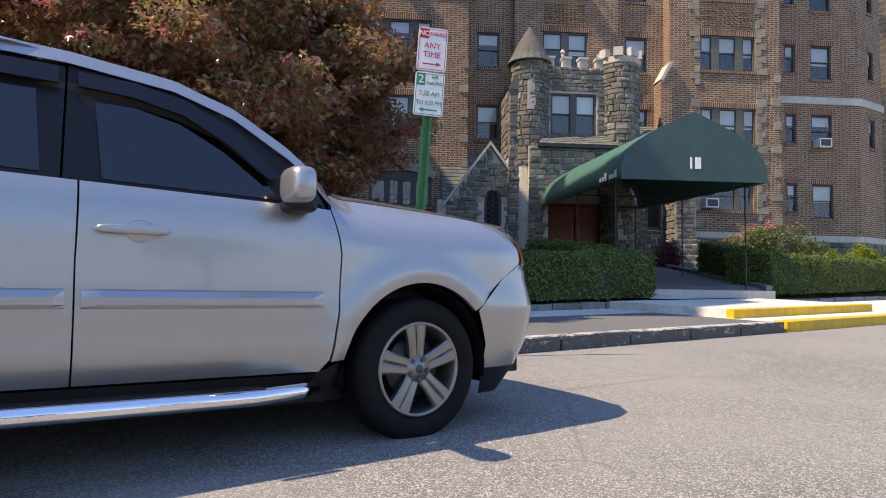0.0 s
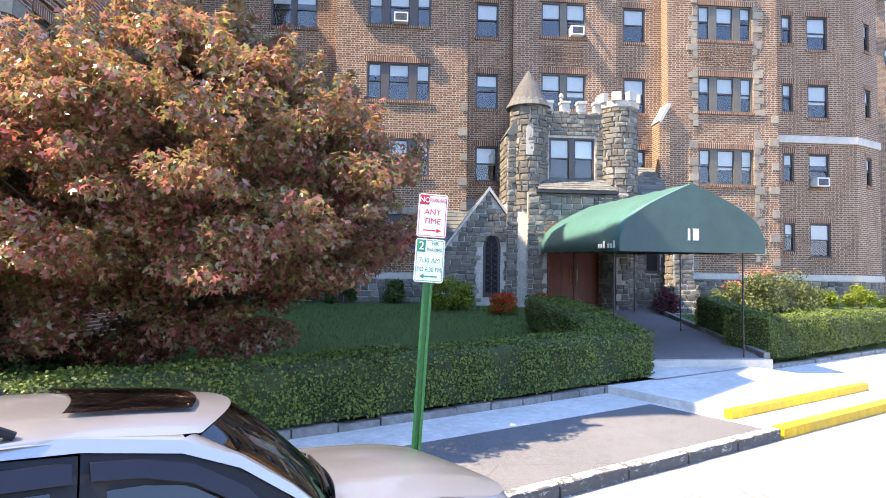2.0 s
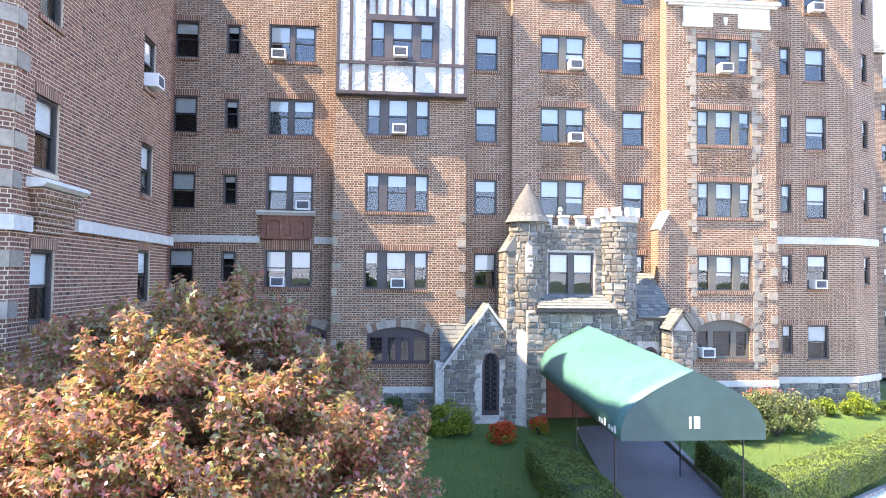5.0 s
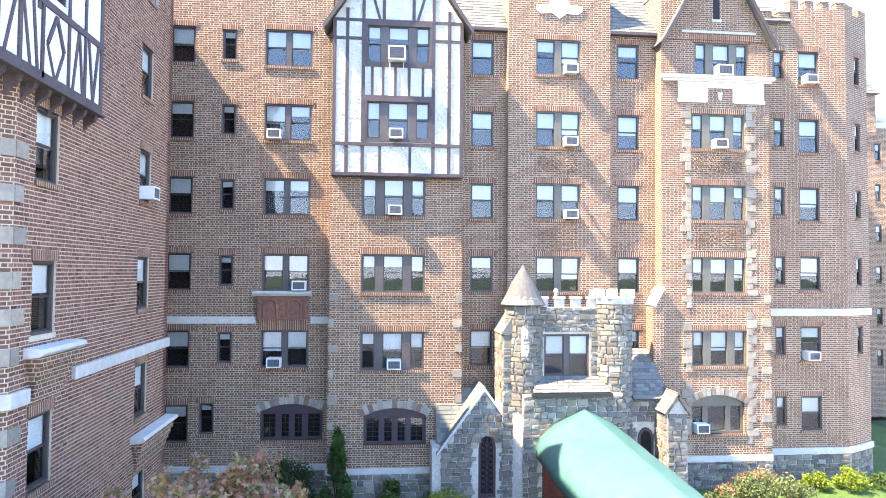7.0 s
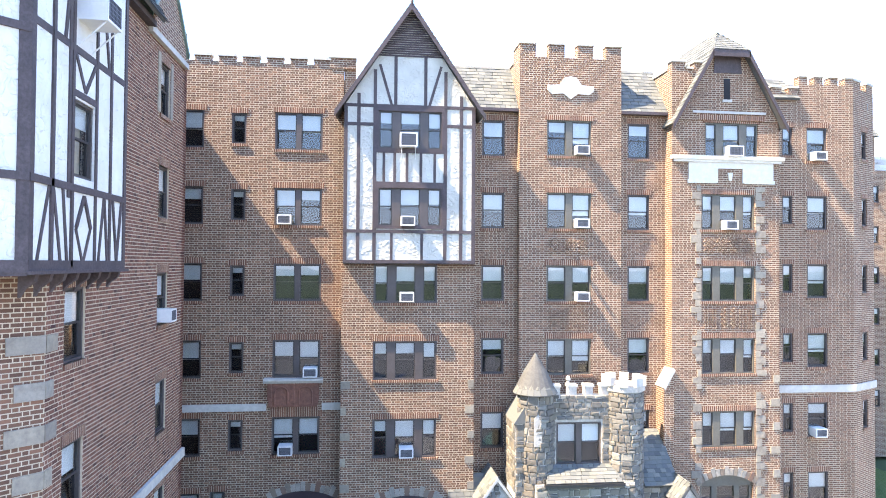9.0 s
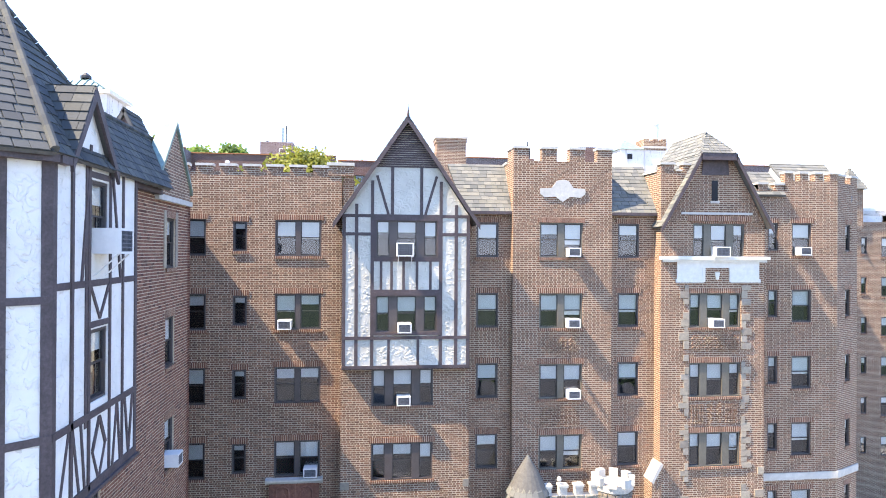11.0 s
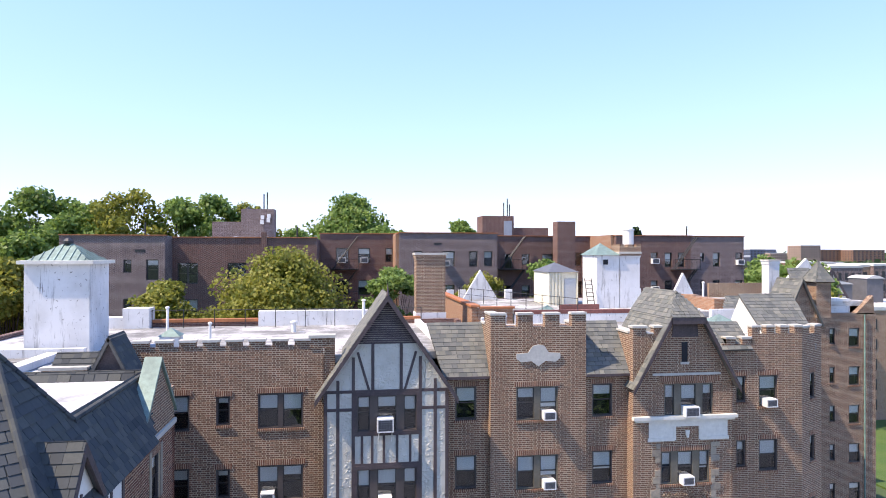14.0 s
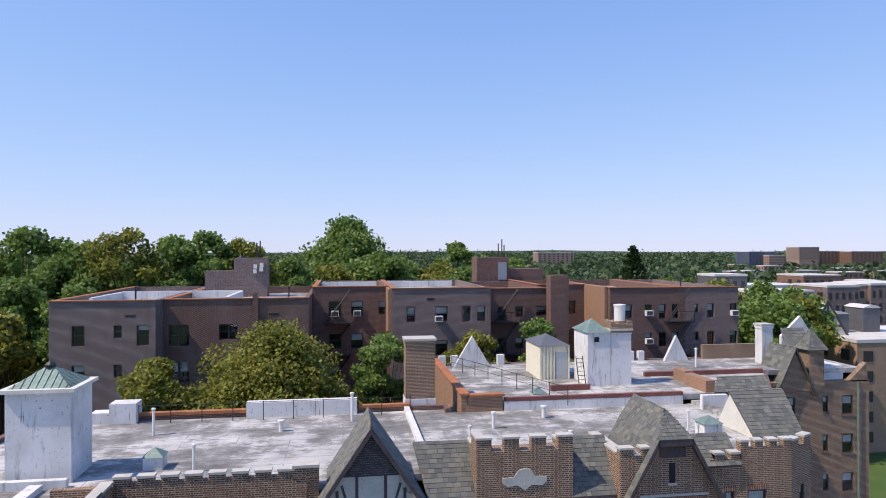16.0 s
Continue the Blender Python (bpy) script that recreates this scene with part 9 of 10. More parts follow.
chimney(3.7, 5.45, 38.78, 40.1, 20.5, 25.12, BRICK, 1.1)
mb = MB()
mb.box(3.0, 6.8, 38.6, 41.6, 12, 20.6)
part("chimney_stack", mb, BRICK, HOUSE)
chimney(17.46, 18.85, 41.0, 42.2, 21.5, 25.2, WHITE_OLD)
mb = MB()
mb.box(17.4, 18.92, 40.92, 42.28, 25.0, 25.6)
for x in (17.4, 17.99, 18.58):
    mb.box(x, x + 0.34, 40.92, 42.28, 25.603, 25.75)
pieces("chimney_top", mb, BRICK, HOUSE)
mb = MB()
mb.ring([(0.36, 25.69), (0.36, 26.7), (0.40, 26.7), (0.40, 26.8), (0.0, 26.86)], (18.3, 41.6), 14)
part("roof_tank", mb, WHITE_METAL, HOUSE, "small white tank on the chimney")
# white stair tower with copper cap, cream hut, ladder
wt = part("stair_tower", MB(), WHITE_OLD, HOUSE, "white painted stair tower")
mb = MB()
mb.box(15.85, 17.42, 41.0, 43.6, 21.5, 25.05)
wt.data = mb.mesh("stair_tower", WHITE_OLD)
mb = MB()
p4 = [(15.72, 40.85, 25.05), (17.44, 40.85, 25.05), (17.44, 43.75, 25.05), (15.72, 43.75, 25.05)]
for k in range(4):
    mb.poly([p4[k], p4[(k + 1) % 4], (16.6, 42.3, 25.85)])
mb.poly(p4[::-1])
part("copper_roof", mb, COPPER, wt)
# near-black block, the dark inside put into its colour
mb = MB()
mb.box(16.3, 16.63, 40.97, 41.02, 24.42, 24.75)
part("tower_window", mb, DARK, wt)
TOWN_DOOR_W = plain("pale_blue_grey_door", (0.42, 0.46, 0.50), 0.5, grain=6, vary=0.12)
hut = part("roof_hut", MB(), CREAM, HOUSE, "cream panelled roof hut")
mb = MB()
mb.box(13.4, 15.45, 43.6, 47.2, 21.5, 23.85)
for x in (13.38, 13.62, 13.86, 14.1, 14.34, 15.38):
    mb.box(x, x + 0.1, 43.5, 43.62, 21.5, 23.8)
hut.data = weld(mb).mesh("roof_hut", CREAM)
mb = MB()
p4 = [(13.3, 43.4, 23.85), (15.55, 43.4, 23.85), (15.55, 47.3, 23.85), (13.3, 47.3, 23.85)]
for k in range(4):
    mb.poly([p4[k], p4[(k + 1) % 4], (14.4, 45.4, 24.5)])
mb.poly(p4[::-1])
part("hut_roof", mb, GRILLE, hut)
mb = MB()
mb.box(14.5, 15.33, 43.53, 43.61, 21.52, 23.4)
part("hut_door", mb, TOWN_DOOR_W, hut, "pale grey-blue roof door")
mb = MB()
for s in (15.0, 15.45):
    mb.tube([(s, 40.2, 21.5), (s + 0.1, 41.2, 23.5)], 0.03, 6)
for k in range(8):
    t = k / 8
    mb.tube([(15.0 + 0.1 * t, 40.2 + t, 21.6 + 2 * t), (15.45 + 0.1 * t, 40.2 + t, 21.6 + 2 * t)], 0.02, 5)
part("ladder", mb, IRON, HOUSE)
# roof gables seen from behind, white with slate
for gx_, gy_, w_, h_ in ((8.4, 49.6, 2.85, 2.15), (25.5, 49.6, 2.1, 1.85)):
    mb = MB()
    mb.extrude([(gx_, gy_, 21.5), (gx_ + w_, gy_, 21.5), (gx_ + w_ / 2, gy_, 21.7 + h_)], (0, 0.3, 0))
    part("parapet_gable", mb, WHITE_OLD, HOUSE, "white painted gable back")
for x0, x1, n_ in ((7.3, 9.2, 2), (11.9, 12.9, 1), (20.0, 24.4, 5)):
    mb = MB()
    for k in range(n_):
        a = x0 + (x1 - x0) * k / n_
        mb.box(a, a + (x1 - x0) / n_ * 0.55, 50.0, 50.4, 21.5, 22.3)
    pieces("merlon", mb, WHITE_OLD, HOUSE)
# white gable with slates near the street bay
mb = MB()
mb.extrude([(20.3, 29.6, 20.9), (20.3, 33.2, 20.9), (20.3, 31.9, 22.9)], (0.25, 0, 0))
part("white_gable", mb, WHITE_PAINT, HOUSE, "white painted gable end")
slate_roof([(20.2, 29.45, 20.95), (22.9, 29.45, 20.95), (23.3, 31.9, 23.0), (20.2, 31.9, 23.0)], 0.24, 0.3)
slate_roof([(22.4, 37.0, 21.75), (26.0, 37.0, 21.75), (26.6, 38.0, 22.45), (23.2, 38.0, 22.45)], 0.24, 0.3)
mb = MB()
mb.box(21.0, 22.6, 35.9, 36.2, 20.7, 21.85)
pieces("roof_upstand", mb, WHITE_OLD, HOUSE)
mb = MB()
mb.box(22.35, 23.0, 37.9, 40.6, 20.9, 22.3)
mb.box(22.55, 23.2, 40.9, 42.4, 20.9, 22.35)
pieces("brick_upstand", mb, BRICK_ORANGE, HOUSE)
# vents, pipes, guard rail
for x, y, h, r in ((-6.3, 28.95, 1.1, 0.06), (-9.6, 35.2, 1.3, 0.07), (-3.2, 35.0, 0.5, 0.12), (0.5, 36.5, 1.5, 0.08), (10.2, 28.2, 1.2, 0.07), (7.9, 33.8, 0.8, 0.09), (11.2, 35.6, 0.6, 0.12), (17.2, 30.6, 1.3, 0.06), (6.0, 30.5, 1.0, 0.06), (26.5, 46.5, 1.4, 0.08)):
    mb = MB()
    zb_ = 21.0 if y < 37.6 else 21.5
    mb.ring([(r, zb_), (r, zb_ + h), (r * 1.5, zb_ + h), (r * 1.5, zb_ + h + 0.08), (0.0, zb_ + h + 0.12)], (x, y), 10)
    tagged(new("vent_pipe", mb.mesh("vent_pipe", WHITE_METAL)), "grey-white vent pipe on the flat roof", "vent pipe", "roof vent pipes")


def roof_box(x, y, w, h):
    b = thing("roof_ventilator", "small white roof ventilator with a hipped cap", "ventilator", "roof ventilators", at=Matrix.Translation((x, y, 21.0)))
    mb = MB()
    mb.box(-w / 2, w / 2, -w / 2, w / 2, 0, h)
    part("box", mb, WHITE_OLD, b)
    mb = MB()
    p = [(-w * 0.58, -w * 0.58, h), (w * 0.58, -w * 0.58, h), (w * 0.58, w * 0.58, h), (-w * 0.58, w * 0.58, h)]
    for k in range(4):
        mb.poly([p[k], p[(k + 1) % 4], (0, 0, h + 0.35)])
    mb.poly(p[::-1])
    part("cap", mb, COPPER, b)


roof_box(-8.1, 29.8, 0.8, 0.55)
roof_box(18.3, 30.6, 0.95, 0.75)
roof_box(12.0, 39.4, 0.8, 0.6)
rail = thing("guard_rail", "thin dark guard rail along the roof edge", "railing")
for k in range(10):
    x = -11.0 + k * 1.65
    mb = MB()
    mb.tube([(x, 37.6, 21.0), (x, 37.6, 22.05)], 0.025, 6)
    part("stanchion", mb, IRON, rail)
mb = MB()
mb.tube([(-11.0, 37.6, 22.0), (3.9, 37.6, 22.0)], 0.018, 6)
part("top_rail", mb, IRON, rail)
rail2 = thing("guard_rail", "thin dark guard rail crossing the rear roof", "railing")
for k in range(9):
    x, y = 8.0 + k * 0.6, 48.5 - k * 1.55
    mb = MB()
    mb.tube([(x, y, 21.5), (x, y, 22.6)], 0.025, 6)
    part("stanchion", mb, IRON, rail2)
mb = MB()
mb.tube([(8.0, 48.5, 22.55), (12.8, 36.1, 22.55)], 0.018, 6)
mb.tube([(8.0, 48.5, 22.1), (12.8, 36.1, 22.1)], 0.015, 6)
part("top_rail", mb, IRON, rail2)

# ---- the far part of the house along the side street ----
FM = facing(44.0)
bay = Bay("far_wall", FM, 30.0, 39.0, 0.5, 20.7, BRICK, 0.4)
for i, zt in enumerate(ROWS_Z):
    bay.win("slit", 35.15, zt, None, lint=False)
    bay.win("one", 36.75, zt, None, lint=False)
    bay.win("one", 32.0, zt, None, lint=False)
bay.build()
mb = MB()
wall(mb, frame_at(39.0, 44.0, 90), 0.405, 14, 0.5, 21.4)
part("far_flank", mb, BRICK, HOUSE)
mb = MB()
mb.extrude([(37.3, 44.0, 20.6), (38.9, 44.0, 20.6), (38.8, 44.0, 22.0)], (0, 0.5, 0))
mb.extrude([(31.3, 43.9, 20.0), (34.3, 43.9, 20.0), (32.8, 43.9, 23.15)], (0, 0.4, 0))
pieces("far_gable", mb, BRICK, HOUSE, "brick gable of the far bay")
for s, xe in ((-1, 31.15), (1, 34.45)):
    pts = [(xe, 43.65, 19.8), (xe, 46.7, 19.8), (32.8, 46.7, 23.25), (32.8, 43.65, 23.25)]
    if s > 0:
        pts = [pts[1], pts[0], pts[3], pts[2]]
    slate_roof(pts, 0.3, 0.4)
slate_roof([(35.6, 48.5, 22.1), (38.2, 48.5, 22.1), (38.0, 50.0, 23.9), (36.0, 50.0, 23.9)], 0.3, 0.4)
mb = MB()
mb.extrude([(37.5, 52.0, 21.5), (40.7, 52.0, 21.5), (40.7, 52.0, 22.6), (39.3, 52.0, 24.7), (37.5, 52.0, 23.0)], (0, 0.3, 0))
part("parapet_gable", mb, WHITE_OLD, HOUSE, "white painted gable back")
chimney(32.3, 33.2, 47.0, 47.9, 20.5, 24.6, WHITE_OLD)
mb = MB()
mb.box(29.0, 34.6, 49.95, 50.25, 21.5, 22.7)
part("brick_upstand", mb, BRICK, HOUSE)
mb = MB()
mb.box(33.95, 35.15, 43.82, 45.1, 20.4, 23.05)
mb.extrude([(33.95, 43.82, 20.4), (35.15, 43.82, 20.4), (34.75, 43.95, 19.5), (34.35, 43.95, 19.5)], (0, 0.2, 0))
part("far_turret", mb, BRICK, HOUSE, "square turret with a slated spire")
p4 = [(33.75, 43.6, 23.05), (35.35, 43.6, 23.05), (35.35, 45.3, 23.05), (33.75, 45.3, 23.05)]
for k in range(4):
    slate_roof([p4[k], p4[(k + 1) % 4], (34.55, 44.45, 24.6)], 0.24, 0.28, parts=40)
mb = MB()
mb.box(35.5, 37.2, 44.45, 48, 20.7, 21.75)
part("far_parapet", mb, WHITE_OLD, HOUSE)
mb = MB()
mb.tube([(38.0, 43.9, 0.6), (38.0, 43.9, 20.6)], 0.045, 8)
part("downpipe", mb, GREEN_PIPE, HOUSE, "green copper downpipe")

# ---- the long brick building behind ----
TOWN_DOOR = plain("grey_steel_door", (0.30, 0.34, 0.38), 0.5, grain=6, vary=0.15)
RB = thing("rear_apartment_building", "dark red brick apartment block with fire escapes", "building")


class Block:
    """A plain brick block with a front towards the camera and windows in it."""

    def __init__(self, parent, x0, x1, y, depth, z1, mat=BRICK_FAR, cope=ORANGE_TILE, z0=0.3, roof=True):
        self.p, self.x0, self.x1, self.y, self.mat, self.z1, self.holes = parent, x0, x1, y, mat, z1, []
        self.depth, self.z0, self.cope, self.roof = depth, z0, cope, roof

    def win(self, x, zt, w, h):
        self.holes.append((x, x + w, zt - h, zt))

    def build(self):
        m = facing(self.y)
        mb = MB()
        wall(mb, m, self.x0, self.x1, self.z0, self.z1, self.holes, 0.4)
        mb.box(self.x0, self.x0 + 0.4, self.y + 0.4, self.y + self.depth, self.z0, self.z1)
        mb.box(self.x1 - 0.4, self.x1, self.y + 0.4, self.y + self.depth, self.z0, self.z1)
        mb.box(self.x0, self.x1, self.y + self.depth - 0.3, self.y + self.depth, self.z0, self.z1)
        pieces("wall", weld(mb), self.mat, self.p)
        mb = MB()
        mb.box(self.x0 - 0.06, self.x1 + 0.06, self.y - 0.08, self.y + 0.45, self.z1, self.z1 + 0.08)
        mb.box(self.x0 - 0.06, self.x0 + 0.4, self.y + 0.45, self.y + self.depth, self.z1, self.z1 + 0.08)
        pieces("coping", mb, self.cope, self.p)
        mb = MB()
        mb.box(self.x0 + 0.4, self.x1 - 0.4, self.y + 0.4, self.y + self.depth - 0.3, self.z1 - 1.0, self.z1 - 0.75)
        part("roof", mb, ROOF_W, self.p)
        for a, b, c, d in self.holes:
            fr = MB()
            e, zm = 0.07, (c + d) / 2
            cols = [(a + e, b - e)] if b - a < 1.3 else [(a + e, (a + b) / 2 - e), ((a + b) / 2 + e, b - e)]
            wall(fr, m, a, b, c, d, [(p, q, g, k) for p, q in cols for g, k in ((c + e, zm - 0.03), (zm + 0.03, d - e))], 0.1, 0.15)
            weld(fr)
            w = part("window", fr, SASH, self.p, uv=False)
            pb = MB()
            pb.poly([m @ Vector(q) for q in ((a, 0.2, c), (b, 0.2, c), (b, 0.2, d), (a, 0.2, d))])
            part("pane", pb, GLASS, w, uv=False, fix=False).visible_shadow = False
            # near-black backing, painted as the room's shade
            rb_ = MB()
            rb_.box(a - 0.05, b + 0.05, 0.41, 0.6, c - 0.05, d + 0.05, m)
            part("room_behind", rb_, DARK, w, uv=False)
            if R.random() < 0.5:
                bb = MB()
                bb.box(a + e, b - e, 0.3, 0.31, d - (d - c) * R.uniform(0.25, 0.6), d, m)
                part("blind", bb, BLIND, w, uv=False)


for x0, x1, y, depth, z1, mat, cols, tops in (
        (-22.6, -14.72, 55.0, 22, 26.5, BRICK_GREY, ((-20.95, 0.95, 1.62), (-17.85, 0.6, 1.05), (-16.15, 0.95, 1.65)), (24.6, 21.5, 18.4)),
        (-14.7, -2.9, 57.2, 20, 26.4, BRICK_FAR, ((-14.3, 1.65, 1.75), (-10.25, 1.5, 1.3), (-6.4, 1.5, 1.4)), (24.3, 21.25, 18.2)),
        (-2.88, 4.38, 64.0, 14, 26.95, BRICK_FAR, ((-1.35, 1.2, 1.45), (0.75, 1.15, 1.45), (3.4, 0.72, 1.35)), (25.6, 22.5, 19.4)),
        (4.4, 13.58, 60.0, 18, 26.95, BRICK_GREY, ((5.75, 0.78, 1.4), (8.4, 1.15, 1.4), (10.9, 0.8, 1.45), (12.3, 0.8, 1.42)), (25.3, 22.2, 19.1)),
        (13.6, 19.8, 62.0, 15, 26.75, BRICK_FAR, ((14.75, 0.8, 1.4), (16.45, 0.8, 1.05), (18.5, 1.15, 0.95)), (25.03, 22.0, 18.9)),
        (19.82, 25.2, 66.0, 12, 26.85, BRICK_FAR, ((21.0, 1.0, 1.4), (23.0, 1.0, 1.4)), (25.2, 22.2)),
        (25.22, 32.9, 60.0, 18, 26.8, BRICK_FAR, ((26.4, 1.1, 1.35), (28.75, 0.75, 1.1), (30.2, 0.75, 1.42), (31.55, 0.72, 1.4)), (25.2, 22.5, 19.8)),
        (32.92, 38.5, 60.0, 18, 26.78, BRICK_GREY, ((33.9, 0.42, 0.85), (35.2, 0.76, 1.38), (37.6, 0.78, 1.22)), (25.2, 22.5, 19.8))):
    b = Block(RB, x0, x1, y, depth, z1, mat)
    for zt in tops:
        for x, w, h in cols:
            b.win(x, zt, w, h)
    b.build()
# iron vent grilles, brick pilaster and white inner parapets of the rear block
mb = MB()
for x, y, z, w in ((-17.0, 55.0, 25.2, 0.8), (-6.2, 57.2, 24.97, 0.85), (7.6, 60.0, 25.88, 0.72)):
    mb.box(x, x + w, y - 0.02, y + 0.05, z, z + 0.2)
pieces("vent_grille", mb, IRON, RB)
mb = MB()
mb.box(-7.5, -7.05, 57.05, 57.2, 18.0, 26.9)
part("pilaster", mb, BRICK_FAR, RB)
mb = MB()
mb.box(-20.6, -9.6, 66.0, 66.3, 25.4, 26.62)
mb.box(-9.9, -9.6, 58.0, 66.0, 25.4, 26.55)
mb.box(-20.9, -20.6, 58.5, 66.3, 25.4, 26.55)
mb.box(-2.4, 3.8, 76.0, 76.3, 25.4, 26.9)
mb.box(5.0, 12.6, 76.5, 76.8, 25.4, 26.9)
pieces("roof_parapet", mb, WHITE_OLD, RB, "white painted inner parapet")
mb = MB()
mb.box(24.9, 25.18, 60.5, 68, 18, 26.9)
part("wall", mb, BRICK_ORANGE, RB, "orange brick return wall")
mb = MB()
mb.box(4.1, 4.38, 60.4, 66, 18, 26.9)
part("wall", mb, BRICK_ORANGE, RB)
for x0, x1, y0, y1, z1 in ((19.2, 20.95, 59.4, 60.8, 28.1), (-11.2, -7.85, 71, 73.2, 29.7), (-14.15, -11.22, 71.3, 73, 28.35), (15.95, 19.85, 78.2, 81.5, 29.6), (19.87, 24.3, 78.6, 82, 28.2)):
    mb = MB()
    mb.box(x0, x1, y0, y1, 20, z1)
    part("penthouse", mb, BRICK_GREY if x0 < 0 else BRICK_FAR, RB, "brick roof penthouse")
for x, y, z0, z1 in ((-8.6, 71.5, 29, 31.5), (-8.95, 71.6, 29, 31.3), (18.9, 79.5, 29.4, 31.3), (19.3, 79.3, 29.4, 31.8), (19.6, 79.4, 29.4, 31.1), (-16.5, 56, 26, 27.6), (-4.6, 58, 26, 27.4), (33.0, 61, 26, 27.8)):
    mb = MB()
    mb.tube([(x, y, z0), (x, y, z1)], 0.07, 6)
    part("roof_pipe", mb, IRON, RB)
mb = MB()
mb.ring([(0.4, 29.2), (0.4, 29.6), (0.55, 29.6), (0.0, 30.0)], (-10.6, 72), 8)
part("roof_cap", mb, IRON, RB)
mb = MB()
mb.box(18.6, 19.6, 78.1, 78.25, 26.9, 29.0)
part("roof_door", mb, TOWN_DOOR, RB, "grey steel roof door")
mb = MB()
for x, z in ((-9.2, 28.6), (-8.6, 28.3), (-8.55, 28.75), (-9.25, 28.1)):
    mb.box(x, x + 0.35, 70.8, 71.0, z, z + 0.42)
pieces("roof_cabinet", mb, WHITE_METAL, RB)
for fx, fy in ((-0.6, 64.0), (15.3, 62.0), (31.9, 60.0)):
    fe = part("fire_escape", MB(), IRON, RB, "black iron fire escape")
    mb = MB()
    for zt in (23.6, 20.5, 17.4):
        mb.box(fx - 1.2, fx + 1.4, fy - 1.1, fy - 0.02, zt - 0.06, zt)
        for k in range(7):
            x = fx - 1.2 + k * 0.43
            mb.tube([(x, fy - 1.1, zt), (x, fy - 1.1, zt + 0.95)], 0.02, 5)
        mb.tube([(fx - 1.2, fy - 1.1, zt + 0.95), (fx + 1.4, fy - 1.1, zt + 0.95)], 0.025, 5)
        mb.tube([(fx - 1.0, fy - 0.7, zt), (fx + 1.3, fy - 0.7, zt + 3.1)], 0.06, 5)
        mb.tube([(fx - 1.0, fy - 0.3, zt), (fx + 1.3, fy - 0.3, zt + 3.1)], 0.06, 5)
    fe.data = mb.mesh("fire_escape", IRON)

# ---- trees behind and beyond ----
YEL_G = leaf_material("yellow_green_tree_leaves", [(0.10, 0.125, 0.022), (0.19, 0.21, 0.036), (0.28, 0.285, 0.055), (0.36, 0.34, 0.08)], trans=0.45, spot=0.25)
TREE_G = leaf_material("summer_tree_leaves", [(0.075, 0.13, 0.032), (0.13, 0.215, 0.05), (0.20, 0.30, 0.075), (0.27, 0.37, 0.11)], trans=0.45, spot=0.18)


WOODS_G = leaf_material("dark_woodland_leaves", [(0.035, 0.062, 0.026), (0.06, 0.10, 0.038), (0.10, 0.15, 0.055)], trans=0.3, spot=0.02)


def crown_clumps(x, y, z0, z1, r, n, droop=0.3):
    out = []
    for k in range(n):
        a = R.uniform(0, 6.283)
        e = R.random()
        q = math.sqrt(max(0.03, 1 - (2 * e - 1 + droop) ** 2 / 1.4)) * R.uniform(0.45, 1.0)
        s = r * R.uniform(0.2, 0.36)
        out.append((x + r * q * math.cos(a), y + r * q * math.sin(a), z0 + (z1 - z0) * (0.08 + 0.84 * e), s, s, s * 0.75))
    return out


for x, y, zt, r, n, mat, lab, lf in ((-4.7, 46.5, 25.4, 5.6, 120, YEL_G, "broad yellow-green tree behind the house", 42000), (-12.3, 46.0, 23.2, 2.9, 36, YEL_G, "yellow-green tree behind the house", 14000), (3.0, 50.5, 24.2, 2.5, 34, TREE_G, "rounded green tree in the rear court", 14000),
                                     (16.5, 55.0, 24.4, 3.6, 36, TREE_G, "green tree in the rear court", 15000), (11.5, 56.0, 23.4, 3.0, 30, YEL_G, "yellow-green tree in the rear court", 10000)):
    tree("courtyard_tree", lab, x, y, 0.5, crown_clumps(x, y, zt - 2.1 * r, zt, r, n), 0.28, mat, lf, (0.16, 0.30), flat=0.35, fork=0.55)
far_list = []
for k in range(26):
    x = -95 + k * 4.6 + R.uniform(-2, 2)
    far_list.append((x, R.uniform(100, 150), R.uniform(26.5, 30.5), R.uniform(5.0, 7.5)))
far_list += [(0.6, 150.0, 37.6, 10.5), (-40.5, 92, 33.6, 6.5), (-28.6, 92, 34.0, 5.6), (-33.5, 88, 30.5, 5.5), (-22.6, 94, 32.3, 5.2), (-18.6, 96, 33.0, 5.0), (-14.2, 98, 32.6, 5.0), (-46, 90, 33, 6.5), (-34.5, 93, 33, 5.5), (-53, 95, 34, 7), (-60, 98, 31, 7), (-36, 80, 27.5, 5), (-29, 79, 26.5, 4.5), (-42, 76, 27, 5.5), (-33, 70, 24.5, 4), (-38, 64, 21, 4), (-46, 66, 24, 5), (25.0, 148, 32.2, 6), (20, 140, 29, 6), (31, 150, 29.5, 6), (38.0, 150, 29.0, 7), (-9, 118, 29.5, 6), (-2, 122, 28.5, 6), (10, 125, 29.5, 7)]
for k in range(34):
    y = R.uniform(100, 330)
    far_list.append((y * R.uniform(0.5, 0.8), y, R.uniform(13, 18.5), R.uniform(4.5, 7)))
for k in range(14):
    y = R.uniform(82, 118)
    far_list.append((y * R.uniform(0.56, 0.76), y, R.uniform(20.5, 25.5), R.uniform(4, 6)))
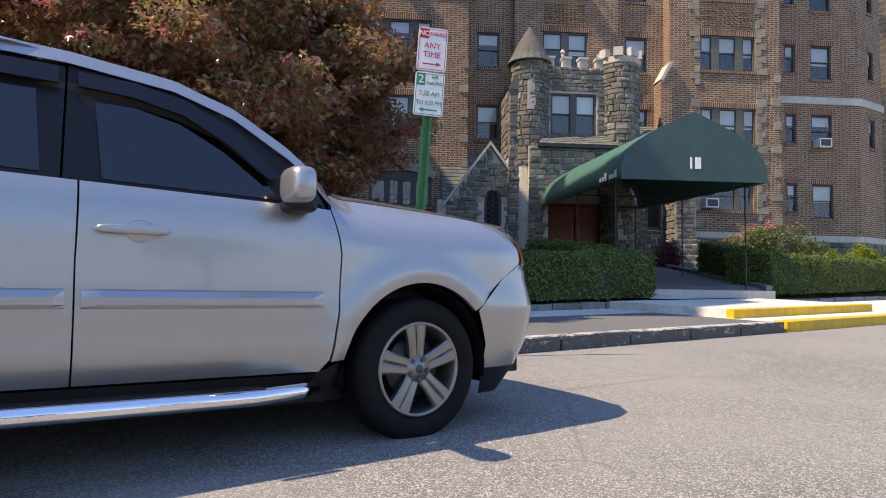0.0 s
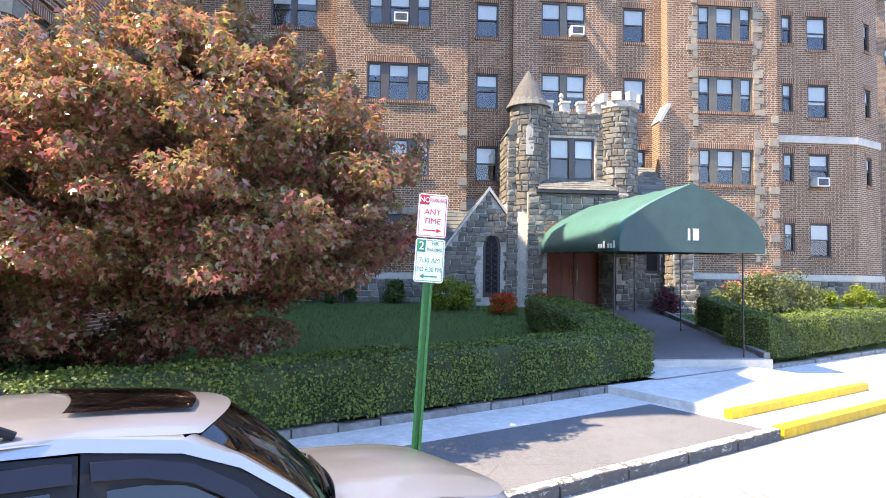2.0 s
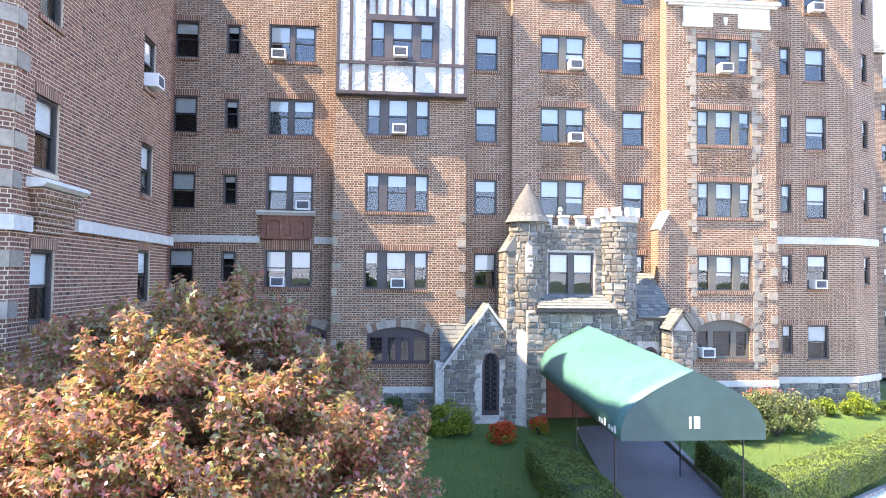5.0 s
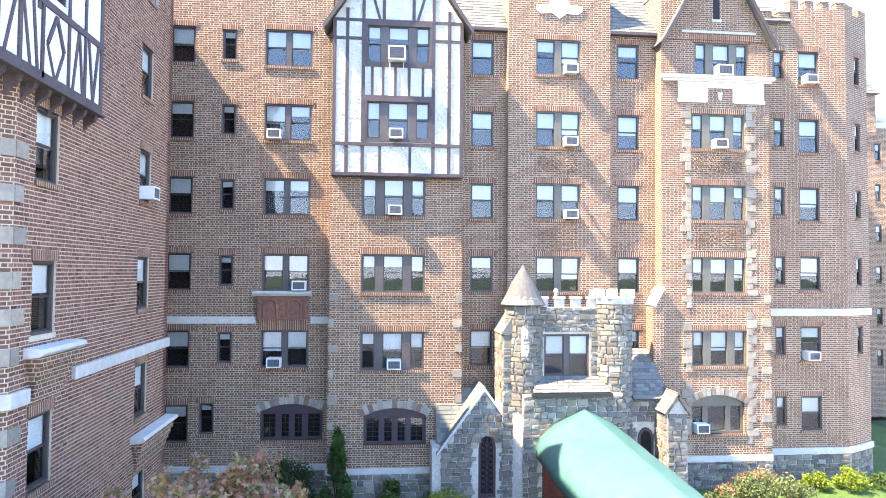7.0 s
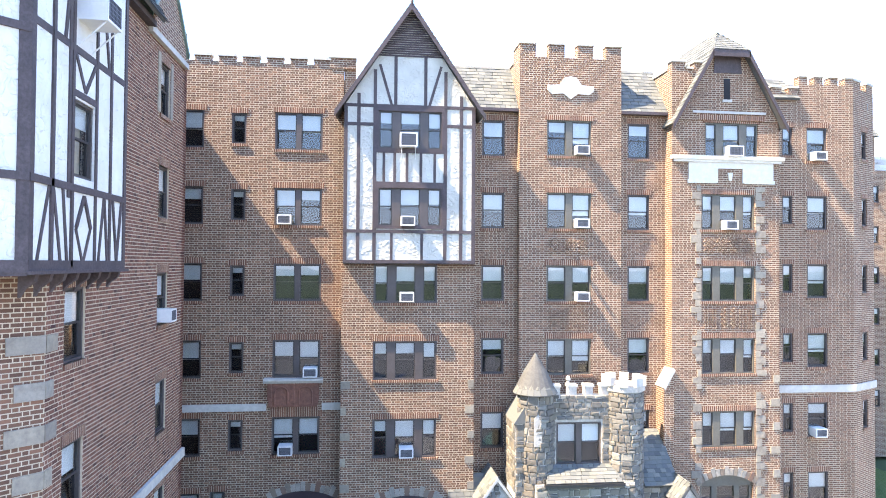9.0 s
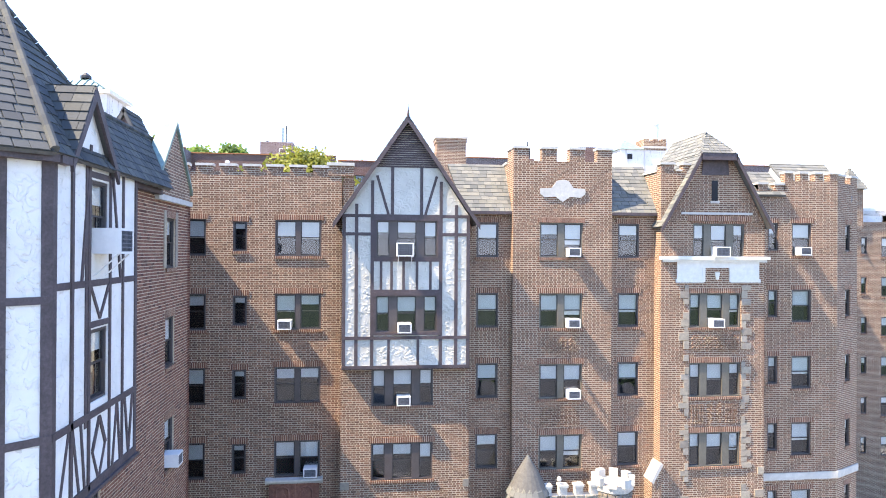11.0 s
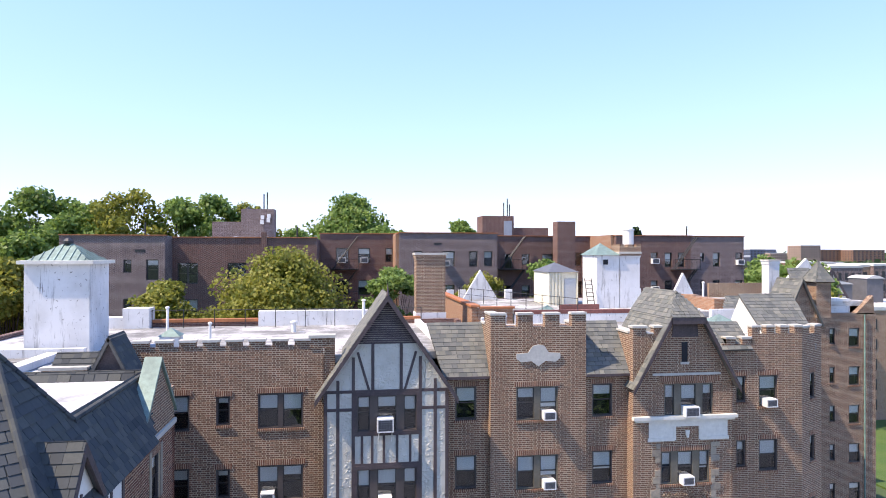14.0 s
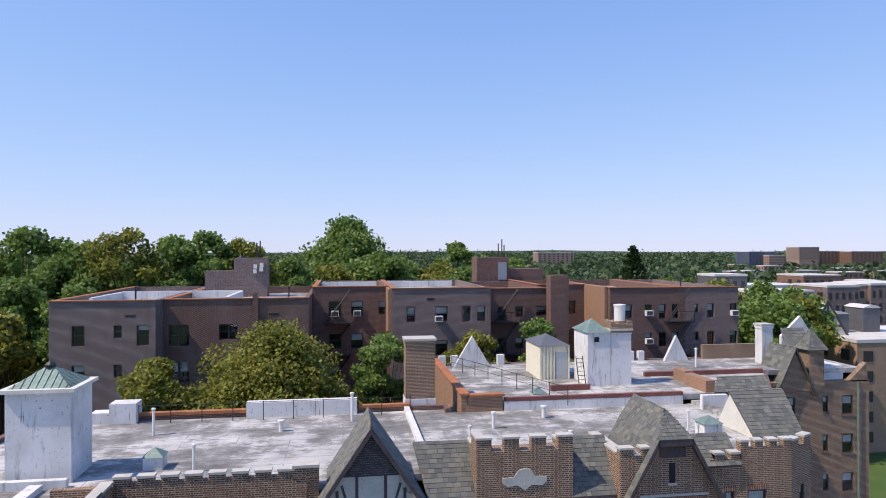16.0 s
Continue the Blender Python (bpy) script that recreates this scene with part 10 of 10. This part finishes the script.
for i, (x, y, zt, r) in enumerate(far_list):
    tree("far_tree", "leafy green tree beyond the brick block" if zt < 36 else "tall rounded green tree above the brick block", x, y, -0.3, crown_clumps(x, y, zt - 2.2 * r, zt, r, 36 if zt < 36 else 130), 0.35, TREE_G if i % 4 else YEL_G, 2400 if y > 160 or x > 40 else (6500 if zt < 36 else 24000), (0.3, 0.62) if y < 120 and x < 40 else (0.45, 0.9), flat=0.3, fork=0.5, group="trees beyond the brick block")
# trees out of view, added for windows and car paint to reflect
for k in range(5):
    x = -38 + k * 17.5 + R.uniform(-1.5, 1.5)
    y = min(-26.0, -32 - 0.8 * k + 0.5 * x + R.uniform(-2, 2))
    tree("street_tree", "unseen green tree across the road, added for reflections", x, y, -0.5, crown_clumps(x, y, 2.5, R.uniform(7, 9.5), 3.6, 30), 0.3, TREE_G, 2200, (0.45, 0.85), flat=0.3, fork=0.4, group="trees across the road")
sp = thing("spruce", "dark spire-shaped spruce far off", "tree")
mb = MB()
mb.tube([(72, 158, 0), (72, 158, 30)], 0.4, 6, 0.05)
part("trunk", mb, BARK, sp, uv=False)
P = []
for k in range(2200):
    e = R.random()
    q = (1 - e) ** 0.8 * 9.0 * R.uniform(0.3, 1) + 0.2
    a = R.uniform(0, 6.28)
    P.append((72 + q * math.cos(a), 158 + q * math.sin(a), 8 + 23.2 * e - q * 0.25))
part("crown", leaf_mesh("crown", np.array(P), (0.6, 1.2), DEEP, flat=0.3), DEEP, sp, kind="stuff")
# woods to the horizon: sheets of leafy heaps, finer where they are nearer
def woods_of(n, d0, d1, power, leaves, size):
    W = []
    for k in range(n):
        d = d0 + (d1 - d0) * R.random() ** power
        a = R.uniform(-0.75, 0.78)
        x, y = d * math.sin(a), d * math.cos(a)
        if x > 52 and x > 0.42 * y and y < 420 and R.random() < 0.8:
            continue
        r = R.uniform(4.5, 8) * (1 + y / 2200)
        p, d = in_ball(leaves, 0.25)
        W.append(p * np.array((r, r, r * 0.7)) + np.array((x, y, sheet_z(x, y) + R.uniform(6, 11))))
    w = new("woods", leaf_mesh("woods", np.concatenate(W), size, WOODS_G, flat=0.5))
    tagged(w, "unbroken green woods reaching to the horizon", "woods", kind="stuff")


woods_of(1500, 150, 480, 0.8, 90, (1.0, 2.1))
woods_of(4600, 480, 2200, 1.3, 12, (3.2, 6.5))

# ---- the town to the right, and far blocks ----
TOWN_W = plain("pale_flat_roof", (0.62, 0.61, 0.58), 0.9, grain=0.3, vary=0.2)
TOWN_G = plain("grey_metal_penthouse", (0.11, 0.11, 0.12), 0.6, grain=1, vary=0.2)
TOWN_B = brick_material("town_brick", (0.14, 0.06, 0.04), (0.26, 0.12, 0.075), (0.3, 0.22, 0.17))
TOWN_TAN = brick_material("tan_brick", (0.24, 0.12, 0.075), (0.42, 0.25, 0.16), (0.45, 0.35, 0.27))
TOWN_P = plain("pale_brown_panels", (0.34, 0.24, 0.19), 0.8, grain=0.6, vary=0.2)
BLUEB = plain("blue_grey_cladding", (0.08, 0.10, 0.15), 0.4, grain=0.4, vary=0.2)


def town_block(x, y, w, d, z1, mat, floors, cols, label, roof=TOWN_W, z0=-0.5, group="far town buildings"):
    t = thing("town_building", label, "building", group)
    mb = MB()
    mb.box(x, x + w, y, y + d, z0, z1)
    part("wall", mb, mat, t)
    mb = MB()
    mb.box(x - 0.1, x + w + 0.1, y - 0.1, y + d + 0.1, z1, z1 + 0.5)
    part("roof", mb, roof, t)
    sto = 3.0
    for i in range(floors):
        for k in range(cols):
            a = x + w * (k + 0.28) / cols
            mb = MB()
            zt = z1 - 1.2 - i * sto
            mb.box(a, a + w / cols * 0.42, y - 0.06, y + 0.1, zt - 1.6, zt)
            part("window", mb, SASH, t, uv=False)
            if k == 0:
                for q in range(max(1, int(d / 5))):
                    mb = MB()
                    mb.box(x - 0.06, x + 0.1, y + 1.5 + q * 4.6, y + 3.2 + q * 4.6, zt - 1.6, zt)
                    part("window", mb, SASH, t, uv=False)
    return t


town_block(75.2, 88, 30, 16, 16.6, TOWN_TAN, 5, 8, "orange-brown brick block with a white flat roof")
for x, w, z1 in ((75.9, 4.6, 20.1), (83.1, 3.0, 21.0)):
    pent = thing("roof_penthouse", "plain dark grey metal penthouse on a white roof", "penthouse", "roof penthouses")
    mb = MB()
    mb.box(x, x + w, 96, 100, 17.1, z1)
    part("wall", mb, TOWN_G, pent)
    mb = MB()
    mb.extrude([(x - 0.15 + (w + 0.3) * i / 6, 95.85, z1 + 0.5 * math.sin(math.pi * i / 6)) for i in range(7)], (0, 4.3, 0))
    part("roof", mb, TOWN_W, pent, uv=False)
town_block(92.0, 140, 12.5, 12, 20.6, TOWN_P, 3, 6, "low block with a white flat roof among trees")
town_block(104.6, 142, 5.0, 10, 20.4, BLUEB, 3, 4, "glazed end of a low block among trees")
town_block(111.5, 140, 8.4, 12, 21.6, BRICK_GREY, 3, 5, "dark brown block with rows of windows")
town_block(120.2, 141, 2.4, 11, 21.8, TOWN_TAN, 3, 1, "tan brick end of a row of blocks")
town_block(122.8, 140, 12.0, 12, 22.0, BRICK_GREY, 3, 7, "dark brown block with rows of windows")
town_block(121, 190, 22, 14, 19.0, TOWN_W, 3, 9, "low white block with rows of windows")
town_block(154, 205, 14, 14, 21.4, TOWN_B, 5, 5, "brown brick apartment block")
town_block(150, 178, 20, 14, 19.5, TOWN_B, 5, 7, "brown brick apartment block")
town_block(158, 230, 11, 9, 17.0, TOWN_P, 3, 4, "pale brown block among trees")
town_block(89.2, 150, 8.5, 8, 24.0, TOWN_G, 3, 4, "dark slate-roofed block among trees")
for k in range(26):
    y = R.uniform(240, 700)
    town_block(y * R.uniform(0.55, 0.92), y, R.uniform(9, 22), 12, R.uniform(8.5, 16), (TOWN_B, TOWN_P, TOWN_W, TOWN_B)[k % 4], 3, 5, "distant low town building")
for x, y, w, z1, m in ((456, 700, 32, 28.1, BLUEB), (474, 690, 20, 23.8, TOWN_P), (556, 750, 27, 33.3, TOWN_P), (591, 760, 42, 28.2, TOWN_B), (619, 740, 44, 27.8, TOWN_B), (268, 900, 52, 26.8, TOWN_P)):
    town_block(x, y, w, 25, z1, m, 5, 8, "tall distant office building", group="distant towers")
# gable with timbering on the next block
mb = MB()
mb.extrude([(71.5, 93, 16.5), (78.0, 93, 16.5), (74.4, 93, 22.4)], (0, 6.0, 0))
nb_ = tagged(new("neighbour_gable", mb.mesh("neighbour_gable", STUCCO)), "cream half-timbered gable on the next house", "building")
for a, b in (((71.4, 16.6), (74.4, 22.5)), ((74.4, 22.5), (78.1, 16.6)), ((72.8, 18.6), (76.8, 18.6)), ((74.5, 18.6), (74.4, 22.0)), ((73.0, 16.6), (75.6, 20.2)), ((76.6, 16.6), (73.6, 20.4))):
    tb = bar(facing(93.0), a, b, 0.35, 0.2)
    tb.parent = nb_
# verge, street and a red car at the corner
mb = MB()
mb.box(56, 120, 60, 87.6, -0.35, 0.42)
solid("verge", mb, GRASS, "bright green verge at the corner", "grass", "structure", uv=False)
mb = MB()
mb.box(50, 110, 52, 58, -0.3, 0.40)
solid("side_street", mb, ASPHALT, "grey side street at the corner", "road", "structure", uv=False)
RED_P = car_paint("red_car_paint", (0.55, 0.02, 0.03))
rc = thing("red_car", "small red car parked in the side street", "car", at=pose(56.5, 56.8, 0.4, 0, 0, 8))
part("body", superbox((0, 0, 0.62), (2.1, 0.86, 0.36), 5), RED_P, rc, smooth=True, uv=False)
part("cabin", superbox((-0.2, 0, 1.1), (1.15, 0.72, 0.34), 3.2), TINT, rc, smooth=True, uv=False)
part("roof", superbox((-0.25, 0, 1.36), (0.85, 0.62, 0.07), 4), RED_P, rc, smooth=True, uv=False)
for sx in (-1.3, 1.3):
    for sy in (-0.84, 0.84):
        mb = MB()
        mb.tube([(sx, sy - 0.1, 0.31), (sx, sy + 0.1, 0.31)], 0.31, 16)
        part("wheel", mb, RUBBER, rc, uv=False)

# ---- street sign ----
SIGN_W = plain("white_sign_face", (0.78, 0.78, 0.77), 0.35, grain=4, vary=0.06, bump=0.02)
SIGN_R = plain("red_sign_paint", (0.55, 0.02, 0.035), 0.4, grain=6, vary=0.1, bump=0.02)
SIGN_G = plain("green_sign_paint", (0.01, 0.24, 0.12), 0.4, grain=6, vary=0.1, bump=0.02)
POLE_G = plain("green_painted_post", (0.012, 0.15, 0.035), 0.4, grain=20, vary=0.25)
SB = Vector((0.915, 7.62, 0.1))
SA = math.atan2(0.165, 3.0)
SIGN_M = Matrix.Translation(SB) @ Matrix.Rotation(SA, 4, "Y") @ Matrix.Rotation(radians(4), 4, "Z")
sign = thing("parking_sign", "green post with two white parking signs on the pavement", "street sign", at=SIGN_M)
mb = MB()
mb.box(-0.032, 0.032, 0.0, 0.012, 0, 2.75)
mb.box(-0.032, -0.022, -0.022, 0.0, 0, 2.75)
mb.box(0.022, 0.032, -0.022, 0.0, 0, 2.75)
mb.box(-0.05, -0.032, -0.022, -0.014, 0, 2.75)
mb.box(0.032, 0.05, -0.022, -0.014, 0, 2.75)
part("post", mb, POLE_G, sign, "green steel channel post")


def plate(z0, ink, label):
    w, h, r = 0.152, 0.448, 0.025
    pts = []
    for cx, cz, a in ((w - r, h - r, 0), (-w + r, h - r, 90), (-w + r, r, 180), (w - r, r, 270)):
        for k in range(5):
            t = radians(a + 22.5 * k)
            pts.append((cx + r * math.cos(t), -0.034, z0 + cz + r * math.sin(t)))
    mb = MB()
    mb.extrude(pts, (0, 0.004, 0))
    pl = part("plate", mb, SIGN_W, sign, label)
    bd = MB()
    for (ax, az), (bx, bz) in (((-w + 0.012, 0.012), (w - 0.012, 0.018)), ((-w + 0.012, h - 0.018), (w - 0.012, h - 0.012)), ((-w + 0.012, 0.012), (-w + 0.018, h - 0.012)), ((w - 0.018, 0.012), (w - 0.012, h - 0.012))):
        bd.box(ax, bx, -0.0365, -0.034, z0 + az, z0 + bz)
    part("border", bd, ink, pl)
    return pl


def sign_words(text, size, x, z, ink, pl, wide=1.0):
    ob = words(text, size, Matrix.Translation((x, -0.0375, z)) @ Matrix.Rotation(radians(90), 4, "X") @ Matrix.Diagonal((wide, 1, 1, 1)), ink, pl)
    return ob


def arrow(pl, ink, z, way):
    mb = MB()
    s = way
    mb.extrude([(-0.09 * s, -0.0375, z - 0.007), (0.05 * s, -0.0375, z - 0.007), (0.05 * s, -0.0375, z - 0.024), (0.10 * s, -0.0375, z), (0.05 * s, -0.0375, z + 0.024), (0.05 * s, -0.0375, z + 0.007), (-0.09 * s, -0.0375, z + 0.007)], (0, 0.002, 0))
    part("arrow", mb, ink, pl)


Z2 = 2.91
up = plate(Z2, SIGN_R, "white sign with red lettering")
rb = MB()
rb.box(-0.135, -0.04, -0.037, -0.0345, Z2 + 0.335, Z2 + 0.43)
part("red_block", rb, SIGN_R, up)
sign_words("NO", 0.075, -0.087, Z2 + 0.382, SIGN_W, up, 0.9).location.y = -0.040
sign_words("PARKING", 0.056, 0.05, Z2 + 0.382, SIGN_R, up, 0.72)
sign_words("ANY", 0.085, 0, Z2 + 0.26, SIGN_R, up)
sign_words("TIME", 0.085, 0, Z2 + 0.165, SIGN_R, up)
arrow(up, SIGN_R, Z2 + 0.07, 1)
Z1 = 2.445
lo_ = plate(Z1, SIGN_G, "white sign with green lettering")
rb = MB()
rb.box(-0.135, -0.05, -0.037, -0.0345, Z1 + 0.31, Z1 + 0.43)
part("green_block", rb, SIGN_G, lo_)
sign_words("2", 0.12, -0.092, Z1 + 0.37, SIGN_W, lo_).location.y = -0.040
sign_words("HR", 0.055, 0.05, Z1 + 0.40, SIGN_G, lo_)
sign_words("PARKING", 0.05, 0.048, Z1 + 0.335, SIGN_G, lo_, 0.78)
sign_words("7:30 AM", 0.07, 0, Z1 + 0.225, SIGN_G, lo_, 0.9)
sign_words("TO 6:30 PM", 0.066, 0, Z1 + 0.13, SIGN_G, lo_, 0.78)
arrow(lo_, SIGN_G, Z1 + 0.06, -1)

# ---- air conditioners ----
AC_FIRST = []
COIL = plain("grey_fins", (0.07, 0.075, 0.085), 0.6, grain=60, vary=0.3)


def air_conditioner(m, u, z, w=0.52, h=0.36, out=0.32, big=False):
    """A window unit that stands out of the lower sash. m: the wall's frame; u, z: the middle of its foot."""
    at = m @ Matrix.Translation((u, 0, z))
    key = (w, h, out)
    for k, ob in AC_FIRST:
        if k == key:
            return copy_thing(ob, at)
    ac = thing("air_conditioner", "white window air conditioner", "air conditioner", "window air conditioners", at=at)
    mb = MB()
    e = 0.045
    mb.box(-w / 2, w / 2, -out, 0.2, 0, e)
    mb.box(-w / 2, w / 2, -out, 0.2, h - e, h)
    mb.box(-w / 2, -w / 2 + e, -out, 0.2, e, h - e)
    mb.box(w / 2 - e, w / 2, -out, 0.2, e, h - e)
    for s in (-1, 1):
        for k in range(4):
            zz = h * (0.2 + 0.16 * k)
            mb.box(s * (w / 2 + 0.002) - 0.003, s * (w / 2 + 0.002) + 0.003, -out * 0.85, -out * 0.2, zz, zz + 0.02)
    part("casing", mb, WHITE_METAL, ac)
    mb = MB()
    mb.box(-w / 2 + e, w / 2 - e, -out + 0.02, -out + 0.06, e, h - e)
    g = part("coil", mb, COIL, ac, "grey finned coil")
    mb = MB()
    gw, gh = (w - 2 * e) / 9, (h - 2 * e) / 5
    gaps = [(-w / 2 + e + gw * k + 0.008, -w / 2 + e + gw * (k + 1) - 0.008, e + gh * i + 0.009, e + gh * (i + 1) - 0.009) for k in range(9) for i in range(5)]
    wall(mb, Matrix.Identity(4), -w / 2 + e, w / 2 - e, e, h - e, gaps, 0.014, -out + 0.004)
    weld(mb)
    part("guard", mb, GRILLE, ac)
    if big:
        mb = MB()
        for s in (-0.8, 0.8):
            mb.tube([(s * w / 2, -out * 0.9, 0), (s * w / 2, 0.0, -0.45)], 0.015, 6)
        part("bracket", mb, WHITE_METAL, ac)
    AC_FIRST.append((key, ac))
    return ac


for m, u, z in ((AB, -3.58, 15.33), (AB, -2.56, 9.58), (AB, -3.45, 6.68), (OR, 1.02, 15.28), (C, 1.02, 12.45), (C, 1.04, 6.68),
                (EE, 7.93, 18.22), (EE, 7.93, 15.33), (EE, 7.95, 12.45), (G, 13.92, 15.33), (H, 18.34, 18.32), (H, 18.3, 6.8), (G, 13.1, 4.1), (LW, 6.72, 12.25)):
    air_conditioner(m, u, z)
air_conditioner(OR, 1.02, 18.2, 0.64, 0.52, 0.36, True)
air_conditioner(G, 14.08, 18.24, 0.64, 0.42, 0.36)
air_conditioner(OW, 0.78, 18.32, 0.72, 0.5, 0.52, True)
for y, u, z in ((64.0, 1.35, 24.17), (64.0, -0.75, 24.17), (60.0, 8.7, 23.92), (60.0, 29.12, 24.12), (60.0, 38.0, 24.0), (60.0, 29.12, 21.42)):
    air_conditioner(facing(y), u, z, 0.7, 0.5, 0.4)
